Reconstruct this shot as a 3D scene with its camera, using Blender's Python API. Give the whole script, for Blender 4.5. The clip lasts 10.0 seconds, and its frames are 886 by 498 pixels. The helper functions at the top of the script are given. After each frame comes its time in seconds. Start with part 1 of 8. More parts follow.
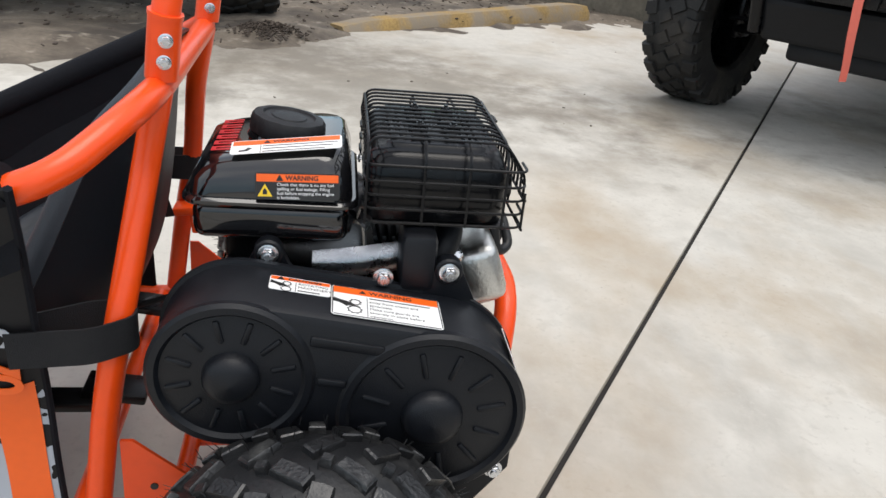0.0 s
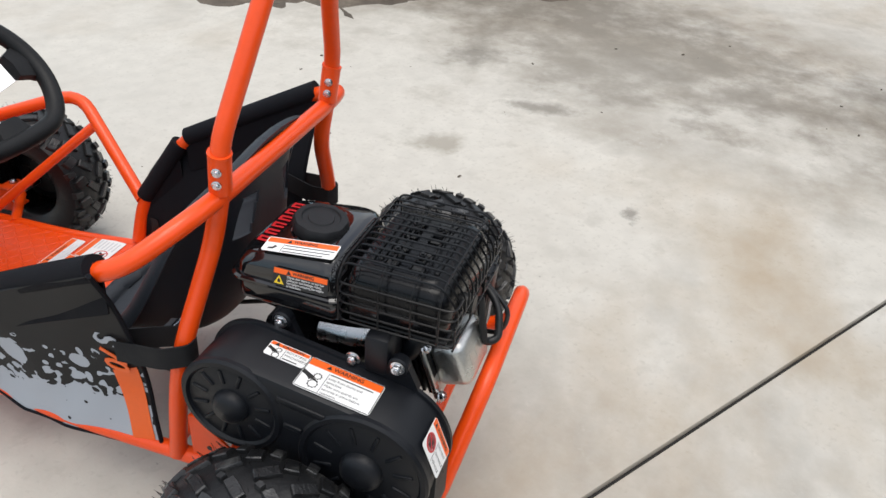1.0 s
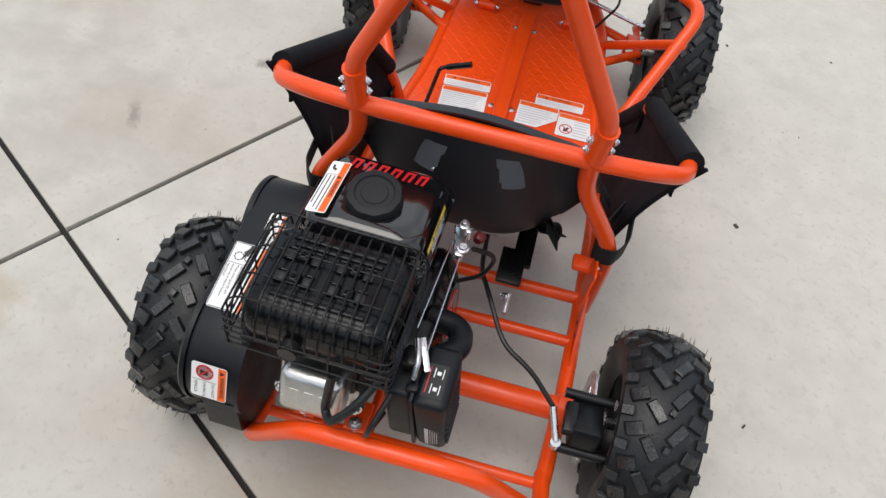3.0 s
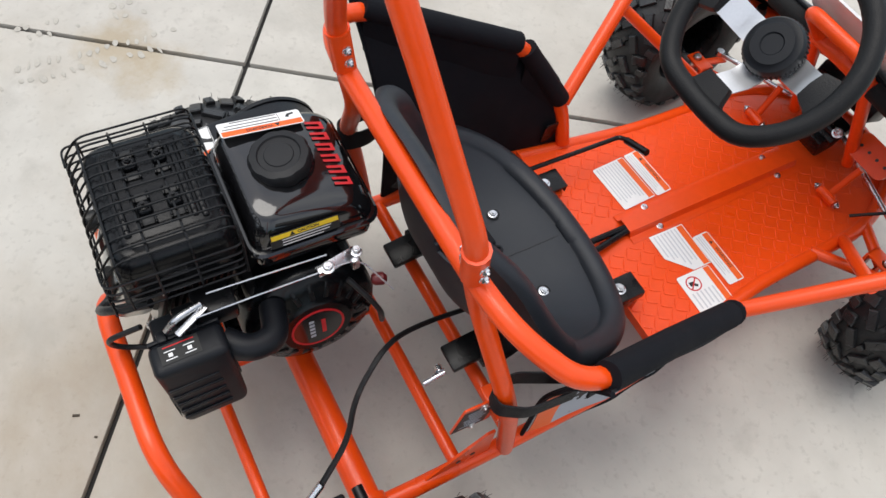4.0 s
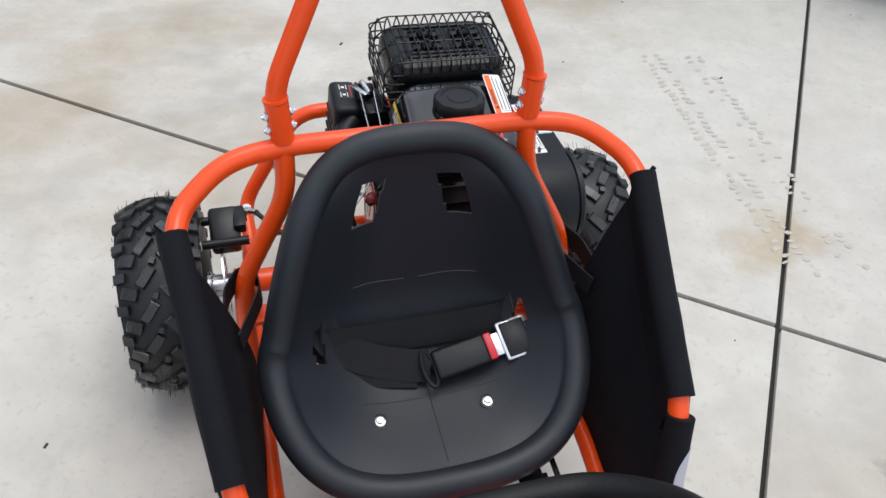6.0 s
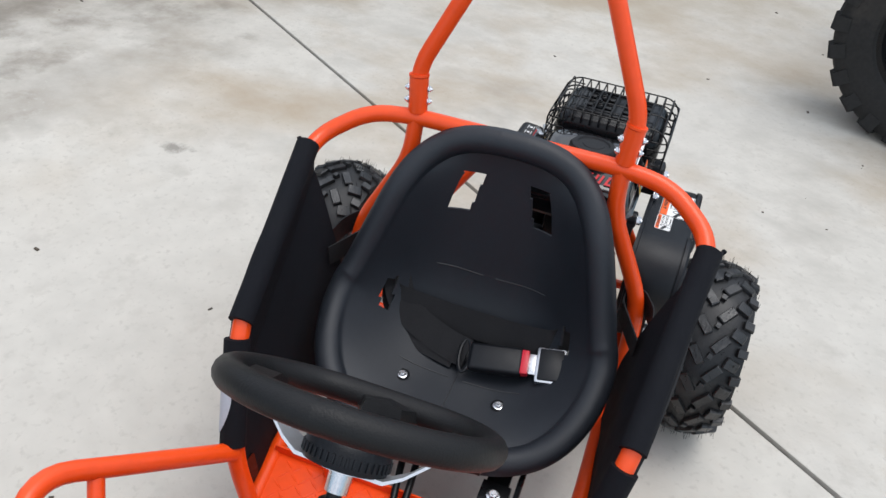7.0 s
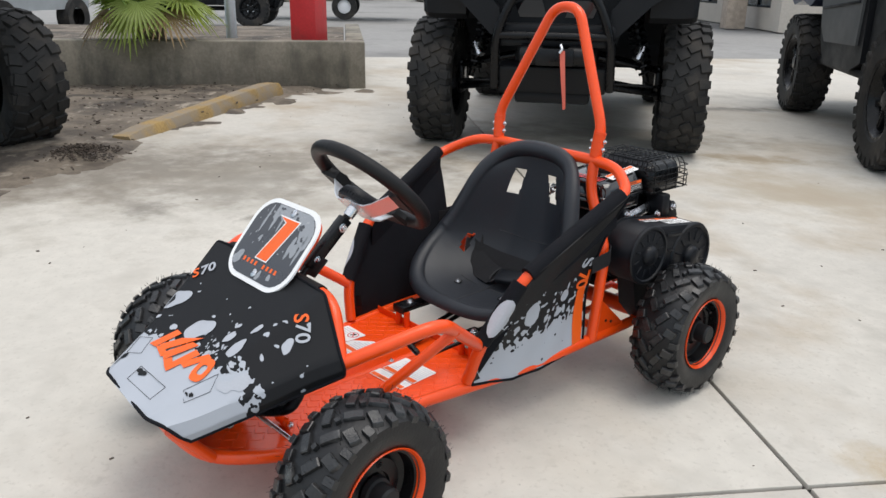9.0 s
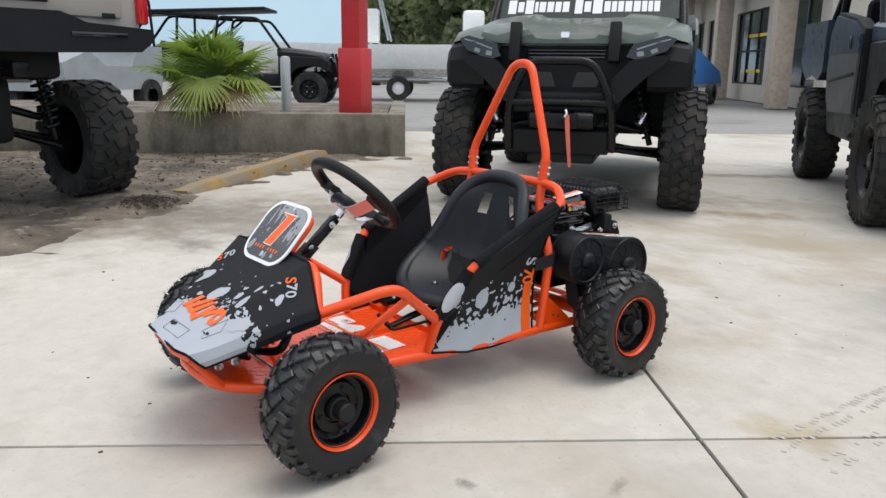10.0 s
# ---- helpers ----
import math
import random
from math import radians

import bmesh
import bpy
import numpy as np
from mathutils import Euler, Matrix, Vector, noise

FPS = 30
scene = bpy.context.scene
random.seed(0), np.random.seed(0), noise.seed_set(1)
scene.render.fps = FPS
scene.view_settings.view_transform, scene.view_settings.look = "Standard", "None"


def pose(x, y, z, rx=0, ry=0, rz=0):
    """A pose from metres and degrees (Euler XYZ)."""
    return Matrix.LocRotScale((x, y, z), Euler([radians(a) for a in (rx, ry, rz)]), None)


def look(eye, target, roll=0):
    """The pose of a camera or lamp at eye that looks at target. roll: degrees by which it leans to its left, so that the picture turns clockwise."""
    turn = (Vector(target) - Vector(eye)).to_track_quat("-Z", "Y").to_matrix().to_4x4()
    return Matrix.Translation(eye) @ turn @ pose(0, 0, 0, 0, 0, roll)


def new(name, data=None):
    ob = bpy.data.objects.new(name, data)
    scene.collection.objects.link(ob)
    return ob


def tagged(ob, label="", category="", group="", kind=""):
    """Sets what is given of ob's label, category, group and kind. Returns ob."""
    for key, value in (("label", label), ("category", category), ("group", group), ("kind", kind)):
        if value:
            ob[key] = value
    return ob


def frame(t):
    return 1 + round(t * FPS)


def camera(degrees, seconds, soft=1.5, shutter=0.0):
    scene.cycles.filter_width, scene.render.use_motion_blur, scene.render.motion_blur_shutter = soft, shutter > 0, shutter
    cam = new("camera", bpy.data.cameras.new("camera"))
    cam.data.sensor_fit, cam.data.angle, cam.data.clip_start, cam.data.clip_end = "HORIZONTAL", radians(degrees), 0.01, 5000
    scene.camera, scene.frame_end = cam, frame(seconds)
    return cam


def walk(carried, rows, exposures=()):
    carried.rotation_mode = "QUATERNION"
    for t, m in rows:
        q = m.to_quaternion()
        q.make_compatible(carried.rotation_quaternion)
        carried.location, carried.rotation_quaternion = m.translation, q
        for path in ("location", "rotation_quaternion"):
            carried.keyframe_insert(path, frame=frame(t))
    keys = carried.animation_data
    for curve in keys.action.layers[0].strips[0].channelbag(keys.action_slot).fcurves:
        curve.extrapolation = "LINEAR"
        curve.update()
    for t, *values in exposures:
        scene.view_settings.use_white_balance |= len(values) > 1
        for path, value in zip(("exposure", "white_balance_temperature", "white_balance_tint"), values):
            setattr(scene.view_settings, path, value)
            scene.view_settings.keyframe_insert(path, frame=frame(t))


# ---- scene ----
cam = camera(59.2, 10.0, soft=1.5)
PATH = [
    (0, (-0.874, -0.015, 0.751), (0.925, -0.302, -0.074), 6.1),
    (0.5, (-0.958, -0.137, 0.902), (0.815, -0.125, -0.023), 5.5),
    (1, (-0.883, -0.386, 1.085), (0.706, 0.105, -0.026), 4.4),
    (1.5, (-0.751, -0.541, 1.242), (0.505, 0.348, -0.035), 3.9),
    (2, (-0.511, -0.641, 1.317), (0.297, 0.543, -0.077), 2.9),
    (2.5, (-0.185, -0.681, 1.296), (0.127, 0.589, -0.217), 5.9),
    (2.7, (-0.064, -0.668, 1.304), (0.05, 0.589, -0.248), 7.8),
    (3.8, (0.433, -0.221, 1.251), (-0.357, 0.542, -0.42), 9.5),
    (4, (0.485, -0.112, 1.264), (-0.399, 0.496, -0.424), 9.8),
    (4.5, (0.516, 0.221, 1.218), (-0.559, 0.355, -0.463), 7.4),
    (5, (0.464, 0.485, 1.205), (-0.574, 0.044, -0.447), 5.7),
    (5.2, (0.441, 0.583, 1.21), (-0.528, -0.085, -0.407), 5.2),
    (6.3, (0.064, 1.026, 1.195), (-0.075, -0.401, -0.199), 6.7),
    (6.5, (-0.012, 1.085, 1.196), (0.027, -0.392, -0.152), 7.1),
    (7, (-0.223, 1.143, 1.152), (0.268, -0.351, -0.083), 5.9),
    (7.5, (-0.47, 1.253, 1.121), (0.399, -0.173, 0.021), 3.5),
    (8, (-0.719, 1.394, 1.068), (0.41, 0.051, 0.108), 1.8),
    (8.5, (-1.0, 1.522, 1.0), (0.312, 0.24, 0.202), 1.1),
    (9, (-1.309, 1.61, 0.966), (0.126, 0.375, 0.318), 0.9),
    (9.5, (-1.557, 1.704, 0.935), (-0.041, 0.513, 0.404), 0.8),
    (10, (-1.831, 1.743, 0.899), (-0.264, 0.586, 0.445), 0.7),
]
LIGHT_KEYS = [(0.0, 0.60, 6500, 10), (1.0, 0.48, 6500, 10), (2.0, 0.31, 6500, 10), (2.5, 0.31, 6500, 10), (4.0, 0.47, 6450, 10), (5.0, 0.52, 6250, 10), (6.5, 0.47, 6200, 10), (7.5, 0.45, 6250, 10), (8.5, 0.44, 6500, 10), (10.0, 0.47, 6500, 10)]
walk(cam, [(t, look(eye, target, roll)) for t, eye, target, roll in PATH], LIGHT_KEYS)

# ---- daylight: thin overcast, high soft sun ----
SUN_EL, SUN_AZ = 78.0, 235.0
world = bpy.data.worlds.new("overcast")
scene.world = world
world.use_nodes = True
wt = world.node_tree
wbg = wt.nodes["Background"]
sky = wt.nodes.new("ShaderNodeTexSky")
sky.sky_type = "NISHITA"
sky.sun_disc = False
sky.sun_elevation = radians(SUN_EL)
sky.sun_rotation = radians(SUN_AZ)
sky.dust_density = 3.0
wmix = wt.nodes.new("ShaderNodeMix")
wmix.data_type = "RGBA"
wmix.inputs[7].default_value = (8.6, 8.8, 9.0, 1)
wcoord = wt.nodes.new("ShaderNodeTexCoord")
wnoise = wt.nodes.new("ShaderNodeTexNoise")
wnoise.inputs["Scale"].default_value = 2.2
wnoise.inputs["Detail"].default_value = 6
wramp = wt.nodes.new("ShaderNodeMapRange")
wramp.inputs[1].default_value, wramp.inputs[2].default_value = 0.35, 0.6
wramp.inputs[3].default_value, wramp.inputs[4].default_value = 0.25, 0.85
wt.links.new(wcoord.outputs["Generated"], wnoise.inputs["Vector"])
wt.links.new(wnoise.outputs["Fac"], wramp.inputs[0])
wt.links.new(wramp.outputs[0], wmix.inputs[0])
wt.links.new(sky.outputs[0], wmix.inputs[6])
wsep = wt.nodes.new("ShaderNodeSeparateXYZ")
wt.links.new(wcoord.outputs["Generated"], wsep.inputs[0])
whor = wt.nodes.new("ShaderNodeMapRange")
whor.inputs[1].default_value, whor.inputs[2].default_value = 0.10, 0.45
whor.inputs[3].default_value, whor.inputs[4].default_value = 0.8, 0.0
wt.links.new(wsep.outputs["Z"], whor.inputs[0])
wlow = wt.nodes.new("ShaderNodeMix")
wlow.data_type = "RGBA"
wlow.inputs[7].default_value = (2.3, 3.7, 4.7, 1)
wt.links.new(whor.outputs[0], wlow.inputs[0])
wt.links.new(wmix.outputs[2], wlow.inputs[6])
wt.links.new(wlow.outputs[2], wbg.inputs["Color"])
wbg.inputs["Strength"].default_value = 0.12
sun_data = bpy.data.lights.new("sun", "SUN")
sun_data.energy = 1.1
sun_data.angle = radians(38)
sun_data.color = (1.0, 0.96, 0.9)
sun_ob = new("sun", sun_data)
sun_dir = Vector((math.sin(radians(SUN_AZ)) * math.cos(radians(SUN_EL)), math.cos(radians(SUN_AZ)) * math.cos(radians(SUN_EL)), math.sin(radians(SUN_EL))))
sun_ob.matrix_world = look(sun_dir * 30, (0, 0, 0))


# ---- materials ----
def mat(name, color, rough=0.5, metal=0.0, vary=0.15, scale=8.0, bump=0.0, bump_scale=60.0, fine=0.0, coat=0.0, spec=0.5, rough_vary=0.1, by_object=0.0, stain=None, stain_scale=2.0, stain_at=(0.55, 0.7)):
    """A painted, moulded or mineral surface: colour at two scales, optional stains, gloss that varies, fine relief."""
    m = bpy.data.materials.new(name)
    m.use_nodes = True
    t = m.node_tree
    n, l = t.nodes, t.links
    b = n["Principled BSDF"]
    co = n.new("ShaderNodeTexCoord")
    big = n.new("ShaderNodeTexNoise")
    big.inputs["Scale"].default_value, big.inputs["Detail"].default_value = scale, 5
    small = n.new("ShaderNodeTexNoise")
    small.inputs["Scale"].default_value, small.inputs["Detail"].default_value = scale * 14, 3
    l.new(co.outputs["Object"], big.inputs["Vector"])
    l.new(co.outputs["Object"], small.inputs["Vector"])
    add = n.new("ShaderNodeMath")
    add.operation = "ADD"
    l.new(big.outputs["Fac"], add.inputs[0])
    l.new(small.outputs["Fac"], add.inputs[1])
    rng = n.new("ShaderNodeMapRange")
    rng.inputs[1].default_value, rng.inputs[2].default_value = 0.6, 1.4
    rng.inputs[3].default_value, rng.inputs[4].default_value = 1 - vary, 1 + vary
    l.new(add.outputs[0], rng.inputs[0])
    hsv = n.new("ShaderNodeHueSaturation")
    hsv.inputs["Color"].default_value = (*color, 1)
    l.new(rng.outputs[0], hsv.inputs["Value"])
    out = hsv.outputs["Color"]
    if by_object:
        info = n.new("ShaderNodeObjectInfo")
        r2 = n.new("ShaderNodeMapRange")
        r2.inputs[3].default_value, r2.inputs[4].default_value = 1 - by_object, 1 + by_object
        l.new(info.outputs["Random"], r2.inputs[0])
        h2 = n.new("ShaderNodeHueSaturation")
        l.new(out, h2.inputs["Color"])
        l.new(r2.outputs[0], h2.inputs["Value"])
        out = h2.outputs["Color"]
    if stain:
        sn = n.new("ShaderNodeTexNoise")
        sn.inputs["Scale"].default_value, sn.inputs["Detail"].default_value, sn.inputs["Roughness"].default_value = stain_scale, 8, 0.62
        l.new(co.outputs["Object"], sn.inputs["Vector"])
        sr = n.new("ShaderNodeMapRange")
        sr.inputs[1].default_value, sr.inputs[2].default_value = stain_at
        l.new(sn.outputs["Fac"], sr.inputs[0])
        mx = n.new("ShaderNodeMix")
        mx.data_type = "RGBA"
        mx.inputs[7].default_value = (*stain, 1)
        l.new(sr.outputs[0], mx.inputs[0])
        l.new(out, mx.inputs[6])
        out = mx.outputs[2]
    l.new(out, b.inputs["Base Color"])
    rr = n.new("ShaderNodeMapRange")
    rr.inputs[1].default_value, rr.inputs[2].default_value = 0.3, 0.7
    rr.inputs[3].default_value, rr.inputs[4].default_value = max(0.02, rough - rough_vary), min(1, rough + rough_vary)
    l.new(big.outputs["Fac"], rr.inputs[0])
    l.new(rr.outputs[0], b.inputs["Roughness"])
    b.inputs["Metallic"].default_value = metal
    b.inputs["Specular IOR Level"].default_value = spec
    b.inputs["Coat Weight"].default_value = coat
    b.inputs["Coat Roughness"].default_value = 0.08
    if bump:
        bn = n.new("ShaderNodeTexNoise")
        bn.inputs["Scale"].default_value, bn.inputs["Detail"].default_value = bump_scale, 4
        l.new(co.outputs["Object"], bn.inputs["Vector"])
        bp = n.new("ShaderNodeBump")
        bp.inputs["Strength"].default_value = bump
        bp.inputs["Distance"].default_value = 0.002
        l.new(bn.outputs["Fac"], bp.inputs["Height"])
        l.new(bp.outputs["Normal"], b.inputs["Normal"])
    return m


ORANGE = mat("orange_powder_coat", (0.82, 0.070, 0.004), 0.34, vary=0.06, scale=5, bump=0.08, bump_scale=160, coat=0.15, spec=0.4, rough_vary=0.08)
ORANGE_PRINT = mat("orange_vinyl", (0.86, 0.12, 0.008), 0.45, vary=0.04)
BLACK_SEAT = mat("black_moulded_plastic", (0.0145, 0.0172, 0.0225), 0.46, vary=0.12, scale=10, bump=0.25, bump_scale=900, rough_vary=0.06, spec=0.42)
BLACK_COVER = mat("black_matt_plastic", (0.0060, 0.0070, 0.0095), 0.42, vary=0.12, scale=12, bump=0.2, bump_scale=700, spec=0.28)
BLACK_GLOSS = mat("black_gloss_enamel", (0.006, 0.006, 0.007), 0.06, vary=0.1, coat=0.6, rough_vary=0.03)
BLACK_METAL = mat("black_coated_steel", (0.0045, 0.0047, 0.0055), 0.30, vary=0.15, scale=20, bump=0.1, bump_scale=300, spec=0.28)
CAP_BLACK = mat("fuel_cap_plastic", (0.010, 0.0105, 0.012), 0.55, vary=0.12, bump=0.2, bump_scale=600, spec=0.28)
FABRIC = mat("black_nylon_fabric", (0.0068, 0.0074, 0.0100), 0.75, vary=0.2, scale=14, bump=0.5, bump_scale=1400, spec=0.14)
WEBBING = mat("black_webbing", (0.011, 0.011, 0.0125), 0.7, vary=0.25, scale=30, bump=0.6, bump_scale=900, spec=0.3)
RUBBER = mat("tyre_rubber", (0.0075, 0.0078, 0.0088), 0.45, vary=0.3, scale=14, bump=0.3, bump_scale=220, stain=(0.055, 0.055, 0.053), stain_scale=11, stain_at=(0.55, 0.80), spec=0.4)
TREAD = mat("dusty_tread_rubber", (0.0115, 0.0118, 0.0127), 0.36, vary=0.35, scale=20, bump=0.5, bump_scale=260, stain=(0.085, 0.085, 0.082), stain_scale=34, stain_at=(0.56, 0.80), spec=0.6)
RUBBER_OLD = mat("worn_tyre_rubber", (0.021, 0.0205, 0.02), 0.7, vary=0.3, scale=6, bump=0.4, bump_scale=120, stain=(0.07, 0.06, 0.05), stain_scale=5, stain_at=(0.5, 0.75), spec=0.28)
GRIP = mat("wheel_grip_rubber", (0.007, 0.007, 0.0075), 0.5, vary=0.1, bump=0.3, bump_scale=500, spec=0.28)
STEEL = mat("zinc_plated_steel", (0.66, 0.67, 0.69), 0.28, metal=1.0, vary=0.12, scale=40, bump=0.1, bump_scale=200)
ALU = mat("cast_aluminium", (0.62, 0.62, 0.6), 0.35, metal=1.0, vary=0.12, scale=25, bump=0.25, bump_scale=260)
SPOKE = mat("brushed_spoke", (0.72, 0.73, 0.75), 0.4, metal=0.85, vary=0.05, scale=20)
GREY_PRINT = mat("grey_print", (0.40, 0.42, 0.46), 0.6, vary=0.06, scale=20)
FINE_PRINT = mat("pale_fine_print", (0.56, 0.57, 0.59), 0.5, vary=0.05, scale=20)
WHITE_LABEL = mat("white_label", (0.80, 0.80, 0.79), 0.4, vary=0.03, scale=30)
BLACK_INK = mat("black_ink", (0.012, 0.012, 0.012), 0.5, vary=0.05)
YELLOW_INK = mat("yellow_ink", (0.80, 0.55, 0.02), 0.45, vary=0.03)
RED_INK = mat("red_ink", (0.55, 0.015, 0.02), 0.4, vary=0.05)
WHITE_INK = mat("white_ink", (0.8, 0.8, 0.8), 0.5, vary=0.03)
RED_BUTTON = mat("red_button", (0.60, 0.01, 0.03), 0.35, vary=0.03)
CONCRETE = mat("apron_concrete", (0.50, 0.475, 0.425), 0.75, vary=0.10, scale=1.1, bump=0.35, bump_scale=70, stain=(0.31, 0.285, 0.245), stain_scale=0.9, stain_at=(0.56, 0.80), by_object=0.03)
JOINT = mat("joint_filler", (0.022, 0.020, 0.019), 0.9, vary=0.3, scale=20)
ASPHALT = mat("asphalt", (0.25, 0.245, 0.235), 0.85, vary=0.15, scale=0.6, bump=0.5, bump_scale=90, stain=(0.15, 0.145, 0.14), stain_scale=0.35, stain_at=(0.5, 0.68))
SOIL = mat("sandy_soil", (0.175, 0.145, 0.112), 0.95, vary=0.35, scale=3, bump=0.8, bump_scale=40, stain=(0.085, 0.068, 0.052), stain_scale=2.2, stain_at=(0.42, 0.62))
OLD_CONCRETE = mat("weathered_concrete", (0.25, 0.225, 0.18), 0.9, vary=0.25, scale=3, bump=0.6, bump_scale=60, stain=(0.085, 0.078, 0.062), stain_scale=1.6, stain_at=(0.42, 0.7))
YELLOW_CONCRETE = mat("faded_yellow_concrete", (0.30, 0.20, 0.075), 0.9, vary=0.35, scale=5, bump=0.7, bump_scale=60, stain=(0.24, 0.20, 0.15), stain_scale=3, stain_at=(0.42, 0.58))
RED_PAINT = mat("red_paint", (0.56, 0.03, 0.035), 0.5, vary=0.14, scale=4, bump=0.15, stain=(0.36, 0.05, 0.045), stain_scale=5, stain_at=(0.55, 0.75))
UTV_GREEN = mat("grey_green_paint", (0.085, 0.108, 0.092), 0.38, vary=0.1, coat=0.1, spec=0.35, stain=(0.14, 0.145, 0.125), stain_scale=3, stain_at=(0.5, 0.75))
UTV_BLUE = mat("dark_blue_paint", (0.028, 0.038, 0.072), 0.35, vary=0.1, spec=0.4, coat=0.1)
DOOR_GREY = mat("grey_door_skin", (0.085, 0.088, 0.088), 0.45, vary=0.1, scale=4, spec=0.35)
UTV_TAN = mat("tan_metallic_paint", (0.36, 0.325, 0.29), 0.35, vary=0.06, coat=0.3)
UTV_PLASTIC = mat("dark_trim_plastic", (0.0065, 0.0072, 0.0088), 0.5, vary=0.2, scale=6, bump=0.3, bump_scale=200, spec=0.25)
GLASS_DARK = mat("tinted_windscreen", (0.045, 0.055, 0.052), 0.22, vary=0.1, spec=0.3)
LAMP_GLASS = mat("lamp_lens", (0.22, 0.23, 0.25), 0.15, vary=0.2, coat=0.3)
TAIL_RED = mat("tail_lamp_red", (0.55, 0.01, 0.015), 0.15, coat=0.6)
LEAF = mat("palm_leaf", (0.115, 0.195, 0.05), 0.5, vary=0.3, scale=6, by_object=0.35, bump=0.2)
LEAF_PALE = mat("pale_palm_leaf", (0.26, 0.34, 0.08), 0.5, vary=0.3, scale=6, by_object=0.25, bump=0.2)
SATIN_BLACK = mat("black_satin_enamel", (0.003, 0.0033, 0.0042), 0.24, vary=0.15, scale=18, bump=0.06, bump_scale=300, spec=0.26)
STRAP_RED = mat("faded_red_webbing", (0.62, 0.13, 0.09), 0.8, vary=0.1, scale=40, bump=0.3, bump_scale=300)
LEAF_DRY = mat("dry_palm_leaf", (0.20, 0.14, 0.07), 0.8, vary=0.3, scale=8, by_object=0.3)
TREE_LEAF = mat("tree_foliage", (0.15, 0.175, 0.10), 0.8, vary=0.45, scale=0.6, spec=0.2)
BARK = mat("bark", (0.13, 0.10, 0.075), 0.9, vary=0.3, scale=6, bump=0.6)
BOAT_WHITE = mat("white_gelcoat", (0.88, 0.88, 0.86), 0.25, vary=0.03, coat=0.3)
STUCCO = mat("building_stucco", (0.50, 0.45, 0.39), 0.9, vary=0.12, scale=2, bump=0.4)
BRICK_TAN = mat("pillar_brick", (0.44, 0.36, 0.29), 0.9, vary=0.35, scale=9, bump=0.5)
STORE_GLASS = mat("store_glass", (0.05, 0.062, 0.07), 0.05, vary=0.2, coat=0.5)
TARP_BLUE = mat("blue_tarp", (0.02, 0.14, 0.42), 0.5, vary=0.2, scale=5)
GALV = mat("galvanised_post", (0.42, 0.44, 0.45), 0.5, metal=0.6, vary=0.15)
PEDAL_FOAM = mat("foam_sleeve", (0.006, 0.006, 0.006), 0.8, vary=0.2, bump=0.4, bump_scale=500, spec=0.28)


DARK_RED = mat("dark_red_plastic", (0.12, 0.008, 0.01), 0.35, vary=0.1)
SEAM = mat("worn_seat_seam", (0.03, 0.03, 0.032), 0.5, vary=0.2)


def add_stain(m, color, scale, at, stretch=(1, 1, 1), patch=None):
    """Lays one more kind of stain over a surface; patch limits it to large patches of its own."""
    t = m.node_tree
    n, l = t.nodes, t.links
    b = n["Principled BSDF"]
    old = b.inputs["Base Color"].links[0].from_socket
    co = n.new("ShaderNodeTexCoord")
    mp = n.new("ShaderNodeMapping")
    mp.inputs["Scale"].default_value = stretch
    mp.inputs["Rotation"].default_value = (0, 0, 0.6)
    l.new(co.outputs["Object"], mp.inputs[0])
    sn = n.new("ShaderNodeTexNoise")
    sn.inputs["Scale"].default_value, sn.inputs["Detail"].default_value, sn.inputs["Roughness"].default_value = scale, 7, 0.6
    l.new(mp.outputs[0], sn.inputs["Vector"])
    r = n.new("ShaderNodeMapRange")
    r.inputs[1].default_value, r.inputs[2].default_value = at
    l.new(sn.outputs["Fac"], r.inputs[0])
    fac = r.outputs[0]
    if patch:
        pn = n.new("ShaderNodeTexNoise")
        pn.inputs["Scale"].default_value, pn.inputs["Detail"].default_value = patch[0], 3
        l.new(co.outputs["Object"], pn.inputs["Vector"])
        pr = n.new("ShaderNodeMapRange")
        pr.inputs[1].default_value, pr.inputs[2].default_value = patch[1:]
        l.new(pn.outputs["Fac"], pr.inputs[0])
        mul = n.new("ShaderNodeMath")
        mul.operation = "MULTIPLY"
        l.new(fac, mul.inputs[0])
        l.new(pr.outputs[0], mul.inputs[1])
        fac = mul.outputs[0]
    mx = n.new("ShaderNodeMix")
    mx.data_type = "RGBA"
    mx.inputs[7].default_value = (*color, 1)
    l.new(fac, mx.inputs[0])
    l.new(old, mx.inputs[6])
    l.new(mx.outputs[2], b.inputs["Base Color"])


def leafy(m, color, share):
    """Lets part of the light through a leaf."""
    t = m.node_tree
    tr = t.nodes.new("ShaderNodeBsdfTranslucent")
    tr.inputs["Color"].default_value = (*color, 1)
    mx = t.nodes.new("ShaderNodeMixShader")
    mx.inputs[0].default_value = share
    t.links.new(t.nodes["Principled BSDF"].outputs[0], mx.inputs[1])
    t.links.new(tr.outputs[0], mx.inputs[2])
    t.links.new(mx.outputs[0], t.nodes["Material Output"].inputs[0])


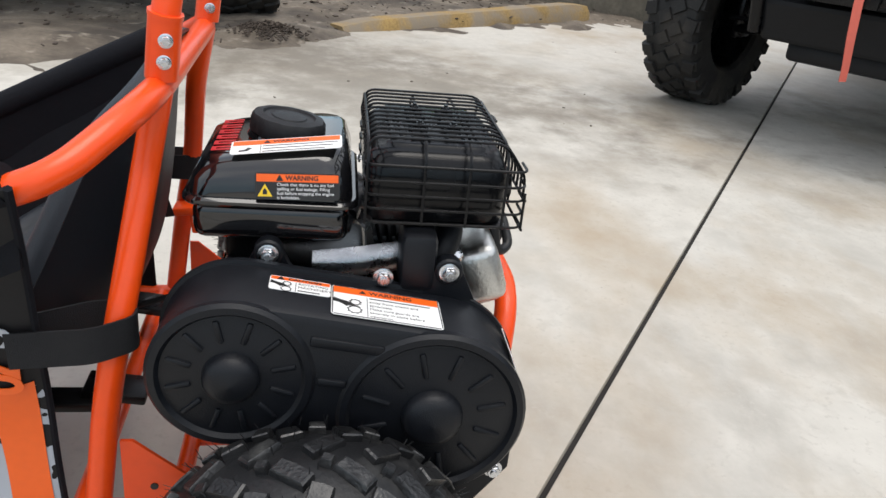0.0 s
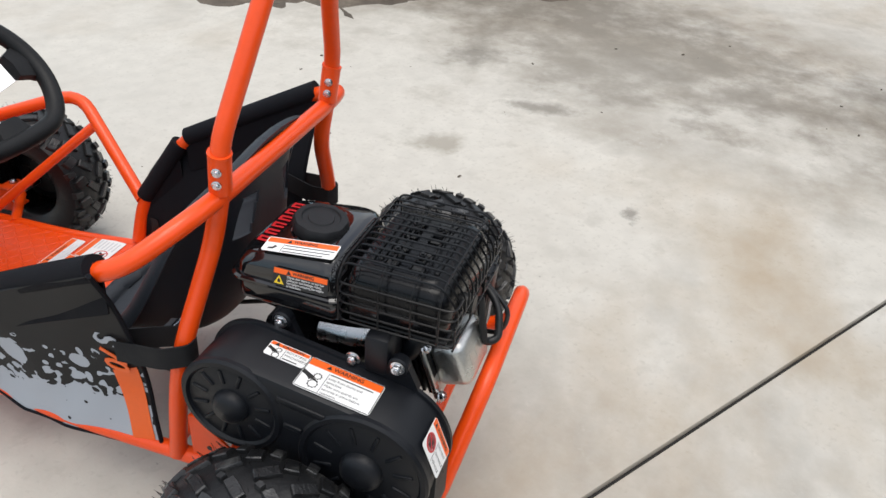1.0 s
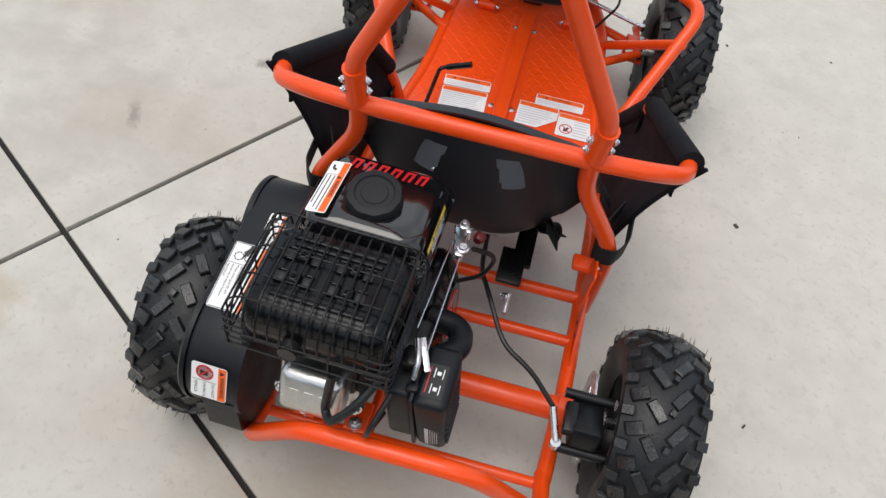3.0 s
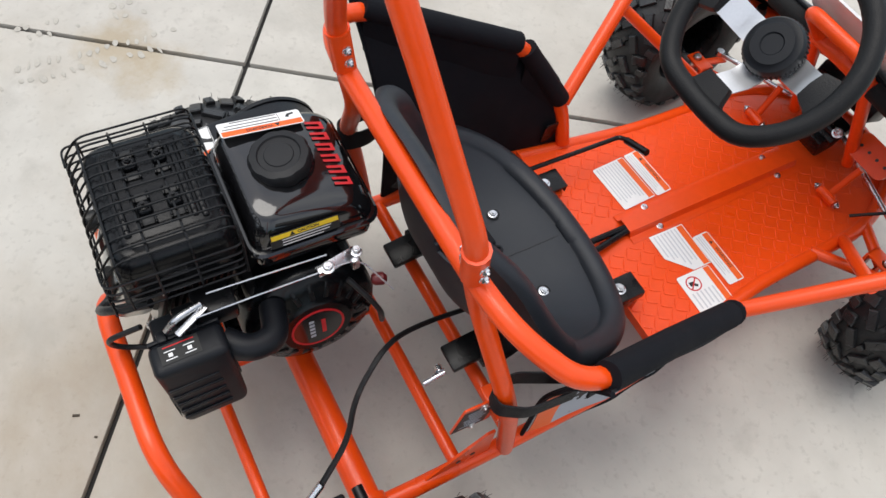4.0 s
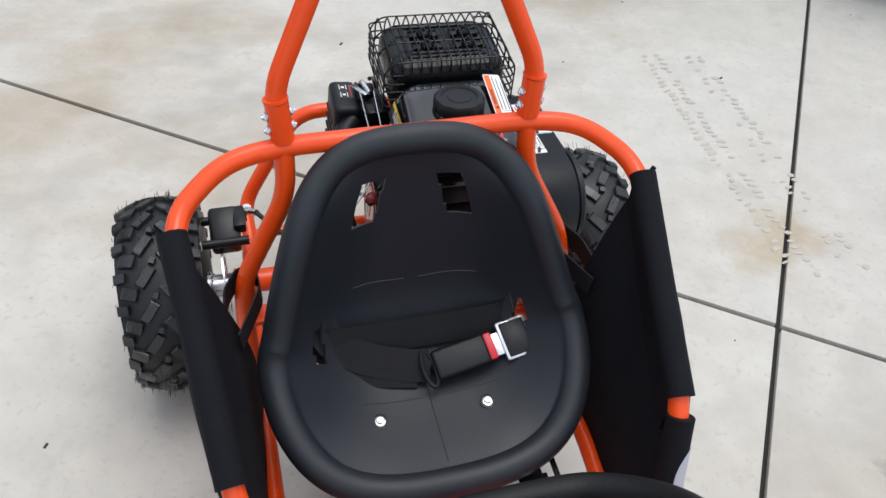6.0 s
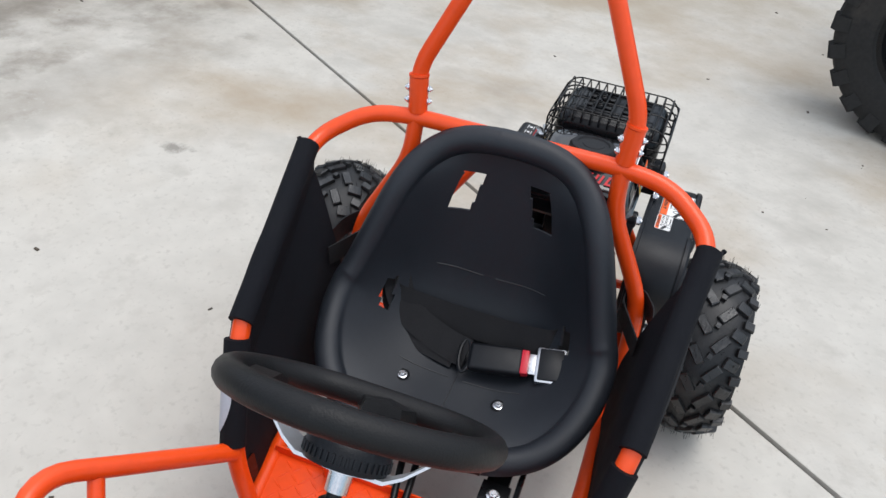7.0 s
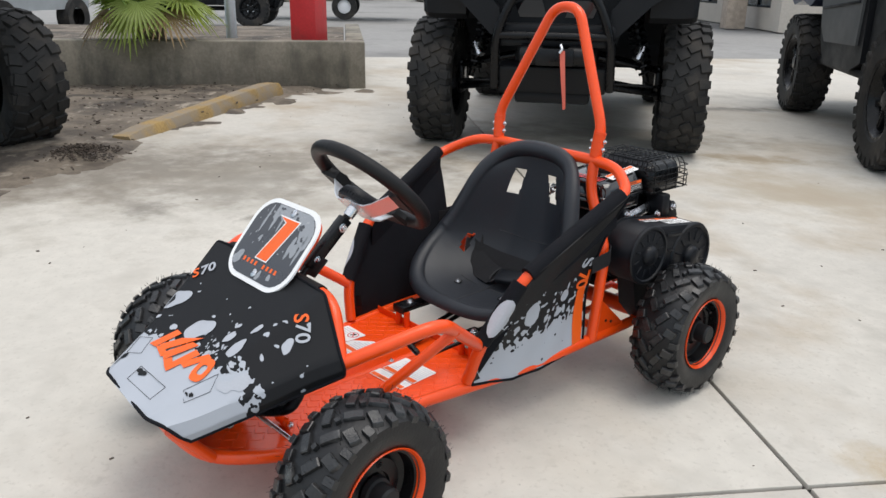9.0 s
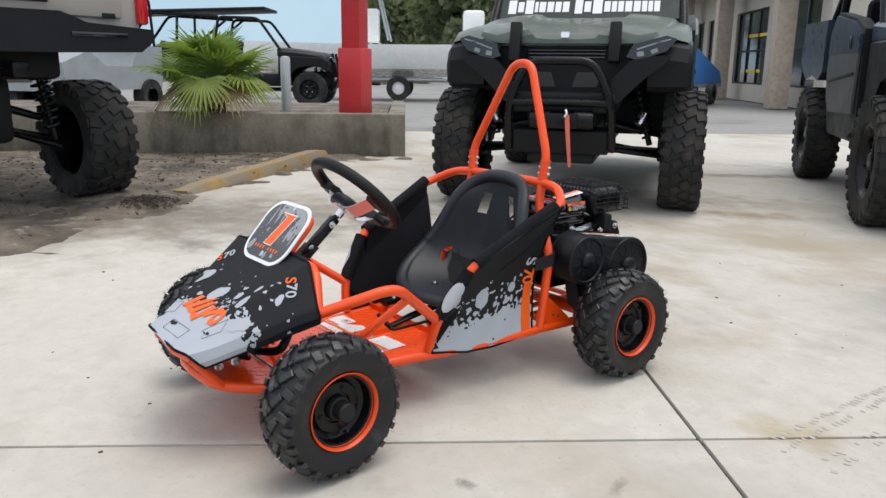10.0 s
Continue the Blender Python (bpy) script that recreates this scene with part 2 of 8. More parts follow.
leafy(LEAF, (0.30, 0.42, 0.06), 0.4)
leafy(LEAF_PALE, (0.42, 0.5, 0.08), 0.4)
leafy(TREE_LEAF, (0.22, 0.26, 0.10), 0.35)
add_stain(CONCRETE, (0.29, 0.27, 0.235), 3.0, (0.48, 0.82), (1, 1.5, 1), (0.5, 0.44, 0.64))
add_stain(CONCRETE, (0.42, 0.395, 0.35), 9.0, (0.58, 0.74))
add_stain(CONCRETE, (0.44, 0.415, 0.37), 60.0, (0.55, 0.68))
add_stain(CONCRETE, (0.35, 0.28, 0.195), 1.1, (0.48, 0.72), (1, 1.4, 1), (0.28, 0.40, 0.60))
add_stain(CONCRETE, (0.22, 0.21, 0.19), 26.0, (0.70, 0.76))


def ground_blotch(m, cx, cy, rx, ry, turn, color, strength=0.7, grain=9.0, soft=0.75):
    """One blotch of dirt or plain darker colour on the ground, with a ragged edge: centre, half sizes in metres, turn
    in degrees.
    """
    t = m.node_tree
    n, l = t.nodes, t.links
    b = n["Principled BSDF"]
    old = b.inputs["Base Color"].links[0].from_socket
    co = n.new("ShaderNodeTexCoord")
    mp = n.new("ShaderNodeMapping")
    mp.vector_type = "TEXTURE"
    mp.inputs["Location"].default_value = (cx, cy, 0)
    mp.inputs["Rotation"].default_value = (0, 0, radians(turn))
    mp.inputs["Scale"].default_value = (rx, ry, 1)
    l.new(co.outputs["Object"], mp.inputs[0])
    ln = n.new("ShaderNodeVectorMath")
    ln.operation = "LENGTH"
    l.new(mp.outputs[0], ln.inputs[0])
    sn = n.new("ShaderNodeTexNoise")
    sn.inputs["Scale"].default_value, sn.inputs["Detail"].default_value, sn.inputs["Roughness"].default_value = grain, 7, 0.65
    l.new(co.outputs["Object"], sn.inputs["Vector"])
    k = n.new("ShaderNodeMath")
    k.operation = "MULTIPLY_ADD"
    k.inputs[1].default_value, k.inputs[2].default_value = 2.6, -1.3
    l.new(sn.outputs["Fac"], k.inputs[0])
    add = n.new("ShaderNodeMath")
    l.new(ln.outputs["Value"], add.inputs[0])
    l.new(k.outputs[0], add.inputs[1])
    r = n.new("ShaderNodeMapRange")
    r.inputs[1].default_value, r.inputs[2].default_value = 1.0, 1.0 - soft
    r.inputs[3].default_value, r.inputs[4].default_value = 0.0, strength
    l.new(add.outputs[0], r.inputs[0])
    mx = n.new("ShaderNodeMix")
    mx.data_type = "RGBA"
    mx.inputs[7].default_value = (*color, 1)
    l.new(r.outputs[0], mx.inputs[0])
    l.new(old, mx.inputs[6])
    l.new(mx.outputs[2], b.inputs["Base Color"])


# sand and mulch washed from the bed, tyre smears, darker patches under and between the vehicles
ground_blotch(CONCRETE, 3.3, 0.9, 1.25, 3.4, -32, (0.27, 0.24, 0.195), 0.85, 3.0, 0.9)
ground_blotch(CONCRETE, 3.25, 0.9, 0.75, 3.0, -32, (0.15, 0.128, 0.10), 0.75, 5.0)
ground_blotch(CONCRETE, 2.2, -0.15, 0.55, 0.75, 25, (0.24, 0.22, 0.185), 0.6, 5.0)
ground_blotch(CONCRETE, 1.65, 0.08, 0.06, 0.19, 10, (0.16, 0.145, 0.12), 0.7)
ground_blotch(CONCRETE, 2.06, 0.44, 0.14, 0.14, 0, (0.17, 0.155, 0.13), 0.7)
ground_blotch(CONCRETE, 1.22, 0.32, 0.08, 0.12, 30, (0.25, 0.225, 0.18), 0.7)
# broad darker band of concrete under the front of the grey-green vehicle
ground_blotch(CONCRETE, 1.95, -2.75, 1.35, 0.42, 37, (0.23, 0.205, 0.165), 0.75, 4.0)
ground_blotch(CONCRETE, 1.0, -2.72, 0.5, 0.16, 37, (0.27, 0.215, 0.14), 0.8, 5.0)
# narrow dark strip of concrete between the two parked vehicles
ground_blotch(CONCRETE, 2.1, -4.45, 0.16, 0.9, -40, (0.17, 0.16, 0.14), 0.8, 6.0)
ground_blotch(CONCRETE, 0.2, -2.3, 0.9, 0.5, 20, (0.36, 0.31, 0.235), 0.7, 3.0)
ground_blotch(CONCRETE, -0.606, 0.768, 0.035, 0.022, 30, (0.19, 0.175, 0.15), 0.8, 30.0)
ground_blotch(CONCRETE, -0.81, 0.50, 0.018, 0.06, 20, (0.23, 0.21, 0.18), 0.7, 30.0)
ground_blotch(CONCRETE, 1.05, -0.325, 0.05, 0.03, 0, (0.20, 0.185, 0.16), 0.8, 25.0)
ground_blotch(CONCRETE, -0.88, -0.06, 0.16, 0.10, 30, (0.37, 0.29, 0.18), 0.7, 8.0)
add_stain(SOIL, (0.055, 0.045, 0.036), 2.2, (0.50, 0.62))
add_stain(SOIL, (0.30, 0.26, 0.21), 9.0, (0.58, 0.70))
add_stain(OLD_CONCRETE, (0.09, 0.085, 0.07), 5.0, (0.48, 0.66), (1, 1, 0.35))


# ---- mesh helpers ----
def part(name, bm, material, parent=None, label="", sharp=38):
    """Links a bmesh as one mesh object, under a thing or a part."""
    me = bpy.data.meshes.new(name)
    bm.normal_update()
    bm.to_mesh(me)
    bm.free()
    for m in material if isinstance(material, (list, tuple)) else [material]:
        me.materials.append(m)
    me.shade_smooth()
    me.set_sharp_from_angle(angle=radians(sharp))
    ob = new(name, me)
    if parent:
        ob.parent = parent
    return tagged(ob, label)


def again(ob, m, parent=None):
    """The same piece once more, on the same mesh, at the pose m."""
    o = new(ob.name.split(".")[0], ob.data)
    o.matrix_basis = m
    o.parent = parent or ob.parent
    if "label" in ob:
        o["label"] = ob["label"]
    return o


def thing(name, label, category, at=(0, 0, 0), turn=0.0, group="", kind=""):
    ob = new(name)
    ob.empty_display_size = 0.05
    ob.matrix_basis = pose(*at, 0, 0, turn)
    return tagged(ob, label, category, group, kind)


def faces(bm, rings, closed=True, caps=True, mi=0):
    """Skins a row of rings of points."""
    vs = [[bm.verts.new(p) for p in ring] for ring in rings]
    n = len(vs[0])
    for a, b in zip(vs, vs[1:]):
        for i in range(n if closed else n - 1):
            j = (i + 1) % n
            f = bm.faces.new((a[i], a[j], b[j], b[i]))
            f.material_index = mi
    if caps and closed:
        bm.faces.new(vs[0][::-1]).material_index = mi
        bm.faces.new(vs[-1]).material_index = mi
    return vs


def rounded(points, radius, steps=6):
    """A polyline with its corners rounded. radius: one for all corners."""
    pts = [Vector(p) for p in points]
    out = [pts[0]]
    for a, b, c in zip(pts, pts[1:], pts[2:]):
        u, v = a - b, c - b
        d = min(radius, u.length * 0.48, v.length * 0.48)
        p, q = b + u.normalized() * d, b + v.normalized() * d
        for k in range(steps + 1):
            s = k / steps
            out.append(p * (1 - s) ** 2 + b * (2 * s * (1 - s)) + q * s * s)
    out.append(pts[-1])
    return out


def tube(bm, points, r, radius=0.05, seg=12, mi=0, steps=6, ring=False):
    """A round bar along a rounded polyline."""
    path = rounded(points, radius, steps) if radius else [Vector(p) for p in points]
    rings, up = [], None
    count = len(path)
    for i, p in enumerate(path):
        if ring:
            d = (path[(i + 1) % count] - path[i - 1]).normalized()
        else:
            d = (path[min(i + 1, count - 1)] - path[max(i - 1, 0)]).normalized()
        if up is None:
            up = Vector((0, 0, 1)) if abs(d.z) < 0.9 else Vector((1, 0, 0))
        up = (up - d * up.dot(d)).normalized()
        side = d.cross(up)
        rad = r[min(i, len(r) - 1)] if isinstance(r, (list, tuple)) else r
        rings.append([p + (up * math.cos(k * math.tau / seg) + side * math.sin(k * math.tau / seg)) * rad for k in range(seg)])
    if ring:
        rings.append(rings[0])
    faces(bm, rings, True, not ring, mi)
    return bm


def lathe(bm, profile, m=None, seg=24, mi=0, caps=True):
    """Turns (radius, height) pairs round the local z axis."""
    m = m or Matrix()
    rings = [[m @ Vector((r * math.cos(k * math.tau / seg), r * math.sin(k * math.tau / seg), h)) for k in range(seg)] for r, h in profile]
    faces(bm, rings, True, caps, mi)
    return bm


def box(bm, size, m=None, bevel=0.0, mi=0, seg=2, taper=1.0):
    """A box centred on the pose m, with bevelled edges; taper narrows its top."""
    m = m or Matrix()
    got = bmesh.ops.create_cube(bm, size=1.0)["verts"]
    for v in got:
        k = taper if v.co.z > 0 else 1.0
        v.co = Vector((v.co.x * size[0] * k, v.co.y * size[1] * k, v.co.z * size[2]))
    fs = {f for v in got for f in v.link_faces}
    for f in fs:
        f.material_index = mi
    if bevel:
        es = list({e for f in fs for e in f.edges})
        res = bmesh.ops.bevel(bm, geom=es, offset=bevel, segments=seg, profile=0.5, affect="EDGES")
        for f in res["faces"]:
            f.material_index = mi
        got = list({v for f in res["faces"] for v in f.verts} | {v for v in got if v.is_valid})
    bmesh.ops.transform(bm, matrix=m, verts=[v for v in got if v.is_valid])
    return bm


def prism(bm, outline, depth, m=None, mi=0):
    """A flat shape in the local xy plane, given thickness along local z."""
    m = m or Matrix()
    low = [m @ Vector((x, y, 0)) for x, y in outline]
    top = [m @ Vector((x, y, depth)) for x, y in outline]
    faces(bm, [low, top], True, True, mi)
    return bm


def rounded_rect(w, h, r, n=5):
    out = []
    for cx, cy, a in ((w / 2 - r, h / 2 - r, 0), (-w / 2 + r, h / 2 - r, 90), (-w / 2 + r, -h / 2 + r, 180), (w / 2 - r, -h / 2 + r, 270)):
        for k in range(n + 1):
            b = radians(a + 90 * k / n)
            out.append((cx + r * math.cos(b), cy + r * math.sin(b)))
    return out


def frame_of(origin, x_axis, y_axis):
    """A pose from an origin and two directions."""
    x = Vector(x_axis).normalized()
    z = x.cross(Vector(y_axis)).normalized()
    y = z.cross(x)
    m = Matrix((x, y, z)).transposed().to_4x4()
    m.translation = origin
    return m


def along(a, b, spin=(0, 0, 1)):
    """A pose at a whose z axis points to b."""
    z = (Vector(b) - Vector(a)).normalized()
    s = Vector(spin) if abs(z.dot(Vector(spin))) < 0.95 else Vector((0, 1, 0))
    x = s.cross(z).normalized()
    m = Matrix((x, z.cross(x), z)).transposed().to_4x4()
    m.translation = a
    return m


def bolt(bm, m, r=0.007, h=0.006, mi=0):
    """A hexagon head on a washer with its stud, one turned piece along local z."""
    rings = []
    for rad, z, six in ((r * 1.45, 0, 0), (r * 1.45, 0.0015, 0), (r * 1.2, 0.002, 0), (r * 1.02, 0.002, 1), (r, h * 0.85, 1), (r * 0.85, h, 0), (r * 0.55, h, 0), (r * 0.5, h + 0.002, 0)):
        ring = []
        for k in range(24):
            a = k * math.tau / 24
            q = rad * (math.cos(math.pi / 6) / math.cos(a % (math.pi / 3) - math.pi / 6) * 1.06 if six else 1)
            ring.append(m @ Vector((q * math.cos(a), q * math.sin(a), z)))
        rings.append(ring)
    faces(bm, rings, True, True, mi)
    return bm


def letters(bm, body, size, m, mi=0, depth=0.0004, align="CENTER", shear=0.0, space=1.0, bold=0.0):
    """Lettering in the built-in font, standing on the pose m."""
    cu = bpy.data.curves.new("lettering", "FONT")
    cu.body, cu.size, cu.extrude, cu.align_x, cu.align_y, cu.shear, cu.space_character, cu.offset = body, size, depth, align, "CENTER", shear, space, bold
    cu.resolution_u = 3
    ob = bpy.data.objects.new("lettering", cu)
    me = bpy.data.meshes.new_from_object(ob)
    me.transform(m)
    had = len(bm.faces)
    bm.from_mesh(me)
    bm.faces.ensure_lookup_table()
    for f in bm.faces[had:]:
        f.material_index = mi
    bpy.data.objects.remove(ob)
    bpy.data.curves.remove(cu)
    bpy.data.meshes.remove(me)
    return bm


def plate(bm, x, y, w, h, m, z=0.0, depth=0.0004, r=0.0, mi=0):
    """A thin printed field centred at x, y of the local plane."""
    shape = rounded_rect(w, h, r) if r else [(w / 2, h / 2), (-w / 2, h / 2), (-w / 2, -h / 2), (w / 2, -h / 2)]
    return prism(bm, [(x + a, y + b) for a, b in shape], depth, m @ Matrix.Translation((0, 0, z)), mi)


def pieces(name, bm, poses, material, parent, label=""):
    """One small piece, repeated at each pose on one shared mesh, each an object of its own."""
    first = part(name, bm, material, parent, label)
    first.matrix_basis = poses[0]
    for m in poses[1:]:
        again(first, m, parent)
    return first


def bolts(poses, r, h, parent, material=None, name="bolt"):
    return pieces(name, bolt(bmesh.new(), Matrix(), r, h), poses, material or STEEL, parent)


# ---- ground: asphalt sheet, concrete apron in four slabs with open joints ----
bm = bmesh.new()
box(bm, (900, 900, 0.04), pose(60, -60, -0.05))
ground = tagged(part("ground", bm, ASPHALT), "grey asphalt ground reaching to the horizon", "ground", kind="structure")
JX = Vector((-0.772, 0.155, 0))
JD, JP = Vector((0.833, -0.553, 0)), Vector((0.553, 0.833, 0))
bm = bmesh.new()
jm = frame_of(JX, JD, JP)
box(bm, (23.4, 20.4, 0.016), jm @ pose(-2.3, -1.8, -0.021))
pavement = tagged(part("pavement", bm, JOINT), "pale worn concrete apron with dark open joints", "pavement", kind="structure")
half_d, half_p = 0.0055, 0.0055
for x0, x1 in ((-14.0, -half_d), (half_d, 9.5)):
    for y0, y1 in ((-12.0, -half_p), (half_p, 8.4)):
        bm = bmesh.new()
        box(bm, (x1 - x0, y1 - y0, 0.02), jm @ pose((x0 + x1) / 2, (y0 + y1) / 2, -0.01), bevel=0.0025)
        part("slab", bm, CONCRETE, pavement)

# ---- the kart ----
kart = thing("go_kart", "orange and black youth off-road go-kart with rear engine, parked on concrete", "go-kart", (0.011, 0, 0), 1.8)
W = kart.matrix_basis.inverted()
kart.scale = (0.988, 0.988, 0.988)
WS = Matrix.Diagonal((1 / 0.988, 1 / 0.988, 1 / 0.988, 1)) @ W @ Matrix.Translation((-0.005, 0, -0.003))
R = 0.0132


def placed(ob):
    """A piece whose mesh was built in world places rather than the kart's."""
    ob.matrix_basis = WS
    return ob


def both(pts):
    return pts, [(-x, y, z) for x, y, z in pts]


# rear hoop, one bent tube round the seat back and down to the panels' front
half = [(-0.213, 0.612, 0.16), (-0.238, 0.602, 0.25), (-0.274, 0.508, 0.396), (-0.306, 0.256, 0.518), (-0.298, 0.203, 0.537), (-0.238, 0.160, 0.570), (-0.165, 0.149, 0.576)]
hoop = part("rear_hoop", tube(bmesh.new(), half + [(-x, y, z) for x, y, z in reversed(half)], R, 0.06), ORANGE, kart, "orange bent steel tube hoop")
# roll bar with sleeves and bolts
half = [(-0.162, 0.147, 0.585), (-0.168, 0.139, 0.652), (-0.038, 0.090, 0.925)]
roll = part("roll_bar", tube(bmesh.new(), half + [(-x, y, z) for x, y, z in reversed(half)], R * 0.97, 0.06), ORANGE, kart, "orange pointed roll bar")
for sx in (-1, 1):
    bm = bmesh.new()
    tube(bm, [(sx * 0.162, 0.147, 0.585), (sx * 0.1655, 0.1405, 0.640)], R * 1.14, 0)
    tube(bm, [(sx * 0.1655, 0.1405, 0.640), (sx * 0.166, 0.1397, 0.644)], R * 1.2, 0)
    part("sleeve", bm, ORANGE, roll)
    spots = []
    for k in range(2):
        c = Vector((sx * (0.1635 + 0.001 * k), 0.1445 - 0.0025 * k, 0.602 + 0.019 * k))
        spots.append(along(c + Vector((-R * 1.05, -0.003, 0)), c + Vector((-1, -0.25, 0))))
        spots.append(along(c + Vector((R * 1.05, 0.003, 0)), c + Vector((1, 0.25, 0))))
    bolts(spots, 0.0045, 0.005, roll)
# uprights under the hoop
for pts in both([(-0.162, 0.149, 0.578), (-0.165, 0.163, 0.508), (-0.238, 0.182, 0.372), (-0.243, 0.198, 0.29), (-0.243, 0.217, 0.15)]):
    part("upright", tube(bmesh.new(), pts, R, 0.06), ORANGE, kart)
# lower rails
for pts in both([(-0.238, 0.21, 0.148), (-0.236, 0.45, 0.146), (-0.212, 0.62, 0.146), (-0.19, 0.77, 0.146), (-0.185, 1.04, 0.146), (-0.12, 1.17, 0.165), (0.0, 1.18, 0.168)]):
    part("floor_rail", tube(bmesh.new(), pts, R, 0.06), ORANGE, kart)
# rear sub-frame and bumper
for pts in both([(-0.238, 0.215, 0.148), (-0.236, 0.03, 0.142), (-0.226, -0.12, 0.150)]):
    part("rear_rail", tube(bmesh.new(), pts, R, 0.06), ORANGE, kart)
half = [(-0.224, -0.11, 0.148), (-0.226, -0.184, 0.178), (-0.114, -0.221, 0.346)]
part("bumper", tube(bmesh.new(), half + [(-x, y, z) for x, y, z in reversed(half)], R, 0.045), ORANGE, kart, "orange bent tube bumper")
for y, z, r in ((-0.127, 0.15, 0.009), (0.141, 0.146, 0.0105), (0.235, 0.148, 0.0115)):
    part("cross_bar", tube(bmesh.new(), [(-0.232, y, z), (0.232, y, z)], r, 0), ORANGE, kart)
for x in (-0.12, -0.055):
    part("engine_rail", tube(bmesh.new(), [(x, -0.132, 0.152), (x, 0.141, 0.146)], 0.009, 0.03), ORANGE, kart)
bm = tube(bmesh.new(), [(-0.25, 0.0, 0.163), (0.255, 0.0, 0.163)], 0.0205, 0, 20)
for sx in (-1, 1):
    tube(bm, [(sx * 0.225, 0.0, 0.163), (sx * 0.258, 0.0, 0.163)], 0.0265, 0, 20)
part("axle_tube", bm, ORANGE, kart, "wide orange axle housing tube")
bm = tube(bmesh.new(), [(-0.40, 0.0, 0.1635), (0.40, 0.0, 0.1635)], 0.011, 0, 14)
part("axle", bm, STEEL, kart)
# gusset plates by the uprights
for sx in (-1, 1):
    bm = bmesh.new()
    g = frame_of((sx * 0.238, 0.19, 0.155), (0, -1, 0), (0, 0, 1))
    prism(bm, [(0, 0), (0.105, 0.0), (0.095, 0.012), (0.012, 0.085), (0, 0.085)], 0.004, g)
    for u, v in ((0.03, 0.028), (0.052, 0.02)):
        lathe(bm, [(0.004, -0.001), (0.004, 0.0052)], g @ Matrix.Translation((u, v, 0)), 10, 1)
    part("gusset", bm, [ORANGE, BLACK_INK], kart)
bm = bmesh.new()
gm = frame_of((0.221, 0.158, 0.308), (0, 1, -0.12), (0.06, 0, 1))
prism(bm, rounded_rect(0.062, 0.088, 0.004), 0.003, gm)
box(bm, (0.03, 0.012, 0.05), gm @ pose(0.034, 0, -0.004), 0.003)
plate(bm, -0.004, -0.004, 0.05, 0.074, gm, 0.003, 0.0005, mi=1)
for k in range(7):
    plate(bm, -0.004, 0.022 - 0.0085 * k, 0.034 - 0.006 * (k % 3), 0.003, gm, 0.0035, 0.0003, mi=2)
for v in (-0.037, 0.033):
    bolt(bm, gm @ pose(0.0, v, 0.003), 0.0045, 0.003, mi=3)
part("bracket_plate", bm, [ORANGE, BLACK_INK, GREY_PRINT, STEEL], kart, "orange bracket plate with a black data sticker")

# side bars, braces, front frame
for pts in both([(-0.236, 0.603, 0.252), (-0.348, 0.812, 0.403), (-0.268, 0.985, 0.345), (-0.115, 1.21, 0.236), (0.0, 1.222, 0.232)]):
    part("side_bar", tube(bmesh.new(), pts, R, 0.05), ORANGE, kart)
for pts in both([(-0.270, 0.978, 0.350), (-0.203, 0.944, 0.436), (0.0, 0.944, 0.440)]):
    part("hood_hoop", tube(bmesh.new(), pts, R, 0.04), ORANGE, kart)
for pts in both([(-0.322, 0.748, 0.362), (-0.19, 0.97, 0.155)]):
    part("brace", tube(bmesh.new(), pts, 0.0105, 0), ORANGE, kart)
for pts in both([(-0.125, 1.16, 0.165), (-0.115, 1.225, 0.243)]):
    part("nose_post", tube(bmesh.new(), pts, 0.0105, 0), ORANGE, kart)
half = [(-0.055, 0.95, 0.435), (-0.058, 0.885, 0.507), (-0.045, 0.868, 0.523)]
part("plate_loop", tube(bmesh.new(), half + [(-x, y, z) for x, y, z in reversed(half)], 0.0115, 0.025), ORANGE, kart)
for pts in both([(-0.06, 0.95, 0.43), (-0.075, 1.06, 0.2)]):
    part("column_post", tube(bmesh.new(), pts, 0.011, 0), ORANGE, kart)
for sx in (-1, 1):
    bm = tube(bmesh.new(), [(sx * 0.165, 0.9445, 0.4375), (sx * 0.07, 0.944, 0.439)], 0.016, 0)
    part("foam_sleeve", bm, PEDAL_FOAM, kart, "black foam sleeve on the front hoop")

# diamond-plate floor pan with raised lugs, tunnel, labels
bm = bmesh.new()
outline = [(-0.228, 0.515), (0.228, 0.515), (0.208, 0.62), (0.187, 0.77), (0.182, 1.04), (0.12, 1.15), (-0.12, 1.15), (-0.182, 1.04), (-0.187, 0.77), (-0.208, 0.62)]
prism(bm, outline, 0.003, Matrix.Translation((0, 0, 0.151)))
floor_pan = part("floor_pan", bm, ORANGE, kart, "orange diamond-plate steel floor pan")
lug = []
for k in range(7):
    a = k / 6
    lug.append((-0.0115 + 0.023 * a, 0.0021 * math.sin(math.pi * a)))
lug_shape = lug + [(x, -y) for x, y in reversed(lug[1:-1])]
bm = bmesh.new()
for i in range(34):
    for j in range(26):
        x, y = -0.21 + j * 0.0168, 0.53 + i * 0.0185
        wide = 0.2 if y < 0.62 else 0.178 if y < 1.02 else 0.11
        if abs(x) > wide or abs(x) < 0.03 or y > 1.13:
            continue
        lm = pose(x, y, 0.1538, 0, 0, 55 if (i + j) % 2 else -35)
        base = [lm @ Vector((px, py, 0)) for px, py in lug_shape]
        crest = [lm @ Vector((px * 0.8, py * 0.45, 0.0011)) for px, py in lug_shape]
        faces(bm, [base, crest])
part("tread_plate", bm, ORANGE, floor_pan)["kind"] = "stuff"
bm = bmesh.new()
prof = [(-0.033, 0.0), (-0.030, 0.002), (-0.019, 0.002), (-0.014, 0.014), (0.014, 0.014), (0.019, 0.002), (0.030, 0.002), (0.033, 0.0)]
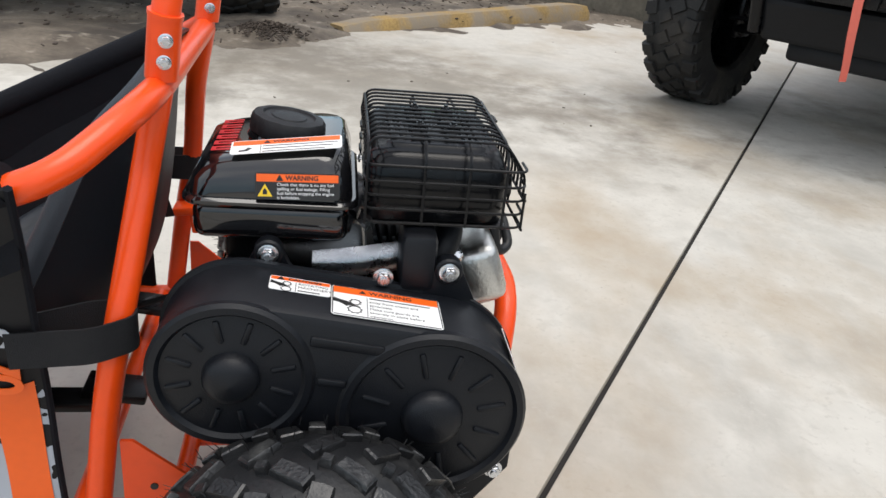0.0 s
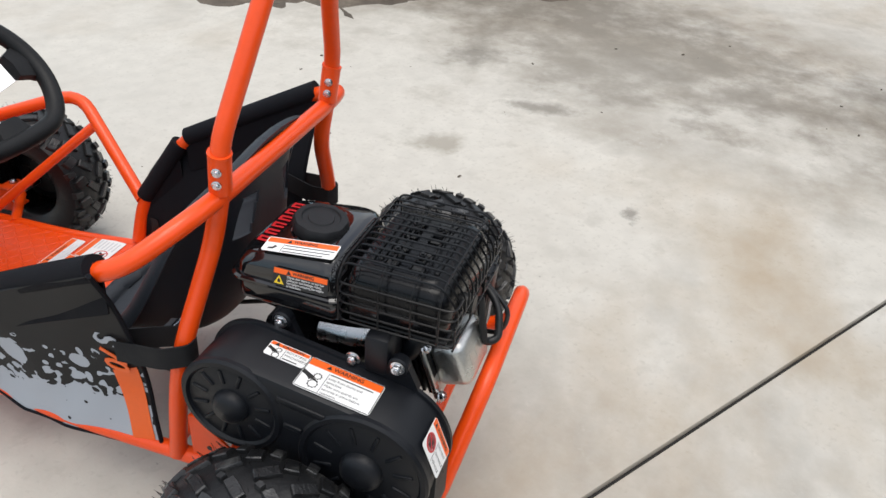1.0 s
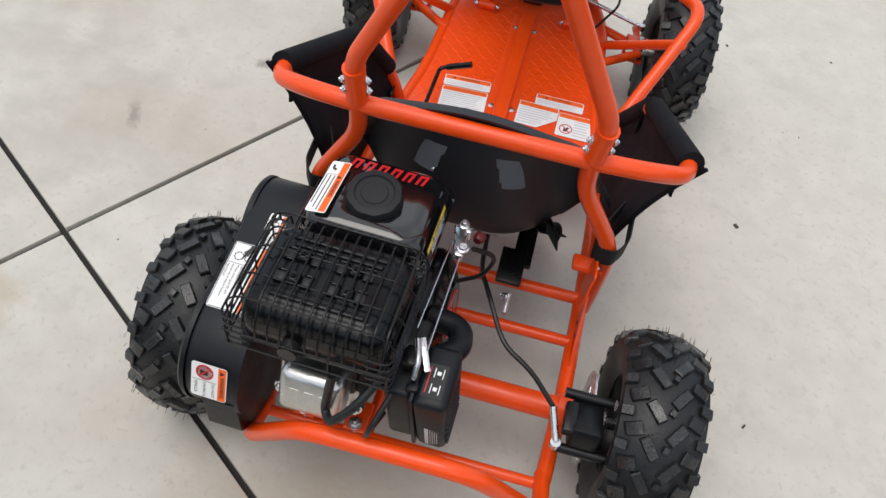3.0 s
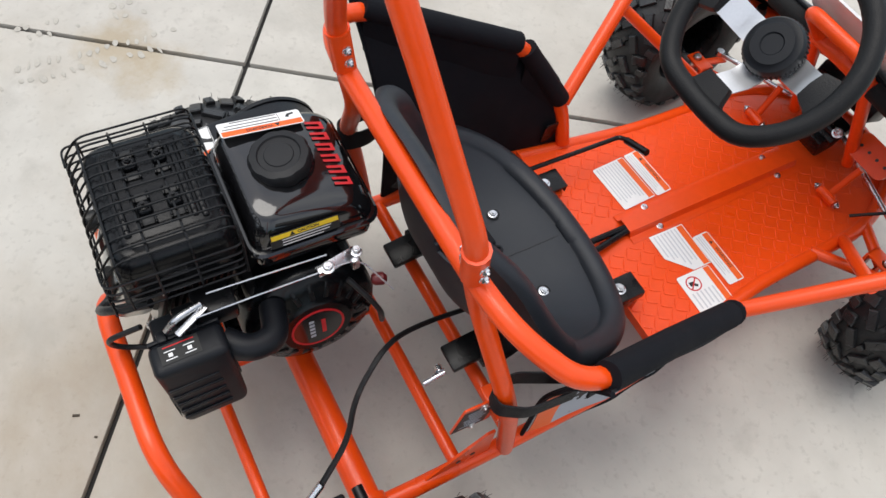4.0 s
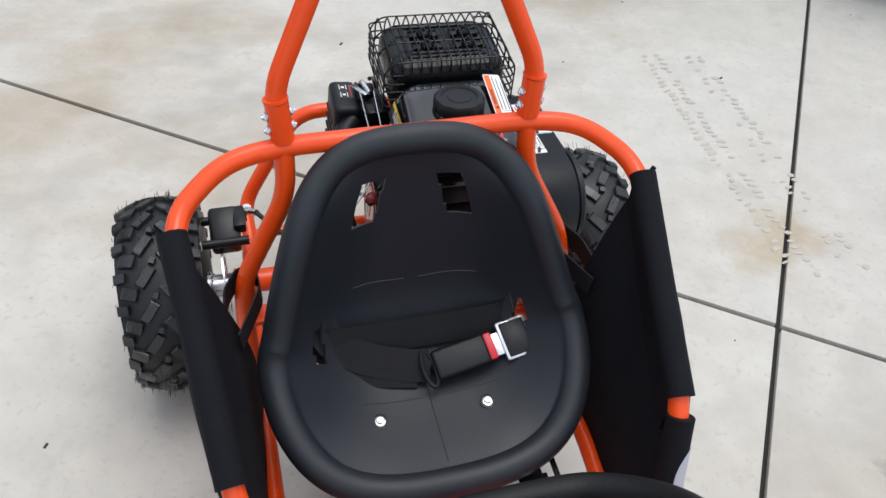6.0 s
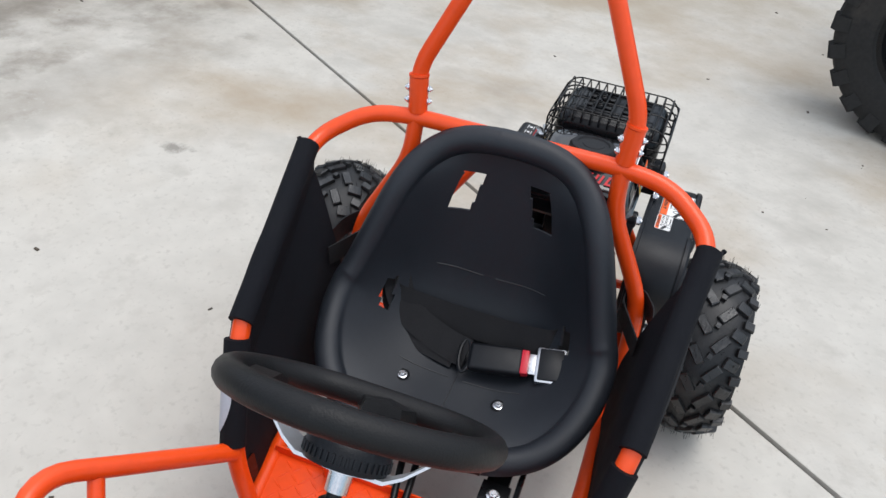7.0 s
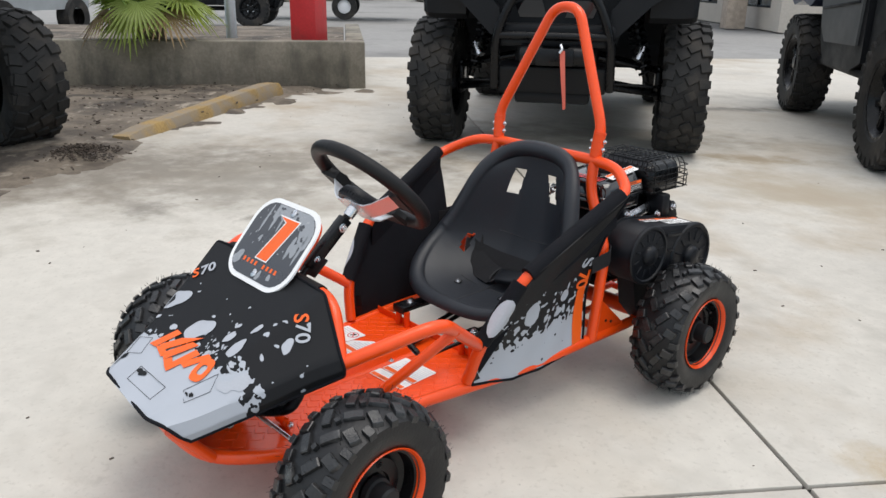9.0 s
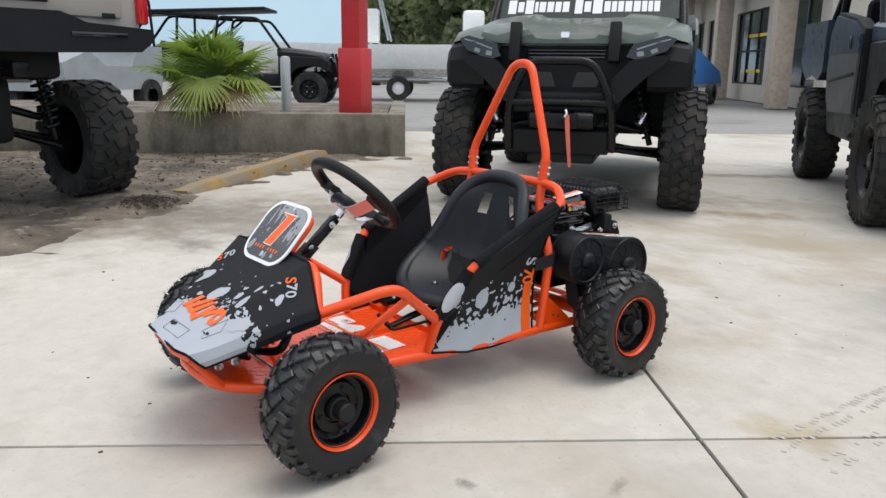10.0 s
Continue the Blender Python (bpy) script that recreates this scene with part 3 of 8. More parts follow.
faces(bm, [[(x, y, 0.1545 + z) for x, z in prof] for y in (0.607, 1.005)], False)
tunnel = part("cable_tunnel", bm, ORANGE, floor_pan, "orange folded cable channel")
bolts([Matrix.Translation((x, y, 0.1565)) for x, y in ((-0.0245, 0.671), (0.0215, 0.672), (-0.0225, 0.955), (0.0235, 0.954))], 0.0045, 0.004, tunnel)
bm = bmesh.new()
for y0 in (0.517,):
    prism(bm, [(-0.225, 0), (0.225, 0), (0.225, 0.02), (-0.225, 0.02)], 0.003, frame_of((0, y0, 0.150), (1, 0, 0), (0, 0, 1)))
part("rear_lip", bm, ORANGE, floor_pan)


def floor_label(cx, cy, w, h, turn, head="", lines=5, cut=0.0, ban=False):
    """A white sticker with an orange header and rows of fine print."""
    b = bmesh.new()
    m = pose(cx, cy, 0.1553, 0, 0, turn)
    shape = [(w / 2, h / 2), (-w / 2, h / 2), (-w / 2, -h / 2), (w / 2 - cut * 1.1, -h / 2), (w / 2, -h / 2 + cut)]
    if not cut:
        shape = rounded_rect(w, h, 0.004)
    sheet = part("warning_label", prism(bmesh.new(), shape, 0.0007, m), WHITE_LABEL, kart, "white warning sticker with orange header")
    top = min(0.0125, h * 0.36)
    plate(b, 0, h / 2 - top / 2 - 0.0015, w * 0.96, top, m, 0.0007, 0.0002, mi=1)
    if head:
        letters(b, head, top * 0.75, m @ Matrix.Translation((0.004, h / 2 - top / 2 - 0.0015, 0.001)), 2, 0.0001)
        prism(b, [(-0.0035, -0.003), (0.0035, -0.003), (0, 0.0034)], 0.0002, m @ pose(-top * 2.0 - 0.006, h / 2 - top / 2 - 0.0015, 0.0009), 2)
    left = 0.0
    if ban:
        left = 0.034
        bx, by = -w / 2 + 0.021, -top / 2 - 0.006
        lathe(b, [(0.0145, 0.0007), (0.0145, 0.001), (0.0122, 0.001), (0.0122, 0.0007)], m @ pose(bx, by, 0), 28, 4, caps=False)
        plate(b, 0, 0, 0.026, 0.0024, m @ pose(bx, by, 0.0008, 0, 0, -45), 0, 0.0003, mi=4)
        prism(b, [(-0.005, -0.008), (0.003, -0.008), (0.004, -0.001), (0.008, 0.004), (0.004, 0.007), (0.0, 0.002), (-0.004, 0.003)], 0.0002, m @ pose(bx, by, 0.0008), 2)
    step = (h - top - 0.008) / lines
    for k in range(lines):
        y = h / 2 - top - 0.0055 - step * (k + 0.2)
        room = w * 0.9 - left - max(0.0, (-h / 2 + cut) - y) * 1.2
        ww = room * random.uniform(0.78, 0.98)
        plate(b, -w * 0.46 + left + ww / 2, y, ww, step * 0.34, m, 0.0007, 0.0002, mi=3)
    part("label_print", b, [WHITE_LABEL, ORANGE_PRINT, BLACK_INK, FINE_PRINT, RED_INK], sheet)["kind"] = "stuff"


floor_label(-0.086, 0.668, 0.101, 0.072, 3, "", 8)
floor_label(-0.088, 0.724, 0.104, 0.034, 3, "WARNING", 3)
floor_label(0.078, 0.675, 0.088, 0.073, -1, "", 7, 0.036)
floor_label(0.161, 0.667, 0.075, 0.071, -1, "", 6, 0.0, True)
floor_label(0.120, 0.729, 0.107, 0.034, 0, "WARNING", 3)

# parking-brake rod lying beside the seat
bm = tube(bmesh.new(), [(-0.148, 0.42, 0.221), (-0.147, 0.683, 0.214), (-0.083, 0.685, 0.240)], 0.0044, 0.012, 8)
tube(bm, [(-0.132, 0.6834, 0.2202), (-0.081, 0.6852, 0.2408)], 0.0068, 0, 8)
part("hand_lever", bm, BLACK_METAL, kart, "thin black lever rod with rubber grip")
for x0, x1 in ((0.006, 0.0), (0.028, 0.02)):
    part("control_cable", tube(bmesh.new(), [(x0 + 0.03, 0.32, 0.19), (x0, 0.5, 0.178), (x1 * 0.4, 0.60, 0.162), (0, 0.68, 0.160)], 0.0058, 0.04, 10), BLACK_METAL, kart)

# ---- seat ----
SEAT = [  # y, z of the centre line; half width of the outline; how far the bowl's edge stands forward
    (0.168, 0.556, 0.152, 0.004), (0.168, 0.540, 0.158, 0.020), (0.169, 0.520, 0.165, 0.040), (0.172, 0.490, 0.176, 0.054), (0.178, 0.440, 0.193, 0.068), (0.187, 0.380, 0.211, 0.084), (0.202, 0.322, 0.224, 0.096),
    (0.228, 0.278, 0.231, 0.102), (0.268, 0.253, 0.234, 0.096), (0.312, 0.244, 0.235, 0.084), (0.356, 0.240, 0.234, 0.070), (0.398, 0.240, 0.231, 0.052), (0.430, 0.241, 0.227, 0.030), (0.452, 0.240, 0.224, 0.006),
]
LIP = 0.0215
ROWS = 150
steps = np.linspace(0, len(SEAT) - 1, ROWS + 1)
dense = np.array([np.interp(steps, range(len(SEAT)), [row[k] for row in SEAT]) for k in range(4)]).T
for _ in range(60):
    dense[1:-1] = (dense[:-2] + 2 * dense[1:-1] + dense[2:]) / 4
HOLES = ((-0.060, 0.486), (0.060, 0.486))


def seat_normal(i):
    p, q = dense[max(i - 15, 0)], dense[min(i + 15, ROWS)]
    d = Vector((0, q[0] - p[0], q[1] - p[1])).normalized()
    return Vector((0, -d.z, d.y))


def bowl_width(v, w):
    """Half width of the bowl inside the rolled edge, rounded off at the crown and the chin."""
    t = max(0.0, (0.30 - v) / 0.30, (v - 0.66) / 0.34)
    return max(0.02, (w - 1.89 * LIP) * max(0.0, 1 - t ** 2.5) ** 0.42)


def seat_point(v, u, lift=0.0):
    """A point of the bowl; v along the centre line (0 crown, 1 chin), u across (-1 to 1)."""
    s = v * ROWS
    i = min(int(s), ROWS - 1)
    f = s - i
    y, z, w, d = dense[i] * (1 - f) + dense[i + 1] * f
    n = (seat_normal(i) * (1 - f) + seat_normal(i + 1) * f).normalized()
    full = w - 1.89 * LIP
    x = bowl_width(v, w) * u
    rise = d * (max(0, abs(x) / full - 0.22) / 0.78) ** 2.0
    return Vector((x, y, z)) + n * (rise + lift)


bm = bmesh.new()
NV, NU = 130, 80
vees = [0.5 - 0.5 * math.cos(math.pi * k / NV) for k in range(NV + 1)]
grid = {}
for a in range(NV + 1):
    for b in range(NU + 1):
        grid[a, b] = bm.verts.new(seat_point(vees[a], b / NU * 2 - 1))
for a in range(NV):
    for b in range(NU):
        c = (grid[a, b].co + grid[a + 1, b + 1].co) / 2
        hole = any(abs(c.x - hx - (c.z - hz) * (0.25 if hx < 0 else -0.25)) < 0.0165 and abs(c.z - hz) < 0.034 for hx, hz in HOLES) and c.y < 0.3
        slot = abs(abs(c.x) - 0.148) < 0.008 and 0.275 < c.z < 0.335 and c.y < 0.29
        if not hole and not slot:
            bm.faces.new((grid[a, b], grid[a, b + 1], grid[a + 1, b + 1], grid[a + 1, b]))
# the edge rolls over outwards all round
loop = [(grid[a, 0].co.copy(), seat_normal(int(vees[a] * ROWS))) for a in range(NV + 1)] + [(grid[a, NU].co.copy(), seat_normal(int(vees[a] * ROWS))) for a in range(NV, -1, -1)]
mid = seat_point(0.45, 0)
outs = []
for k, (p, n) in enumerate(loop):
    t = loop[(k + 3) % len(loop)][0] - loop[k - 3][0]
    o = t.cross(n).normalized()
    outs.append(o if o.dot(p - mid) > 0 else -o)
for _ in range(8):
    outs = [(outs[k - 1] + outs[k] * 2 + outs[(k + 1) % len(outs)]).normalized() for k in range(len(outs))]
rings = []
for phi in (25, 35, 45, 55, 70, 85, 100, 115, 130, 145, 160, 175, 190):
    c0, s0 = math.cos(radians(25)) - math.cos(radians(phi)), math.sin(radians(phi)) - math.sin(radians(25))
    rings.append([p + o * LIP * c0 + n * LIP * s0 for (p, n), o in zip(loop, outs)])
faces(bm, rings, True, False)
bmesh.ops.delete(bm, geom=[v for v in bm.verts if not v.link_faces], context="VERTS")
bmesh.ops.remove_doubles(bm, verts=bm.verts, dist=0.00004)
bmesh.ops.recalc_face_normals(bm, faces=bm.faces)
if sum((f.normal.dot(Vector((0, 0.6, 0.8))) for f in bm.faces)) < 0:
    bmesh.ops.reverse_faces(bm, faces=bm.faces)
bmesh.ops.solidify(bm, geom=bm.faces, thickness=0.004)
seat = part("seat", bm, BLACK_SEAT, kart, "black moulded plastic bucket seat with two slots", 62)
v, u = 10.25 / (len(SEAT) - 1), 0.083 / 0.194
spots = [along(seat_point(v, s * u, 0.0), seat_point(v, s * u, 0.01)) for s in (-1, 1)]
pieces("washer", lathe(bmesh.new(), [(0.0115, 0.0002), (0.0115, 0.0012), (0.009, 0.0014)], None, 20), spots, BLACK_METAL, seat)
bolts(spots, 0.0055, 0.005, seat)
# moulded seams on the back and the pan
last = len(SEAT) - 1
for v in (5.6 / last, 9.6 / last):
    for lo, hi in ((-0.54, -0.06), (0.06, 0.5)):
        part("mould_line", tube(bmesh.new(), [seat_point(v + 0.002 * math.cos(u * 6), u, 0.0004) for u in np.linspace(lo, hi, 12)], 0.0009, 0, 6), SEAM, seat)
part("mould_line", tube(bmesh.new(), [seat_point(v, 0.0, 0.0004) for v in np.linspace(8.8 / last, 12.6 / last, 14)], 0.0009, 0, 6), SEAM, seat)

# seat slides and brackets on the floor
for sx in (-1, 1):
    bm = bmesh.new()
    box(bm, (0.034, 0.30, 0.012), pose(sx * 0.116, 0.385, 0.2), 0.002)
    box(bm, (0.042, 0.06, 0.004), pose(sx * 0.116, 0.505, 0.208), 0.001)
    box(bm, (0.038, 0.003, 0.018), pose(sx * 0.116, 0.534, 0.200), 0.001)
    box(bm, (0.004, 0.06, 0.016), pose(sx * 0.136, 0.505, 0.201), 0.001)
    rail = part("seat_slide", bm, BLACK_METAL, kart, "black steel seat slide")
    part("bolt", bolt(bmesh.new(), pose(sx * 0.116, 0.498, 0.21), 0.007, 0.006), STEEL, rail)
    bm = tube(bmesh.new(), [(sx * 0.1, 0.521, 0.15), (sx * 0.1, 0.521, 0.194)], 0.008, 0)
    tube(bm, [(sx * 0.132, 0.521, 0.15), (sx * 0.132, 0.521, 0.194)], 0.008, 0)
    part("seat_post", bm, ORANGE, kart)
for sx in (-1, 1):
    part("seat_bracket", box(bmesh.new(), (0.045, 0.07, 0.012), pose(sx * 0.10, 0.225, 0.205, 8), 0.003), BLACK_METAL, kart)


# ---- seat belt ----
def strap(bm, pts, width, across, thick=0.0022, mi=0):
    """A flat webbing strap along points; across: its width direction at each point."""
    path = [Vector(p) for p in pts]
    rings = []
    for i, p in enumerate(path):
        d = (path[min(i + 1, len(path) - 1)] - path[max(i - 1, 0)]).normalized()
        s = Vector(across[i] if isinstance(across, list) else across)
        s = (s - d * s.dot(d)).normalized()
        n = d.cross(s)
        rings.append([p + s * a * width / 2 + n * c * thick / 2 for a, c in ((-1, -1), (1, -1), (1, 1), (-1, 1))])
    faces(bm, rings, True, True, mi)
    return bm


belt = part("seat_belt", strap(bmesh.new(), rounded([(0.156, 0.225, 0.312), (0.145, 0.262, 0.300), (0.05, 0.256, 0.288), (-0.06, 0.256, 0.288), (-0.135, 0.262, 0.300), (-0.156, 0.225, 0.312)], 0.02), 0.046, (0, 0.55, -0.83)), WEBBING, kart, "black webbing lap belt lying buckled in the seat")
bm = bmesh.new()
strap(bm, rounded([(0.15, 0.20, 0.332), (0.146, 0.240, 0.326), (0.122, 0.266, 0.290), (0.07, 0.284, 0.272), (0.02, 0.300, 0.269), (-0.006, 0.306, 0.271)], 0.025), 0.047, (0.28, 0.75, -0.66))
strap(bm, rounded([(0.152, 0.225, 0.318), (0.138, 0.262, 0.284), (0.078, 0.294, 0.262), (0.012, 0.308, 0.262)], 0.02), 0.045, (0.28, 0.75, -0.66))
part("belt_tail", bm, WEBBING, belt)
bk = frame_of((-0.053, 0.306, 0.277), (-1, -0.12, 0.13), (0.1, -0.85, 0.35))
bm = bmesh.new()
box(bm, (0.085, 0.046, 0.018), bk, 0.006, seg=3)
part("buckle", bm, BLACK_COVER, belt)
bm = bmesh.new()
box(bm, (0.012, 0.040, 0.014), bk @ pose(0.046, 0, 0.0015), 0.002)
part("release_button", bm, RED_BUTTON, belt, "red release button")
bm = bmesh.new()
box(bm, (0.02, 0.034, 0.004), bk @ pose(0.06, 0, 0), 0.001)
box(bm, (0.046, 0.060, 0.012), bk @ pose(0.086, 0, 0.0), 0.004)
part("tongue", bm, STEEL, belt, "bright steel buckle tongue")
bm = bmesh.new()
box(bm, (0.038, 0.052, 0.006), bk @ pose(0.087, 0, 0.0065), 0.002)
part("tongue_cover", bm, BLACK_COVER, belt)
ringp = [bk @ Vector((-0.05 + 0.009 * math.cos(a), 0.028 * math.sin(a), 0.002)) for a in np.linspace(0, math.tau, 17)[:-1]]
part("slide_ring", tube(bmesh.new(), ringp, 0.003, 0, 8, ring=True), BLACK_COVER, belt)

# ---- steering ----
hubc = Vector((0.003, 0.706, 0.553))
wn = Vector((0, -0.707, 0.707)).normalized()
wm = frame_of(hubc, (1, 0, 0), (0, wn.z, -wn.y))
pts = []
for k in range(64):
    a = k * math.tau / 64
    x, y = 0.134 * math.sin(a) - 0.002, 0.134 * math.cos(a) + 0.007
    if y < -0.104:
        y = -0.104 + (y + 0.104) * 0.22
    pts.append(wm @ Vector((x, y, 0.012)))
for _ in range(3):
    pts = [(pts[i - 1] + pts[i] * 2 + pts[(i + 1) % len(pts)]) / 4 for i in range(len(pts))]
hm2 = wm @ pose(-0.004, 0.013, -0.046)
hub2 = hm2.translation.copy()
wheel = part("steering_wheel", tube(bmesh.new(), pts, 0.0155, 0, 14, ring=True), GRIP, kart, "black flat-bottomed three-spoke steering wheel")
for a in (-92, 92, 180):
    bm = bmesh.new()
    sm = wm @ pose(-0.004, 0.013, 0, 0, 0, -a)
    end = 0.117 if a != 180 else 0.106
    faces(bm, [[sm @ Vector((x, y, z + c)) for x, c in ((-w, -t), (w, -t), (w, t), (-w, t))] for y, w, z, t in ((0.0, 0.022, -0.044, 0.0018), (0.045, 0.021, -0.044, 0.0018), (0.062, 0.0205, -0.034, 0.0018), (end - 0.014, 0.020, 0.004, 0.0018), (end, 0.021, 0.008, 0.0018))])
    part("spoke", bm, SPOKE, wheel, "bare metal spoke")
    bm = bmesh.new()
    faces(bm, [[sm @ Vector((x, y, z)) for x, z in ((-w, 0.002), (-w * 0.8, -0.006), (w * 0.8, -0.006), (w, 0.002), (w * 0.92, 0.014), (0, 0.019), (-w * 0.92, 0.014))] for y, w in ((end - 0.026, 0.0225), (end - 0.022, 0.025), (end - 0.004, 0.031), (end + 0.012, 0.043))])
    part("spoke_grip", bm, GRIP, wheel)
bm = lathe(bmesh.new(), [(0.0, 0.0), (0.042, 0.0), (0.0435, 0.006), (0.0435, 0.020), (0.040, 0.026), (0.032, 0.0285), (0.030, 0.031), (0.017, 0.0315), (0.015, 0.0295), (0.0, 0.0295)], hm2 @ pose(0, 0, 0.003), 40, caps=False)
ribs = bmesh.new()
for k in range(40):
    box(ribs, (0.0032, 0.003, 0.010), hm2 @ pose(0, 0, 0, 0, 0, k * 9) @ pose(0.0437, 0, 0.013), 0.0008)
hubp = part("centre_pad", bm, BLACK_COVER, wheel, "round black ribbed centre pad")
part("pad_rib", ribs, BLACK_COVER, hubp)["kind"] = "stuff"
bm = lathe(bmesh.new(), [(0.0145, 0.0308), (0.0145, 0.0318), (0.0115, 0.0318), (0.0115, 0.0308)], hm2, 24)
part("emblem_ring", bm, CAP_BLACK, wheel)
foot = Vector((0.0, 1.02, 0.285))
coldir = (foot - hub2).normalized()
bm = lathe(bmesh.new(), [(0.031, -0.006), (0.031, 0.0), (0.0125, 0.003), (0.0115, 0.024)], along(hub2, hub2 - wn) , 28)
part("boss", bm, STEEL, wheel, "plated steering boss")
bm = bmesh.new()
cmid = frame_of(hub2 + coldir * 0.095, (1, 0, 0), coldir)
box(bm, (0.024, 0.13, 0.024), cmid, 0.003)
tube(bm, [hub2 + coldir * 0.02, foot], 0.008, 0)
column = part("steering_column", bm, BLACK_METAL, kart, "black square steering column")
spots = []
for d, s in ((0.05, 1), (0.052, -1), (0.135, 1), (0.137, -1)):
    p = hub2 + coldir * d
    spots.append(along(p + Vector((s * 0.012, 0, 0)), p + Vector((s, 0, 0))))
bolts(spots, 0.0065, 0.008, column)
bm = bmesh.new()
box(bm, (0.075, 0.045, 0.006), frame_of(hub2 + coldir * 0.15 + Vector((0, 0, 0.0)), (1, 0, 0), coldir), 0.002)
part("column_bracket", bm, BLACK_METAL, column)

# number plate
pm = frame_of((0.002, 0.932, 0.482), (-1, 0, 0), (0, -0.66, 0.75))
pm.translation += pm.to_3x3() @ Vector((0, 0, 0.010))
bm = prism(bmesh.new(), rounded_rect(0.222, 0.181, 0.056, 8), 0.0035, pm)
number_plate = part("number_plate", bm, WHITE_INK, kart, "white-edged grey number board with a large one")


def splash(m, grey, dark, axis_u, axis_v, centre, slope, level, spots, rough=0.5, amp=0.07, freq=16, sheen=0.5, flecks=0.62):
    """Printed paint splashes: a torn grey field below a line, loose drops round it, and listed spots."""
    m.use_nodes = True
    t = m.node_tree
    n, l = t.nodes, t.links
    b = n["Principled BSDF"]
    co = n.new("ShaderNodeTexCoord")
    sep = n.new("ShaderNodeSeparateXYZ")
    l.new(co.outputs["Object"], sep.inputs[0])

    def calc(op, a, c=0.0, d=None):
        k = n.new("ShaderNodeMath")
        k.operation = op
        for i, v in enumerate((a, c) if d is None else (a, c, d)):
            if isinstance(v, (int, float)):
                k.inputs[i].default_value = v
            else:
                l.new(v, k.inputs[i])
        return k.outputs[0]

    def noise_of(scale, detail, w=0.0):
        k = n.new("ShaderNodeTexNoise")
        k.inputs["Scale"].default_value, k.inputs["Detail"].default_value = scale, detail
        mp = n.new("ShaderNodeVectorMath")
        mp.inputs[1].default_value = (w, w * 1.7, w * 0.6)
        l.new(co.outputs["Object"], mp.inputs[0])
        l.new(mp.outputs[0], k.inputs["Vector"])
        return k.outputs["Fac"]

    U, V = sep.outputs[axis_u], sep.outputs[axis_v]
    big, small, drop = noise_of(freq, 2), noise_of(freq * 4.2, 1.5, 3.1), noise_of(freq * 3.1, 0.5, 7.7)
    ragged = calc("ADD", calc("MULTIPLY", calc("SUBTRACT", big, 0.5), amp * 2), calc("MULTIPLY", calc("SUBTRACT", small, 0.5), amp * 0.75))
    line = calc("ADD", calc("MULTIPLY", calc("SUBTRACT", U, centre), slope), level)
    gap = calc("SUBTRACT", calc("ADD", line, ragged), V)
    mask = calc("GREATER_THAN", gap, 0.0)
    near = calc("MULTIPLY_ADD", gap, 1.6, flecks + 0.16)
    loose = calc("MULTIPLY", calc("GREATER_THAN", drop, calc("SUBTRACT", 1.30, near)), calc("GREATER_THAN", gap, -0.11))
    mask = calc("MAXIMUM", mask, loose)
    holes = calc("GREATER_THAN", calc("SUBTRACT", noise_of(freq * 2.6, 0.8, 12.3), calc("MULTIPLY", gap, 1.2)), 0.66)
    mask = calc("MULTIPLY", mask, calc("SUBTRACT", 1.0, holes))
    for su, sv, ru, rv in spots:
        du = calc("MULTIPLY", calc("SUBTRACT", U, su), 1 / ru)
        dv = calc("MULTIPLY", calc("SUBTRACT", V, sv), 1 / rv)
        rad = calc("ADD", calc("MULTIPLY", du, du), calc("MULTIPLY", dv, dv))
        wob = calc("MULTIPLY_ADD", calc("SUBTRACT", small, 0.5), 0.55, rad)
        mask = calc("MAXIMUM", mask, calc("LESS_THAN", wob, 1.0))
    mx = n.new("ShaderNodeMix")
    mx.data_type = "RGBA"
    mx.inputs[6].default_value, mx.inputs[7].default_value = (*dark, 1), (*grey, 1)
    l.new(mask, mx.inputs[0])
    l.new(mx.outputs[2], b.inputs["Base Color"])
    b.inputs["Roughness"].default_value = rough
    b.inputs["Specular IOR Level"].default_value = sheen
    weave = n.new("ShaderNodeTexNoise")
    weave.inputs["Scale"].default_value = 900
    l.new(co.outputs["Object"], weave.inputs["Vector"])
    bp = n.new("ShaderNodeBump")
    bp.inputs["Strength"].default_value, bp.inputs["Distance"].default_value = 0.25, 0.001
    l.new(weave.outputs["Fac"], bp.inputs["Height"])
    l.new(bp.outputs["Normal"], b.inputs["Normal"])
    return m


PRINT_GREY, PRINT_BLACK = (0.40, 0.425, 0.47), (0.005, 0.0055, 0.007)
PRINT_INK = mat("black_fabric_print", PRINT_BLACK, 0.6, vary=0.1, spec=0.3)
PLATE_DARK = mat("dark_plate_print", (0.045, 0.048, 0.056), 0.22, vary=0.06, scale=20)
PLATE_GREY = mat("grey_plate_print", (0.27, 0.285, 0.305), 0.25, vary=0.06, scale=20)
part("plate_print", plate(bmesh.new(), 0, 0, 0.202, 0.161, pm, 0.0036, 0.0006, 0.047), PLATE_DARK, number_plate)
rnd = random.Random(5)


def blob(cx, cy, rx, ry, turn=0.0, wob=0.12):
    """An uneven printed drop, as an outline."""
    ph = [rnd.uniform(0, 6.28) for _ in range(3)]
    out = []
    for k in range(26):
        a = k * math.tau / 26
        q = 1 + wob * (math.sin(2 * a + ph[0]) + 0.6 * math.sin(3 * a + ph[1]) + 0.4 * math.sin(5 * a + ph[2]))
        x, y = rx * q * math.cos(a), ry * q * math.sin(a)
        c, s = math.cos(radians(turn)), math.sin(radians(turn))
        out.append((cx + x * c - y * s, cy + x * s + y * c))
    return out


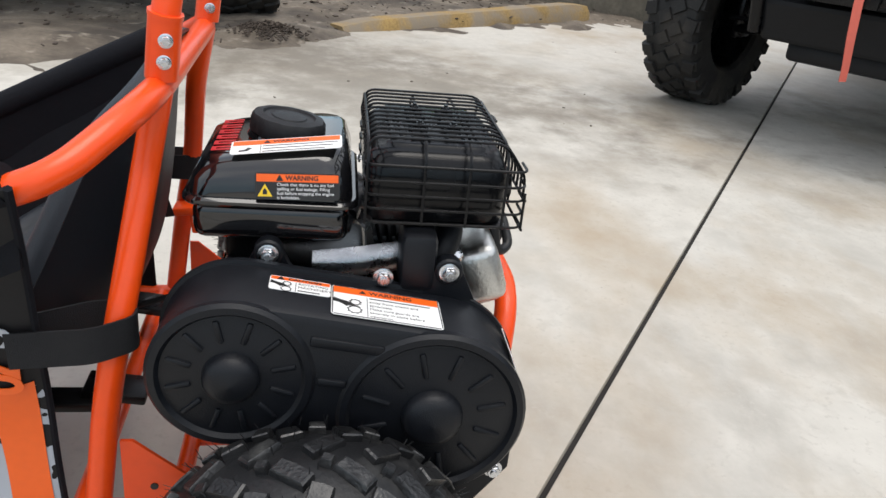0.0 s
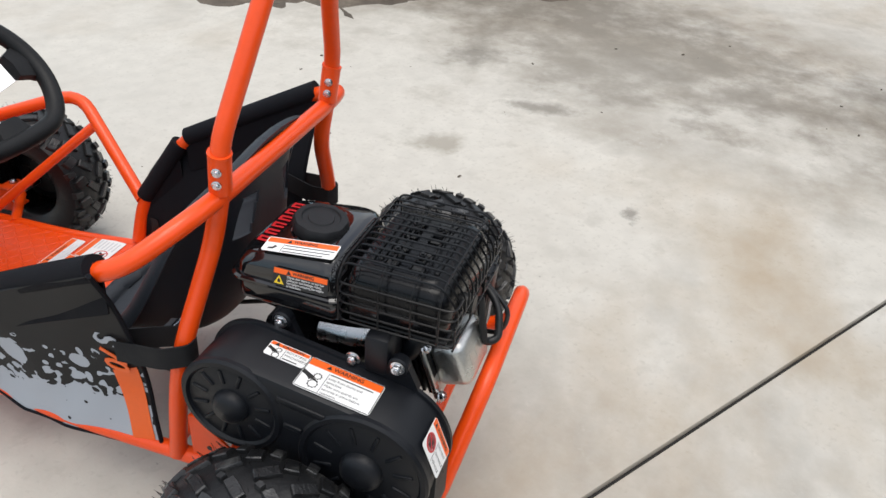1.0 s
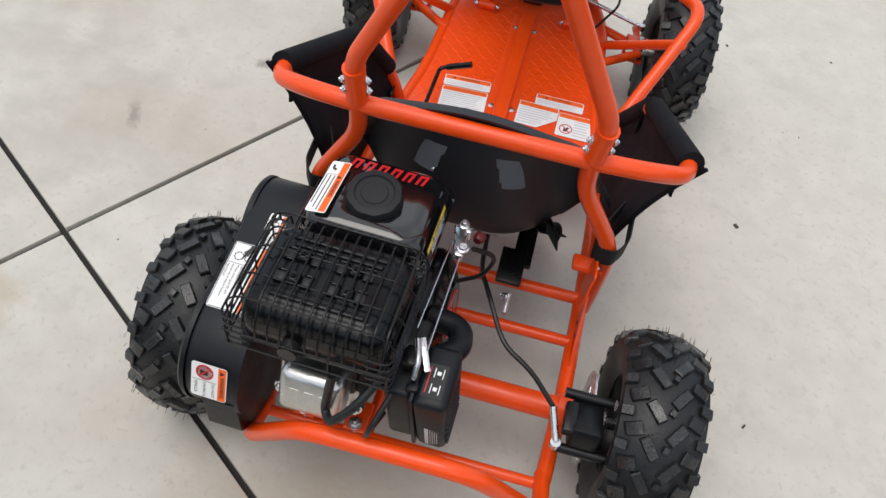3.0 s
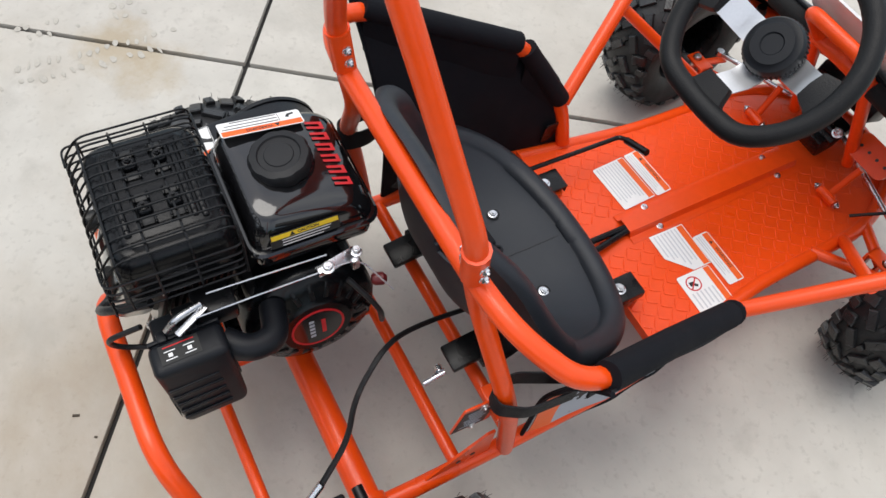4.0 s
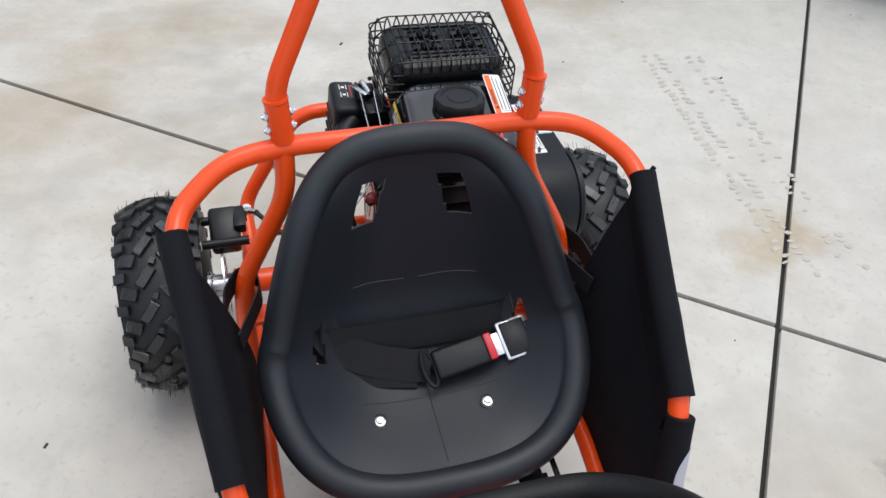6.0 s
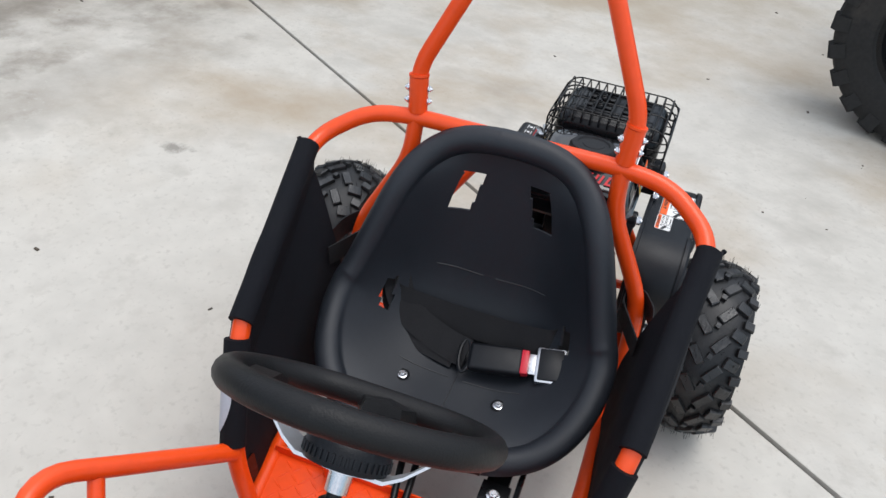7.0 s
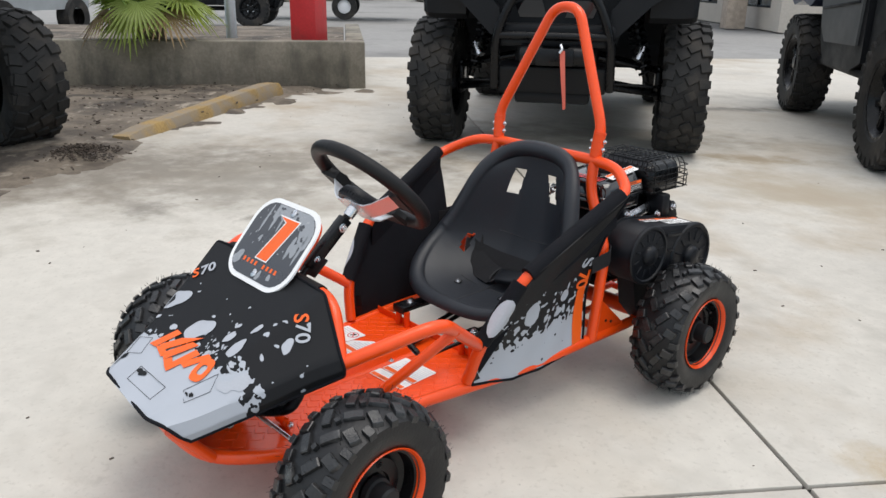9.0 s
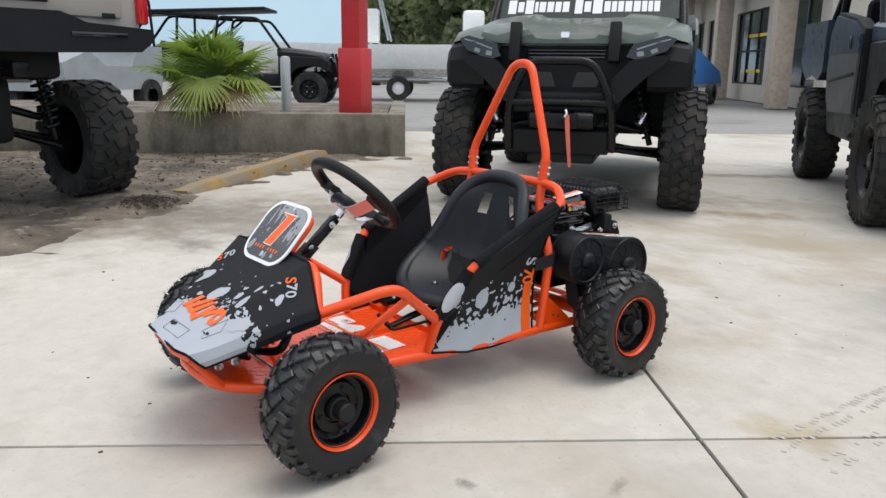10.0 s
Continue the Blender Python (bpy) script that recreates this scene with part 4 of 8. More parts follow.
# torn grey field along the top of the board, with runs and drops under it
edge_top = [(0.0995 - 0.003 * k, 0.0) for k in range(50)]
field = []
for x, _ in edge_top:
    if x < -0.048:
        continue
    low = 0.050 + 0.012 * noise.noise(Vector((x * 60, 3, 0))) + 0.006 * noise.noise(Vector((x * 170, 5, 0))) - 0.036 * max(0, min(1, (x - 0.045) / 0.03))
    high = 0.0795 - 0.035 * max(0, (x - 0.06) / 0.04) ** 2
    field.append((x, min(low, high - 0.004), high))
bm = bmesh.new()
faces(bm, [[pm @ Vector((x, lo, 0.0043)), pm @ Vector((x, hi, 0.0043))] for x, lo, hi in field], False)
bmesh.ops.recalc_face_normals(bm, faces=bm.faces)
part("print_field", bm, PLATE_GREY, number_plate)
runs = [(-0.064, 0.040, 0.0035, 0.030), (-0.036, 0.044, 0.004, 0.026), (-0.012, 0.044, 0.0035, 0.018), (0.058, 0.006, 0.006, 0.022), (0.072, 0.004, 0.011, 0.013), (0.088, 0.008, 0.004, 0.028), (0.079, 0.028, 0.014, 0.012), (-0.078, -0.052, 0.013, 0.015), (0.016, -0.069, 0.006, 0.010), (0.050, -0.064, 0.007, 0.006), (-0.045, 0.000, 0.004, 0.007)]
runs += [(rnd.uniform(-0.085, 0.085), rnd.uniform(-0.02, 0.065), rnd.uniform(0.0008, 0.0022), rnd.uniform(0.0012, 0.003)) for _ in range(34)]
for x, y, rx, ry in runs:
    part("print_spot", prism(bmesh.new(), blob(x, y, rx, ry, 0, 0.16), 0.0002, pm @ pose(0, 0, 0.0043)), PLATE_GREY, number_plate)
for x, y, rx, ry in ((0.030, 0.062, 0.006, 0.004), (0.056, 0.050, 0.009, 0.005), (0.076, 0.028, 0.004, 0.004), (0.020, 0.072, 0.003, 0.002), (-0.03, 0.072, 0.006, 0.003)):
    part("print_gap", prism(bmesh.new(), blob(x, y, rx, ry, 0, 0.3), 0.0002, pm @ pose(0, 0, 0.0046)), PLATE_DARK, number_plate)
bm = bmesh.new()
one = [(-0.0195, 0.0562), (0.0435, 0.0562), (0.0160, -0.0380), (-0.0215, -0.0380), (0.0060, 0.0480)]
grow = [(-0.0270, 0.0590), (0.0475, 0.0590), (0.0180, -0.0405), (-0.0252, -0.0405), (0.0020, 0.0468)]
prism(bm, grow, 0.0004, pm @ pose(0, 0, 0.0048), 1)
prism(bm, one, 0.0004, pm @ pose(0, 0, 0.0053), 0)
part("numeral", bm, [ORANGE_PRINT, WHITE_INK], number_plate, "orange numeral one with white outline")
for k in range(9):
    if k != 4:
        part("print_bar", plate(bmesh.new(), -0.054 + k * 0.0143, -0.0495, 0.0068, 0.0092, pm, 0.0044, 0.0003), ORANGE_PRINT, number_plate)
pieces("rivet", lathe(bmesh.new(), [(0.0085, 0.0), (0.0085, 0.0016), (0.005, 0.003), (0.0, 0.0032)], None, 18, caps=False), [pm @ pose(0.0095, 0.0715, 0.0045), pm @ pose(0.002, -0.0675, 0.0045)], STEEL, number_plate)

# hood fabric with printed splashes
rear_edge = [(-0.283, 0.980, 0.330), (-0.287, 0.981, 0.345), (-0.279, 0.983, 0.364), (-0.198, 0.958, 0.452), (-0.064, 0.952, 0.457), (0.096, 0.950, 0.452), (0.205, 0.957, 0.448), (0.279, 0.983, 0.362), (0.287, 0.981, 0.343), (0.283, 0.980, 0.328)]
front_edge = [(-0.146, 1.205, 0.228), (-0.146, 1.222, 0.242), (-0.132, 1.240, 0.262), (-0.092, 1.257, 0.268), (-0.024, 1.258, 0.269), (0.056, 1.253, 0.269), (0.114, 1.246, 0.268), (0.148, 1.230, 0.260), (0.160, 1.214, 0.242), (0.158, 1.200, 0.228)]


def spread(poly, count):
    """Points along a polyline at even steps of its vertices' parameter."""
    out = []
    for k in range(count + 1):
        s = k / count * (len(poly) - 1)
        i = min(int(s), len(poly) - 2)
        out.append(Vector(poly[i]).lerp(Vector(poly[i + 1]), s - i))
    return out


rows = []
ra, fa = spread(rear_edge, 72), spread(front_edge, 72)
for k in range(41):
    s = k / 40
    row = []
    for a, b in zip(ra, fa):
        p = a.lerp(b, s)
        p.z -= 0.010 * math.sin(math.pi * s) * max(0, 1 - abs(p.x) / 0.3)
        p.z += 0.0012 * math.sin(p.x * 46 + p.y * 31)
        row.append(p)
    rows.append(row)
bm = bmesh.new()
faces(bm, rows, False)
bmesh.ops.recalc_face_normals(bm, faces=bm.faces)
if sum(f.normal.z for f in bm.faces) < 0:
    bmesh.ops.reverse_faces(bm, faces=bm.faces)
bmesh.ops.solidify(bm, geom=bm.faces, thickness=0.003)
HOOD_PRINT = splash(bpy.data.materials.new("splashed_hood_print"), PRINT_BLACK, PRINT_GREY, "X", "Y", -0.02, 0.14, 1.137, [], 0.6, 0.045, 22, sheen=0.3, flecks=-0.6)
hood = part("hood_cover", bm, HOOD_PRINT, kart, "black fabric front cover with grey paint-splash print")


def hood_at(x, y, lift=0.001):
    """The place on the hood above x, y and the way the cloth faces."""
    best = None
    for a, b in zip(ra, fa):
        s = max(0, min(1, (y - a.y) / (b.y - a.y)))
        p = a.lerp(b, s)
        p.z -= 0.010 * math.sin(math.pi * s) * max(0, 1 - abs(p.x) / 0.3)
        p.z += 0.0012 * math.sin(p.x * 46 + p.y * 31)
        if best is not None and (best.x - x) * (p.x - x) <= 0:
            k = (x - best.x) / ((p.x - best.x) or 1)
            return best.lerp(p, k) + Vector((0, 0, lift))
        best = p
    p = ra[0].lerp(fa[0], 0.2) if x < 0 else ra[-1].lerp(fa[-1], 0.2)
    return Vector((x, y, p.z + lift))


def cloth_shape(outline, lift=0.0016):
    """A flat printed shape laid onto the hood, following its slope."""
    b = bmesh.new()
    top = [hood_at(x, y, lift) for x, y in outline]
    c = sum(top, Vector()) / len(top)
    vs = [b.verts.new(p) for p in top]
    mid = b.verts.new(hood_at(c.x, c.y, lift + 0.0003))
    for i in range(len(vs)):
        b.faces.new((vs[i], vs[(i + 1) % len(vs)], mid))
    bmesh.ops.recalc_face_normals(b, faces=b.faces)
    if sum(f.normal.z for f in b.faces) < 0:
        bmesh.ops.reverse_faces(b, faces=b.faces)
    return b


# printed drops: centre, half axes and turn
SPOTS = [(0.0078, 1.104, 0.034, 0.021, 15), (0.148, 1.084, 0.032, 0.020, 20), (-0.1235, 1.0985, 0.019, 0.013, 55), (-0.2005, 1.040, 0.009, 0.010, 0), (-0.130, 1.0575, 0.011, 0.006, 50), (-0.083, 1.0885, 0.014, 0.008, 60), (0.076, 1.125, 0.010, 0.006, 0), (0.147, 1.124, 0.006, 0.004, 20),
         (-0.160, 1.143, 0.014, 0.008, 30), (-0.177, 1.122, 0.016, 0.011, 60), (-0.1455, 1.120, 0.007, 0.003, 0), (-0.1475, 1.126, 0.007, 0.002, 0), (-0.179, 1.079, 0.005, 0.003, 0), (-0.172, 1.025, 0.006, 0.002, 20), (0.0044, 1.0748, 0.005, 0.003, 0), (-0.031, 1.0586, 0.002, 0.002, 0), (-0.062, 1.034, 0.003, 0.002, 30), (0.1084, 1.0524, 0.004, 0.002, 40), (-0.0783, 1.067, 0.007, 0.004, 30), (-0.070, 1.0665, 0.003, 0.003, 0)]
SPOTS += [(-0.075 + rnd.gauss(0, 0.016), 1.112 + rnd.gauss(0, 0.008), rnd.uniform(0.001, 0.006), rnd.uniform(0.001, 0.003), rnd.uniform(0, 180)) for _ in range(22)]
for cx, cy, rx, ry, tn in SPOTS:
    part("print_spot", cloth_shape(blob(cx, cy, rx, ry, tn)), GREY_PRINT, hood)
for cx, cy, rx, ry, tn in ((0.0277, 1.2128, 0.014, 0.006, 10), (0.125, 1.213, 0.012, 0.007, 60), (-0.125, 1.188, 0.004, 0.003, 0), (-0.118, 1.193, 0.003, 0.002, 0)):
    part("print_gap", cloth_shape(blob(cx, cy, rx, ry, tn, 0.25)), PRINT_INK, hood)
# bold slanted mark drawn as plain strokes, and a ring at its end
strokes = [[(0.0885, 1.1695), (0.0584, 1.1248), (0.0392, 1.1256), (0.0652, 1.1693)], [(0.0604, 1.1619), (0.0268, 1.1307), (-0.0299, 1.1133), (0.0367, 1.163)], [(0.065, 1.167), (0.045, 1.158), (0.020, 1.1663), (0.026, 1.1756)], [(0.0328, 1.169), (-0.0109, 1.1272), (-0.0368, 1.1274), (0.0133, 1.1758)],
           [(0.0133, 1.1758), (0.0, 1.164), (-0.028, 1.176), (-0.0055, 1.1831)], [(-0.0055, 1.1831), (-0.0412, 1.135), (-0.0617, 1.1376), (-0.0229, 1.1877)], [(-0.034, 1.165), (-0.079, 1.1288), (-0.0931, 1.1308), (-0.0574, 1.1687)]]
for s in strokes:
    part("print_stroke", cloth_shape(s, 0.0026), ORANGE_PRINT, hood)
bm = bmesh.new()
rim = []
for k in range(28):
    a = k * math.tau / 28
    u, v = math.copysign(abs(math.cos(a)) ** 0.7, math.cos(a)), math.copysign(abs(math.sin(a)) ** 0.7, math.sin(a))
    rim.append([hood_at(-0.1 + q * (0.0195 * u - 0.004 * v), 1.1535 + q * (0.022 * v + 0.003 * u), 0.0027) for q in (1.0, 0.42)])
rim.append(rim[0])
faces(bm, rim, False)
bmesh.ops.recalc_face_normals(bm, faces=bm.faces)
if sum(f.normal.z for f in bm.faces) < 0:
    bmesh.ops.reverse_faces(bm, faces=bm.faces)
part("print_stroke", bm, ORANGE_PRINT, hood)


def hood_text(body, x, y, turn, size, m):
    b = bmesh.new()
    o = hood_at(x, y, 0.0026)
    ax, ay = hood_at(x + 0.01, y, 0.0026) - o, hood_at(x, y + 0.01, 0.0026) - o
    c, s = math.cos(radians(turn)), math.sin(radians(turn))
    letters(b, body, size, frame_of(o, ax * c + ay * s, ay * c - ax * s), 0, 0.0004, bold=0.0006)
    part("print_text", b, m, hood)


hood_text("S", 0.166, 1.0305, 228, 0.036, ORANGE_PRINT)
hood_text("70", 0.147, 1.012, 228, 0.036, GREY_PRINT)
hood_text("S", -0.1912, 1.0053, 142, 0.038, ORANGE_PRINT)
hood_text("70", -0.2080, 1.0137, 142, 0.038, GREY_PRINT)
for q in ([(0.044, 1.234), (0.0455, 1.2057), (-0.0623, 1.2062), (-0.0574, 1.2338)], [(-0.107, 1.193), (-0.1377, 1.141), (-0.146, 1.163), (-0.1245, 1.202)], [(0.125, 1.2016), (0.1367, 1.169), (0.0993, 1.159), (0.084, 1.1896)]):
    loop = [hood_at(x, y, 0.0012) for x, y in q]
    part("print_line", tube(bmesh.new(), [loop[0], loop[1], loop[2], loop[3], loop[0]], 0.0005, 0, 4), BLACK_INK, hood)
bm = tube(bmesh.new(), [front_edge[k] for k in (0, 1, 2, 3, 6, 7, 8, 9)], 0.0034, 0.01, 8)
part("hem", bm, FABRIC, hood)
for sx in (0, 9):
    part("hem", tube(bmesh.new(), [rear_edge[sx], front_edge[sx]], 0.0034, 0, 8), FABRIC, hood)
part("hem", tube(bmesh.new(), rear_edge, 0.003, 0.01, 8), FABRIC, hood)

# ---- side panels ----
SIDE_PRINT = splash(bpy.data.materials.new("splashed_side_print"), PRINT_GREY, PRINT_BLACK, "Y", "Z", 0.42, -0.06, 0.230, [(0.465, 0.2925, 0.0225, 0.030), (0.558, 0.308, 0.016, 0.024), (0.350, 0.306, 0.015, 0.015), (0.342, 0.328, 0.004, 0.010), (0.540, 0.279, 0.007, 0.007), (0.362, 0.27, 0.012, 0.008), (0.345, 0.272, 0.006, 0.010), (0.41, 0.285, 0.005, 0.005), (0.395, 0.325, 0.004, 0.004)], 0.6, 0.045, 20, sheen=0.3)
for sx in (-1, 1):
    o = 0.0165
    top = [(-0.238 - o, 0.606, 0.262), (-0.262 - o, 0.545, 0.345), (-0.279 - o, 0.485, 0.407), (-0.293 - o, 0.36, 0.470), (-0.308 - o, 0.228, 0.536)]
    bot = [(-0.208 - o, 0.608, 0.156), (-0.226 - o, 0.50, 0.140), (-0.231 - o, 0.42, 0.138), (-0.230 - o, 0.34, 0.140), (-0.224 - o, 0.247, 0.150)]
    ta, ba = spread(top, 40), spread(bot, 40)
    rows = []
    for k in range(33):
        s = k / 32
        row = []
        for j, (a, b) in enumerate(zip(ta, ba)):
            p = a.lerp(b, s)
            e = j / 40
            p.y += 0.010 * math.sin(math.pi * s) * max(0, e - 0.8) / 0.2
            p.x += (0.012 + 0.020 * max(0, e - 0.55) / 0.45) * math.sin(math.pi * s) + 0.0012 * math.sin(p.y * 60 + p.z * 40)
            p.x *= -sx
            row.append(p)
        rows.append(row)
    bm = bmesh.new()
    faces(bm, rows, False)
    bmesh.ops.recalc_face_normals(bm, faces=bm.faces)
    if sum(f.normal.x for f in bm.faces) * sx < 0:
        bmesh.ops.reverse_faces(bm, faces=bm.faces)
    bmesh.ops.solidify(bm, geom=bm.faces, thickness=0.0035)
    bm.normal_update()
    for f in bm.faces:
        f.material_index = 0 if f.normal.x * sx > 0.2 else 1
    panel = part("side_panel", bm, [SIDE_PRINT, FABRIC], kart, "black fabric side panel with grey splash print")
    hem = [r[-1] + Vector((sx * 0.001, 0, 0)) for r in rows] + [p for p in reversed(rows[-1][:-1])] + [r[0] for r in reversed(rows[:-1])]
    part("piping", tube(bmesh.new(), hem, 0.0035, 0, 6), FABRIC, panel)
    # fabric sleeves round the hoop tube, with the bare gap between
    for pts in ([(-0.2742, 0.501, 0.3975), (-0.290, 0.36, 0.470), (-0.306, 0.236, 0.5325)], [(-0.2705, 0.518, 0.382), (-0.254, 0.563, 0.312), (-0.240, 0.598, 0.258)]):
        pp = [(x * -sx, y, z) for x, y, z in pts]
        bm = tube(bmesh.new(), pp, 0.0182, 0.01, 14)
        part("sleeve", bm, FABRIC, panel)
        bm = bmesh.new()
        inner = [(Vector(p) + Vector((-sx * 0.012, 0, 0.0))) for p in pp]
        flap = [[p, p + Vector((sx * 0.004, -0.012 * 0, -0.075)), p + Vector((sx * 0.007, 0, -0.075)), p + Vector((sx * 0.004, 0, 0))] for p in inner]
        faces(bm, flap, True)
        part("inner_flap", bm, FABRIC, panel)
    # pale oval printed on the lower sleeve, facing out and up
    pa, pb = Vector((sx * 0.2635, 0.538, 0.350)), Vector((sx * 0.2445, 0.588, 0.274))
    run = (pb - pa).normalized()
    face = Vector((sx * 0.75, 0.25, 0.45))
    face = (face - run * face.dot(run)).normalized()
    wide = run.cross(face)
    bm = bmesh.new()
    oval = {}
    for a in range(19):
        for b in range(13):
            u, v = a / 9 - 1, b / 6 - 1
            q = math.sqrt(max(0.0, 1 - u * u)) * (1 - 0.25 * max(0, u))
            ang = v * q * 1.25
            oval[a, b] = bm.verts.new(pa.lerp(pb, (u + 1) / 2) + (face * math.cos(ang) + wide * math.sin(ang)) * 0.0190)
    for a in range(18):
        for b in range(12):
            bm.faces.new((oval[a, b], oval[a + 1, b], oval[a + 1, b + 1], oval[a, b + 1]))
    bmesh.ops.remove_doubles(bm, verts=bm.verts, dist=0.00005)
    bmesh.ops.recalc_face_normals(bm, faces=bm.faces)
    part("print_patch", bm, GREY_PRINT, panel, "pale grey printed oval on the sleeve")
    bm = bmesh.new()
    stripe = []
    for s in np.linspace(0.585, 0.985, 16):
        k = min(int(s * 32), 31)
        row = rows[k]
        stripe.append((row[-2] + Vector((sx * 0.0014, 0, 0)), row[-6] + Vector((sx * 0.0014, 0, 0))))
    faces(bm, [[a, b] for a, b in stripe], False)
    bmesh.ops.recalc_face_normals(bm, faces=bm.faces)
    bmesh.ops.solidify(bm, geom=bm.faces, thickness=0.0006)
    part("print_stripe", bm, ORANGE_PRINT, panel)
    for body, s, m in (("S", 0.375, GREY_PRINT), ("7", 0.47, ORANGE_PRINT), ("0", 0.535, ORANGE_PRINT)):
        p = rows[round(s * 32)][-5] + Vector((sx * 0.0022, 0, 0))
        bm = bmesh.new()
        letters(bm, body, 0.056, frame_of(p, (-sx * 0.2, 0.08, -1), (0, -1, -0.08)) if sx < 0 else frame_of(p, (0.2, -0.08, 1), (0, -1, -0.08)), 0, 0.0006, bold=0.0012)
        part("print_text", bm, m, panel)
    # webbing straps that tie the panel to the uprights
    bm = strap(bmesh.new(), rounded([(sx * 0.268, 0.27, 0.360), (sx * 0.264, 0.2, 0.363), (sx * 0.244, 0.165, 0.366), (sx * 0.218, 0.170, 0.366), (sx * 0.215, 0.205, 0.366), (sx * 0.25, 0.28, 0.362)], 0.012), 0.036, (0.02, 0, 1))
    part("tie_strap", bm, WEBBING, panel)
    bm = bmesh.new()
    prism(bm, rounded_rect(0.045, 0.05, 0.008), 0.003, frame_of((sx * 0.226, 0.59, 0.19), (0, 1, 0), (0.1, 0, 1)))
    part("corner_plate", bm, BLACK_METAL, panel)

# ---- wheels ----
TW = 0.060


def crown(w):
    """The carcass radius at w across the tread."""
    a = min(1.0, abs(w) / TW)
    return 0.1580 - 0.017 * a ** 2.4


def tyre_mesh(seed):
    rn = random.Random(seed)
    bm = bmesh.new()
    prof = [(0.082, -0.048), (0.090, -0.054), (0.108, -0.061), (0.128, -0.0635), (0.140, -0.0625)]
    prof += [(crown(w), w) for w in np.linspace(-TW, TW, 9)]
    prof += [(0.140, 0.0625), (0.128, 0.0635), (0.108, 0.061), (0.090, 0.054), (0.082, 0.048)]
    lathe(bm, prof, Matrix.Rotation(radians(90), 4, "Y"), 64, caps=False)

    def at(s, w, h):
        a = s / 0.158
        r = crown(w) + h
        return Vector((w, r * math.sin(a), r * math.cos(a)))

    def lug(s0, w0, ls, lw, skew, h):
        rings = []
        for hh, k in ((-0.004, 1.06), (h * 0.8, 0.98), (h, 0.86)):
            ring = []
            for a, b in ((-1, -1), (0.0, -1.08), (1, -1), (1, 1), (0.0, 1.08), (-1, 1)):
                s = a * ls * k
                w = b * lw * k
                ring.append(at(s0 + s * math.cos(skew) - w * math.sin(skew), max(-0.065, min(0.065, w0 + s * math.sin(skew) + w * math.cos(skew))), hh))
            rings.append(ring)
        faces(bm, rings, True, True, 1)

    n = 19
    pitch = math.tau * 0.158 / n
    for k in range(n):
        s = k * pitch
        j = rn.uniform(-0.0008, 0.0008)
        lug(s + j, 0.017, 0.0172, 0.0076, radians(38), 0.0072)
        lug(s + pitch * 0.5 + j, -0.017, 0.0172, 0.0076, radians(-38), 0.0072)
        lug(s + pitch * 0.42, 0.043, 0.0102, 0.0118, radians(18), 0.0078)
        lug(s + pitch * 0.92, -0.043, 0.0102, 0.0118, radians(-18), 0.0078)
        lug(s + pitch * 0.9, 0.0565, 0.0080, 0.0088, radians(0), 0.0075)
        lug(s + pitch * 0.4, -0.0565, 0.0080, 0.0088, radians(0), 0.0075)
        lug(s + pitch * 0.55, 0.005, 0.005, 0.0045, radians(20), 0.008)
    # moulding nibs
    for k in range(260):
        s, w = rn.uniform(0, math.tau * 0.158), rn.choice((-0.062, -0.045, -0.02, 0.0, 0.02, 0.045, 0.062)) + rn.uniform(-0.004, 0.004)
        ln = rn.uniform(0.006, 0.012)
        base, tip = at(s, w, 0.007), at(s + rn.uniform(-0.003, 0.003), w + rn.uniform(-0.002, 0.002), 0.007 + ln)
        tube(bm, [base, tip], [0.0005, 0.0003], 0, 4)
    return bm


def wheel_at(x, y, side, proto=None, turn=0.0, front=False):
    """A kart wheel; side: which way its outer face looks."""
    m = pose(x, y, 0.1635, 0, 0, turn) @ Matrix.Rotation(radians(random.uniform(0, 360)), 4, "X")
    if side < 0:
        m = m @ Matrix.Rotation(math.pi, 4, "Z")
    if proto:
        top = again(proto, m, kart)
        for c in proto.children:
            again(c, c.matrix_basis.copy(), top)
        return top
    w = part("wheel", lathe(bmesh.new(), [(0.084, -0.046), (0.080, -0.04), (0.078, 0.0), (0.0835, 0.044), (0.078, 0.042), (0.074, 0.020), (0.062, 0.014), (0.058, 0.022), (0.036, 0.024), (0.034, 0.018), (0.0, 0.018)], Matrix.Rotation(radians(90), 4, "Y"), 48, caps=False), BLACK_METAL, kart, "small black steel wheel with orange rim ring")
    w.matrix_basis = m
    part("tyre", tyre_mesh(3), [RUBBER, TREAD], w, "knobbly black rubber tyre with moulding nibs")
    bm = lathe(bmesh.new(), [(0.0825, 0.040), (0.0855, 0.046), (0.0893, 0.0525), (0.0905, 0.0565), (0.0893, 0.0585), (0.0858, 0.0550), (0.0838, 0.049), (0.082, 0.043)], Matrix.Rotation(radians(90), 4, "Y"), 56, caps=False)
    part("rim_ring", bm, ORANGE, w, "orange rim edge")
    bm = lathe(bmesh.new(), [(0.030, 0.024), (0.028, 0.034), (0.0225, 0.036), (0.0225, 0.062), (0.019, 0.066), (0.0, 0.066)], Matrix.Rotation(radians(90), 4, "Y"), 24, caps=False)
    part("hub_cap", bm, CAP_BLACK, w, "black rubber hub cap")
    bolts([Matrix.Rotation(radians(90), 4, "Y") @ pose(0.047 * math.cos(a), 0.047 * math.sin(a), 0.0225) for a in (0.52, 2.62, 4.71)], 0.005, 0.004, w, BLACK_METAL, "wheel_bolt")
    bm = tube(bmesh.new(), [(0.028, 0.0, -0.062), (0.044, 0.002, -0.056)], 0.0035, 0, 8)
    part("valve", bm, CAP_BLACK, w)
    return w


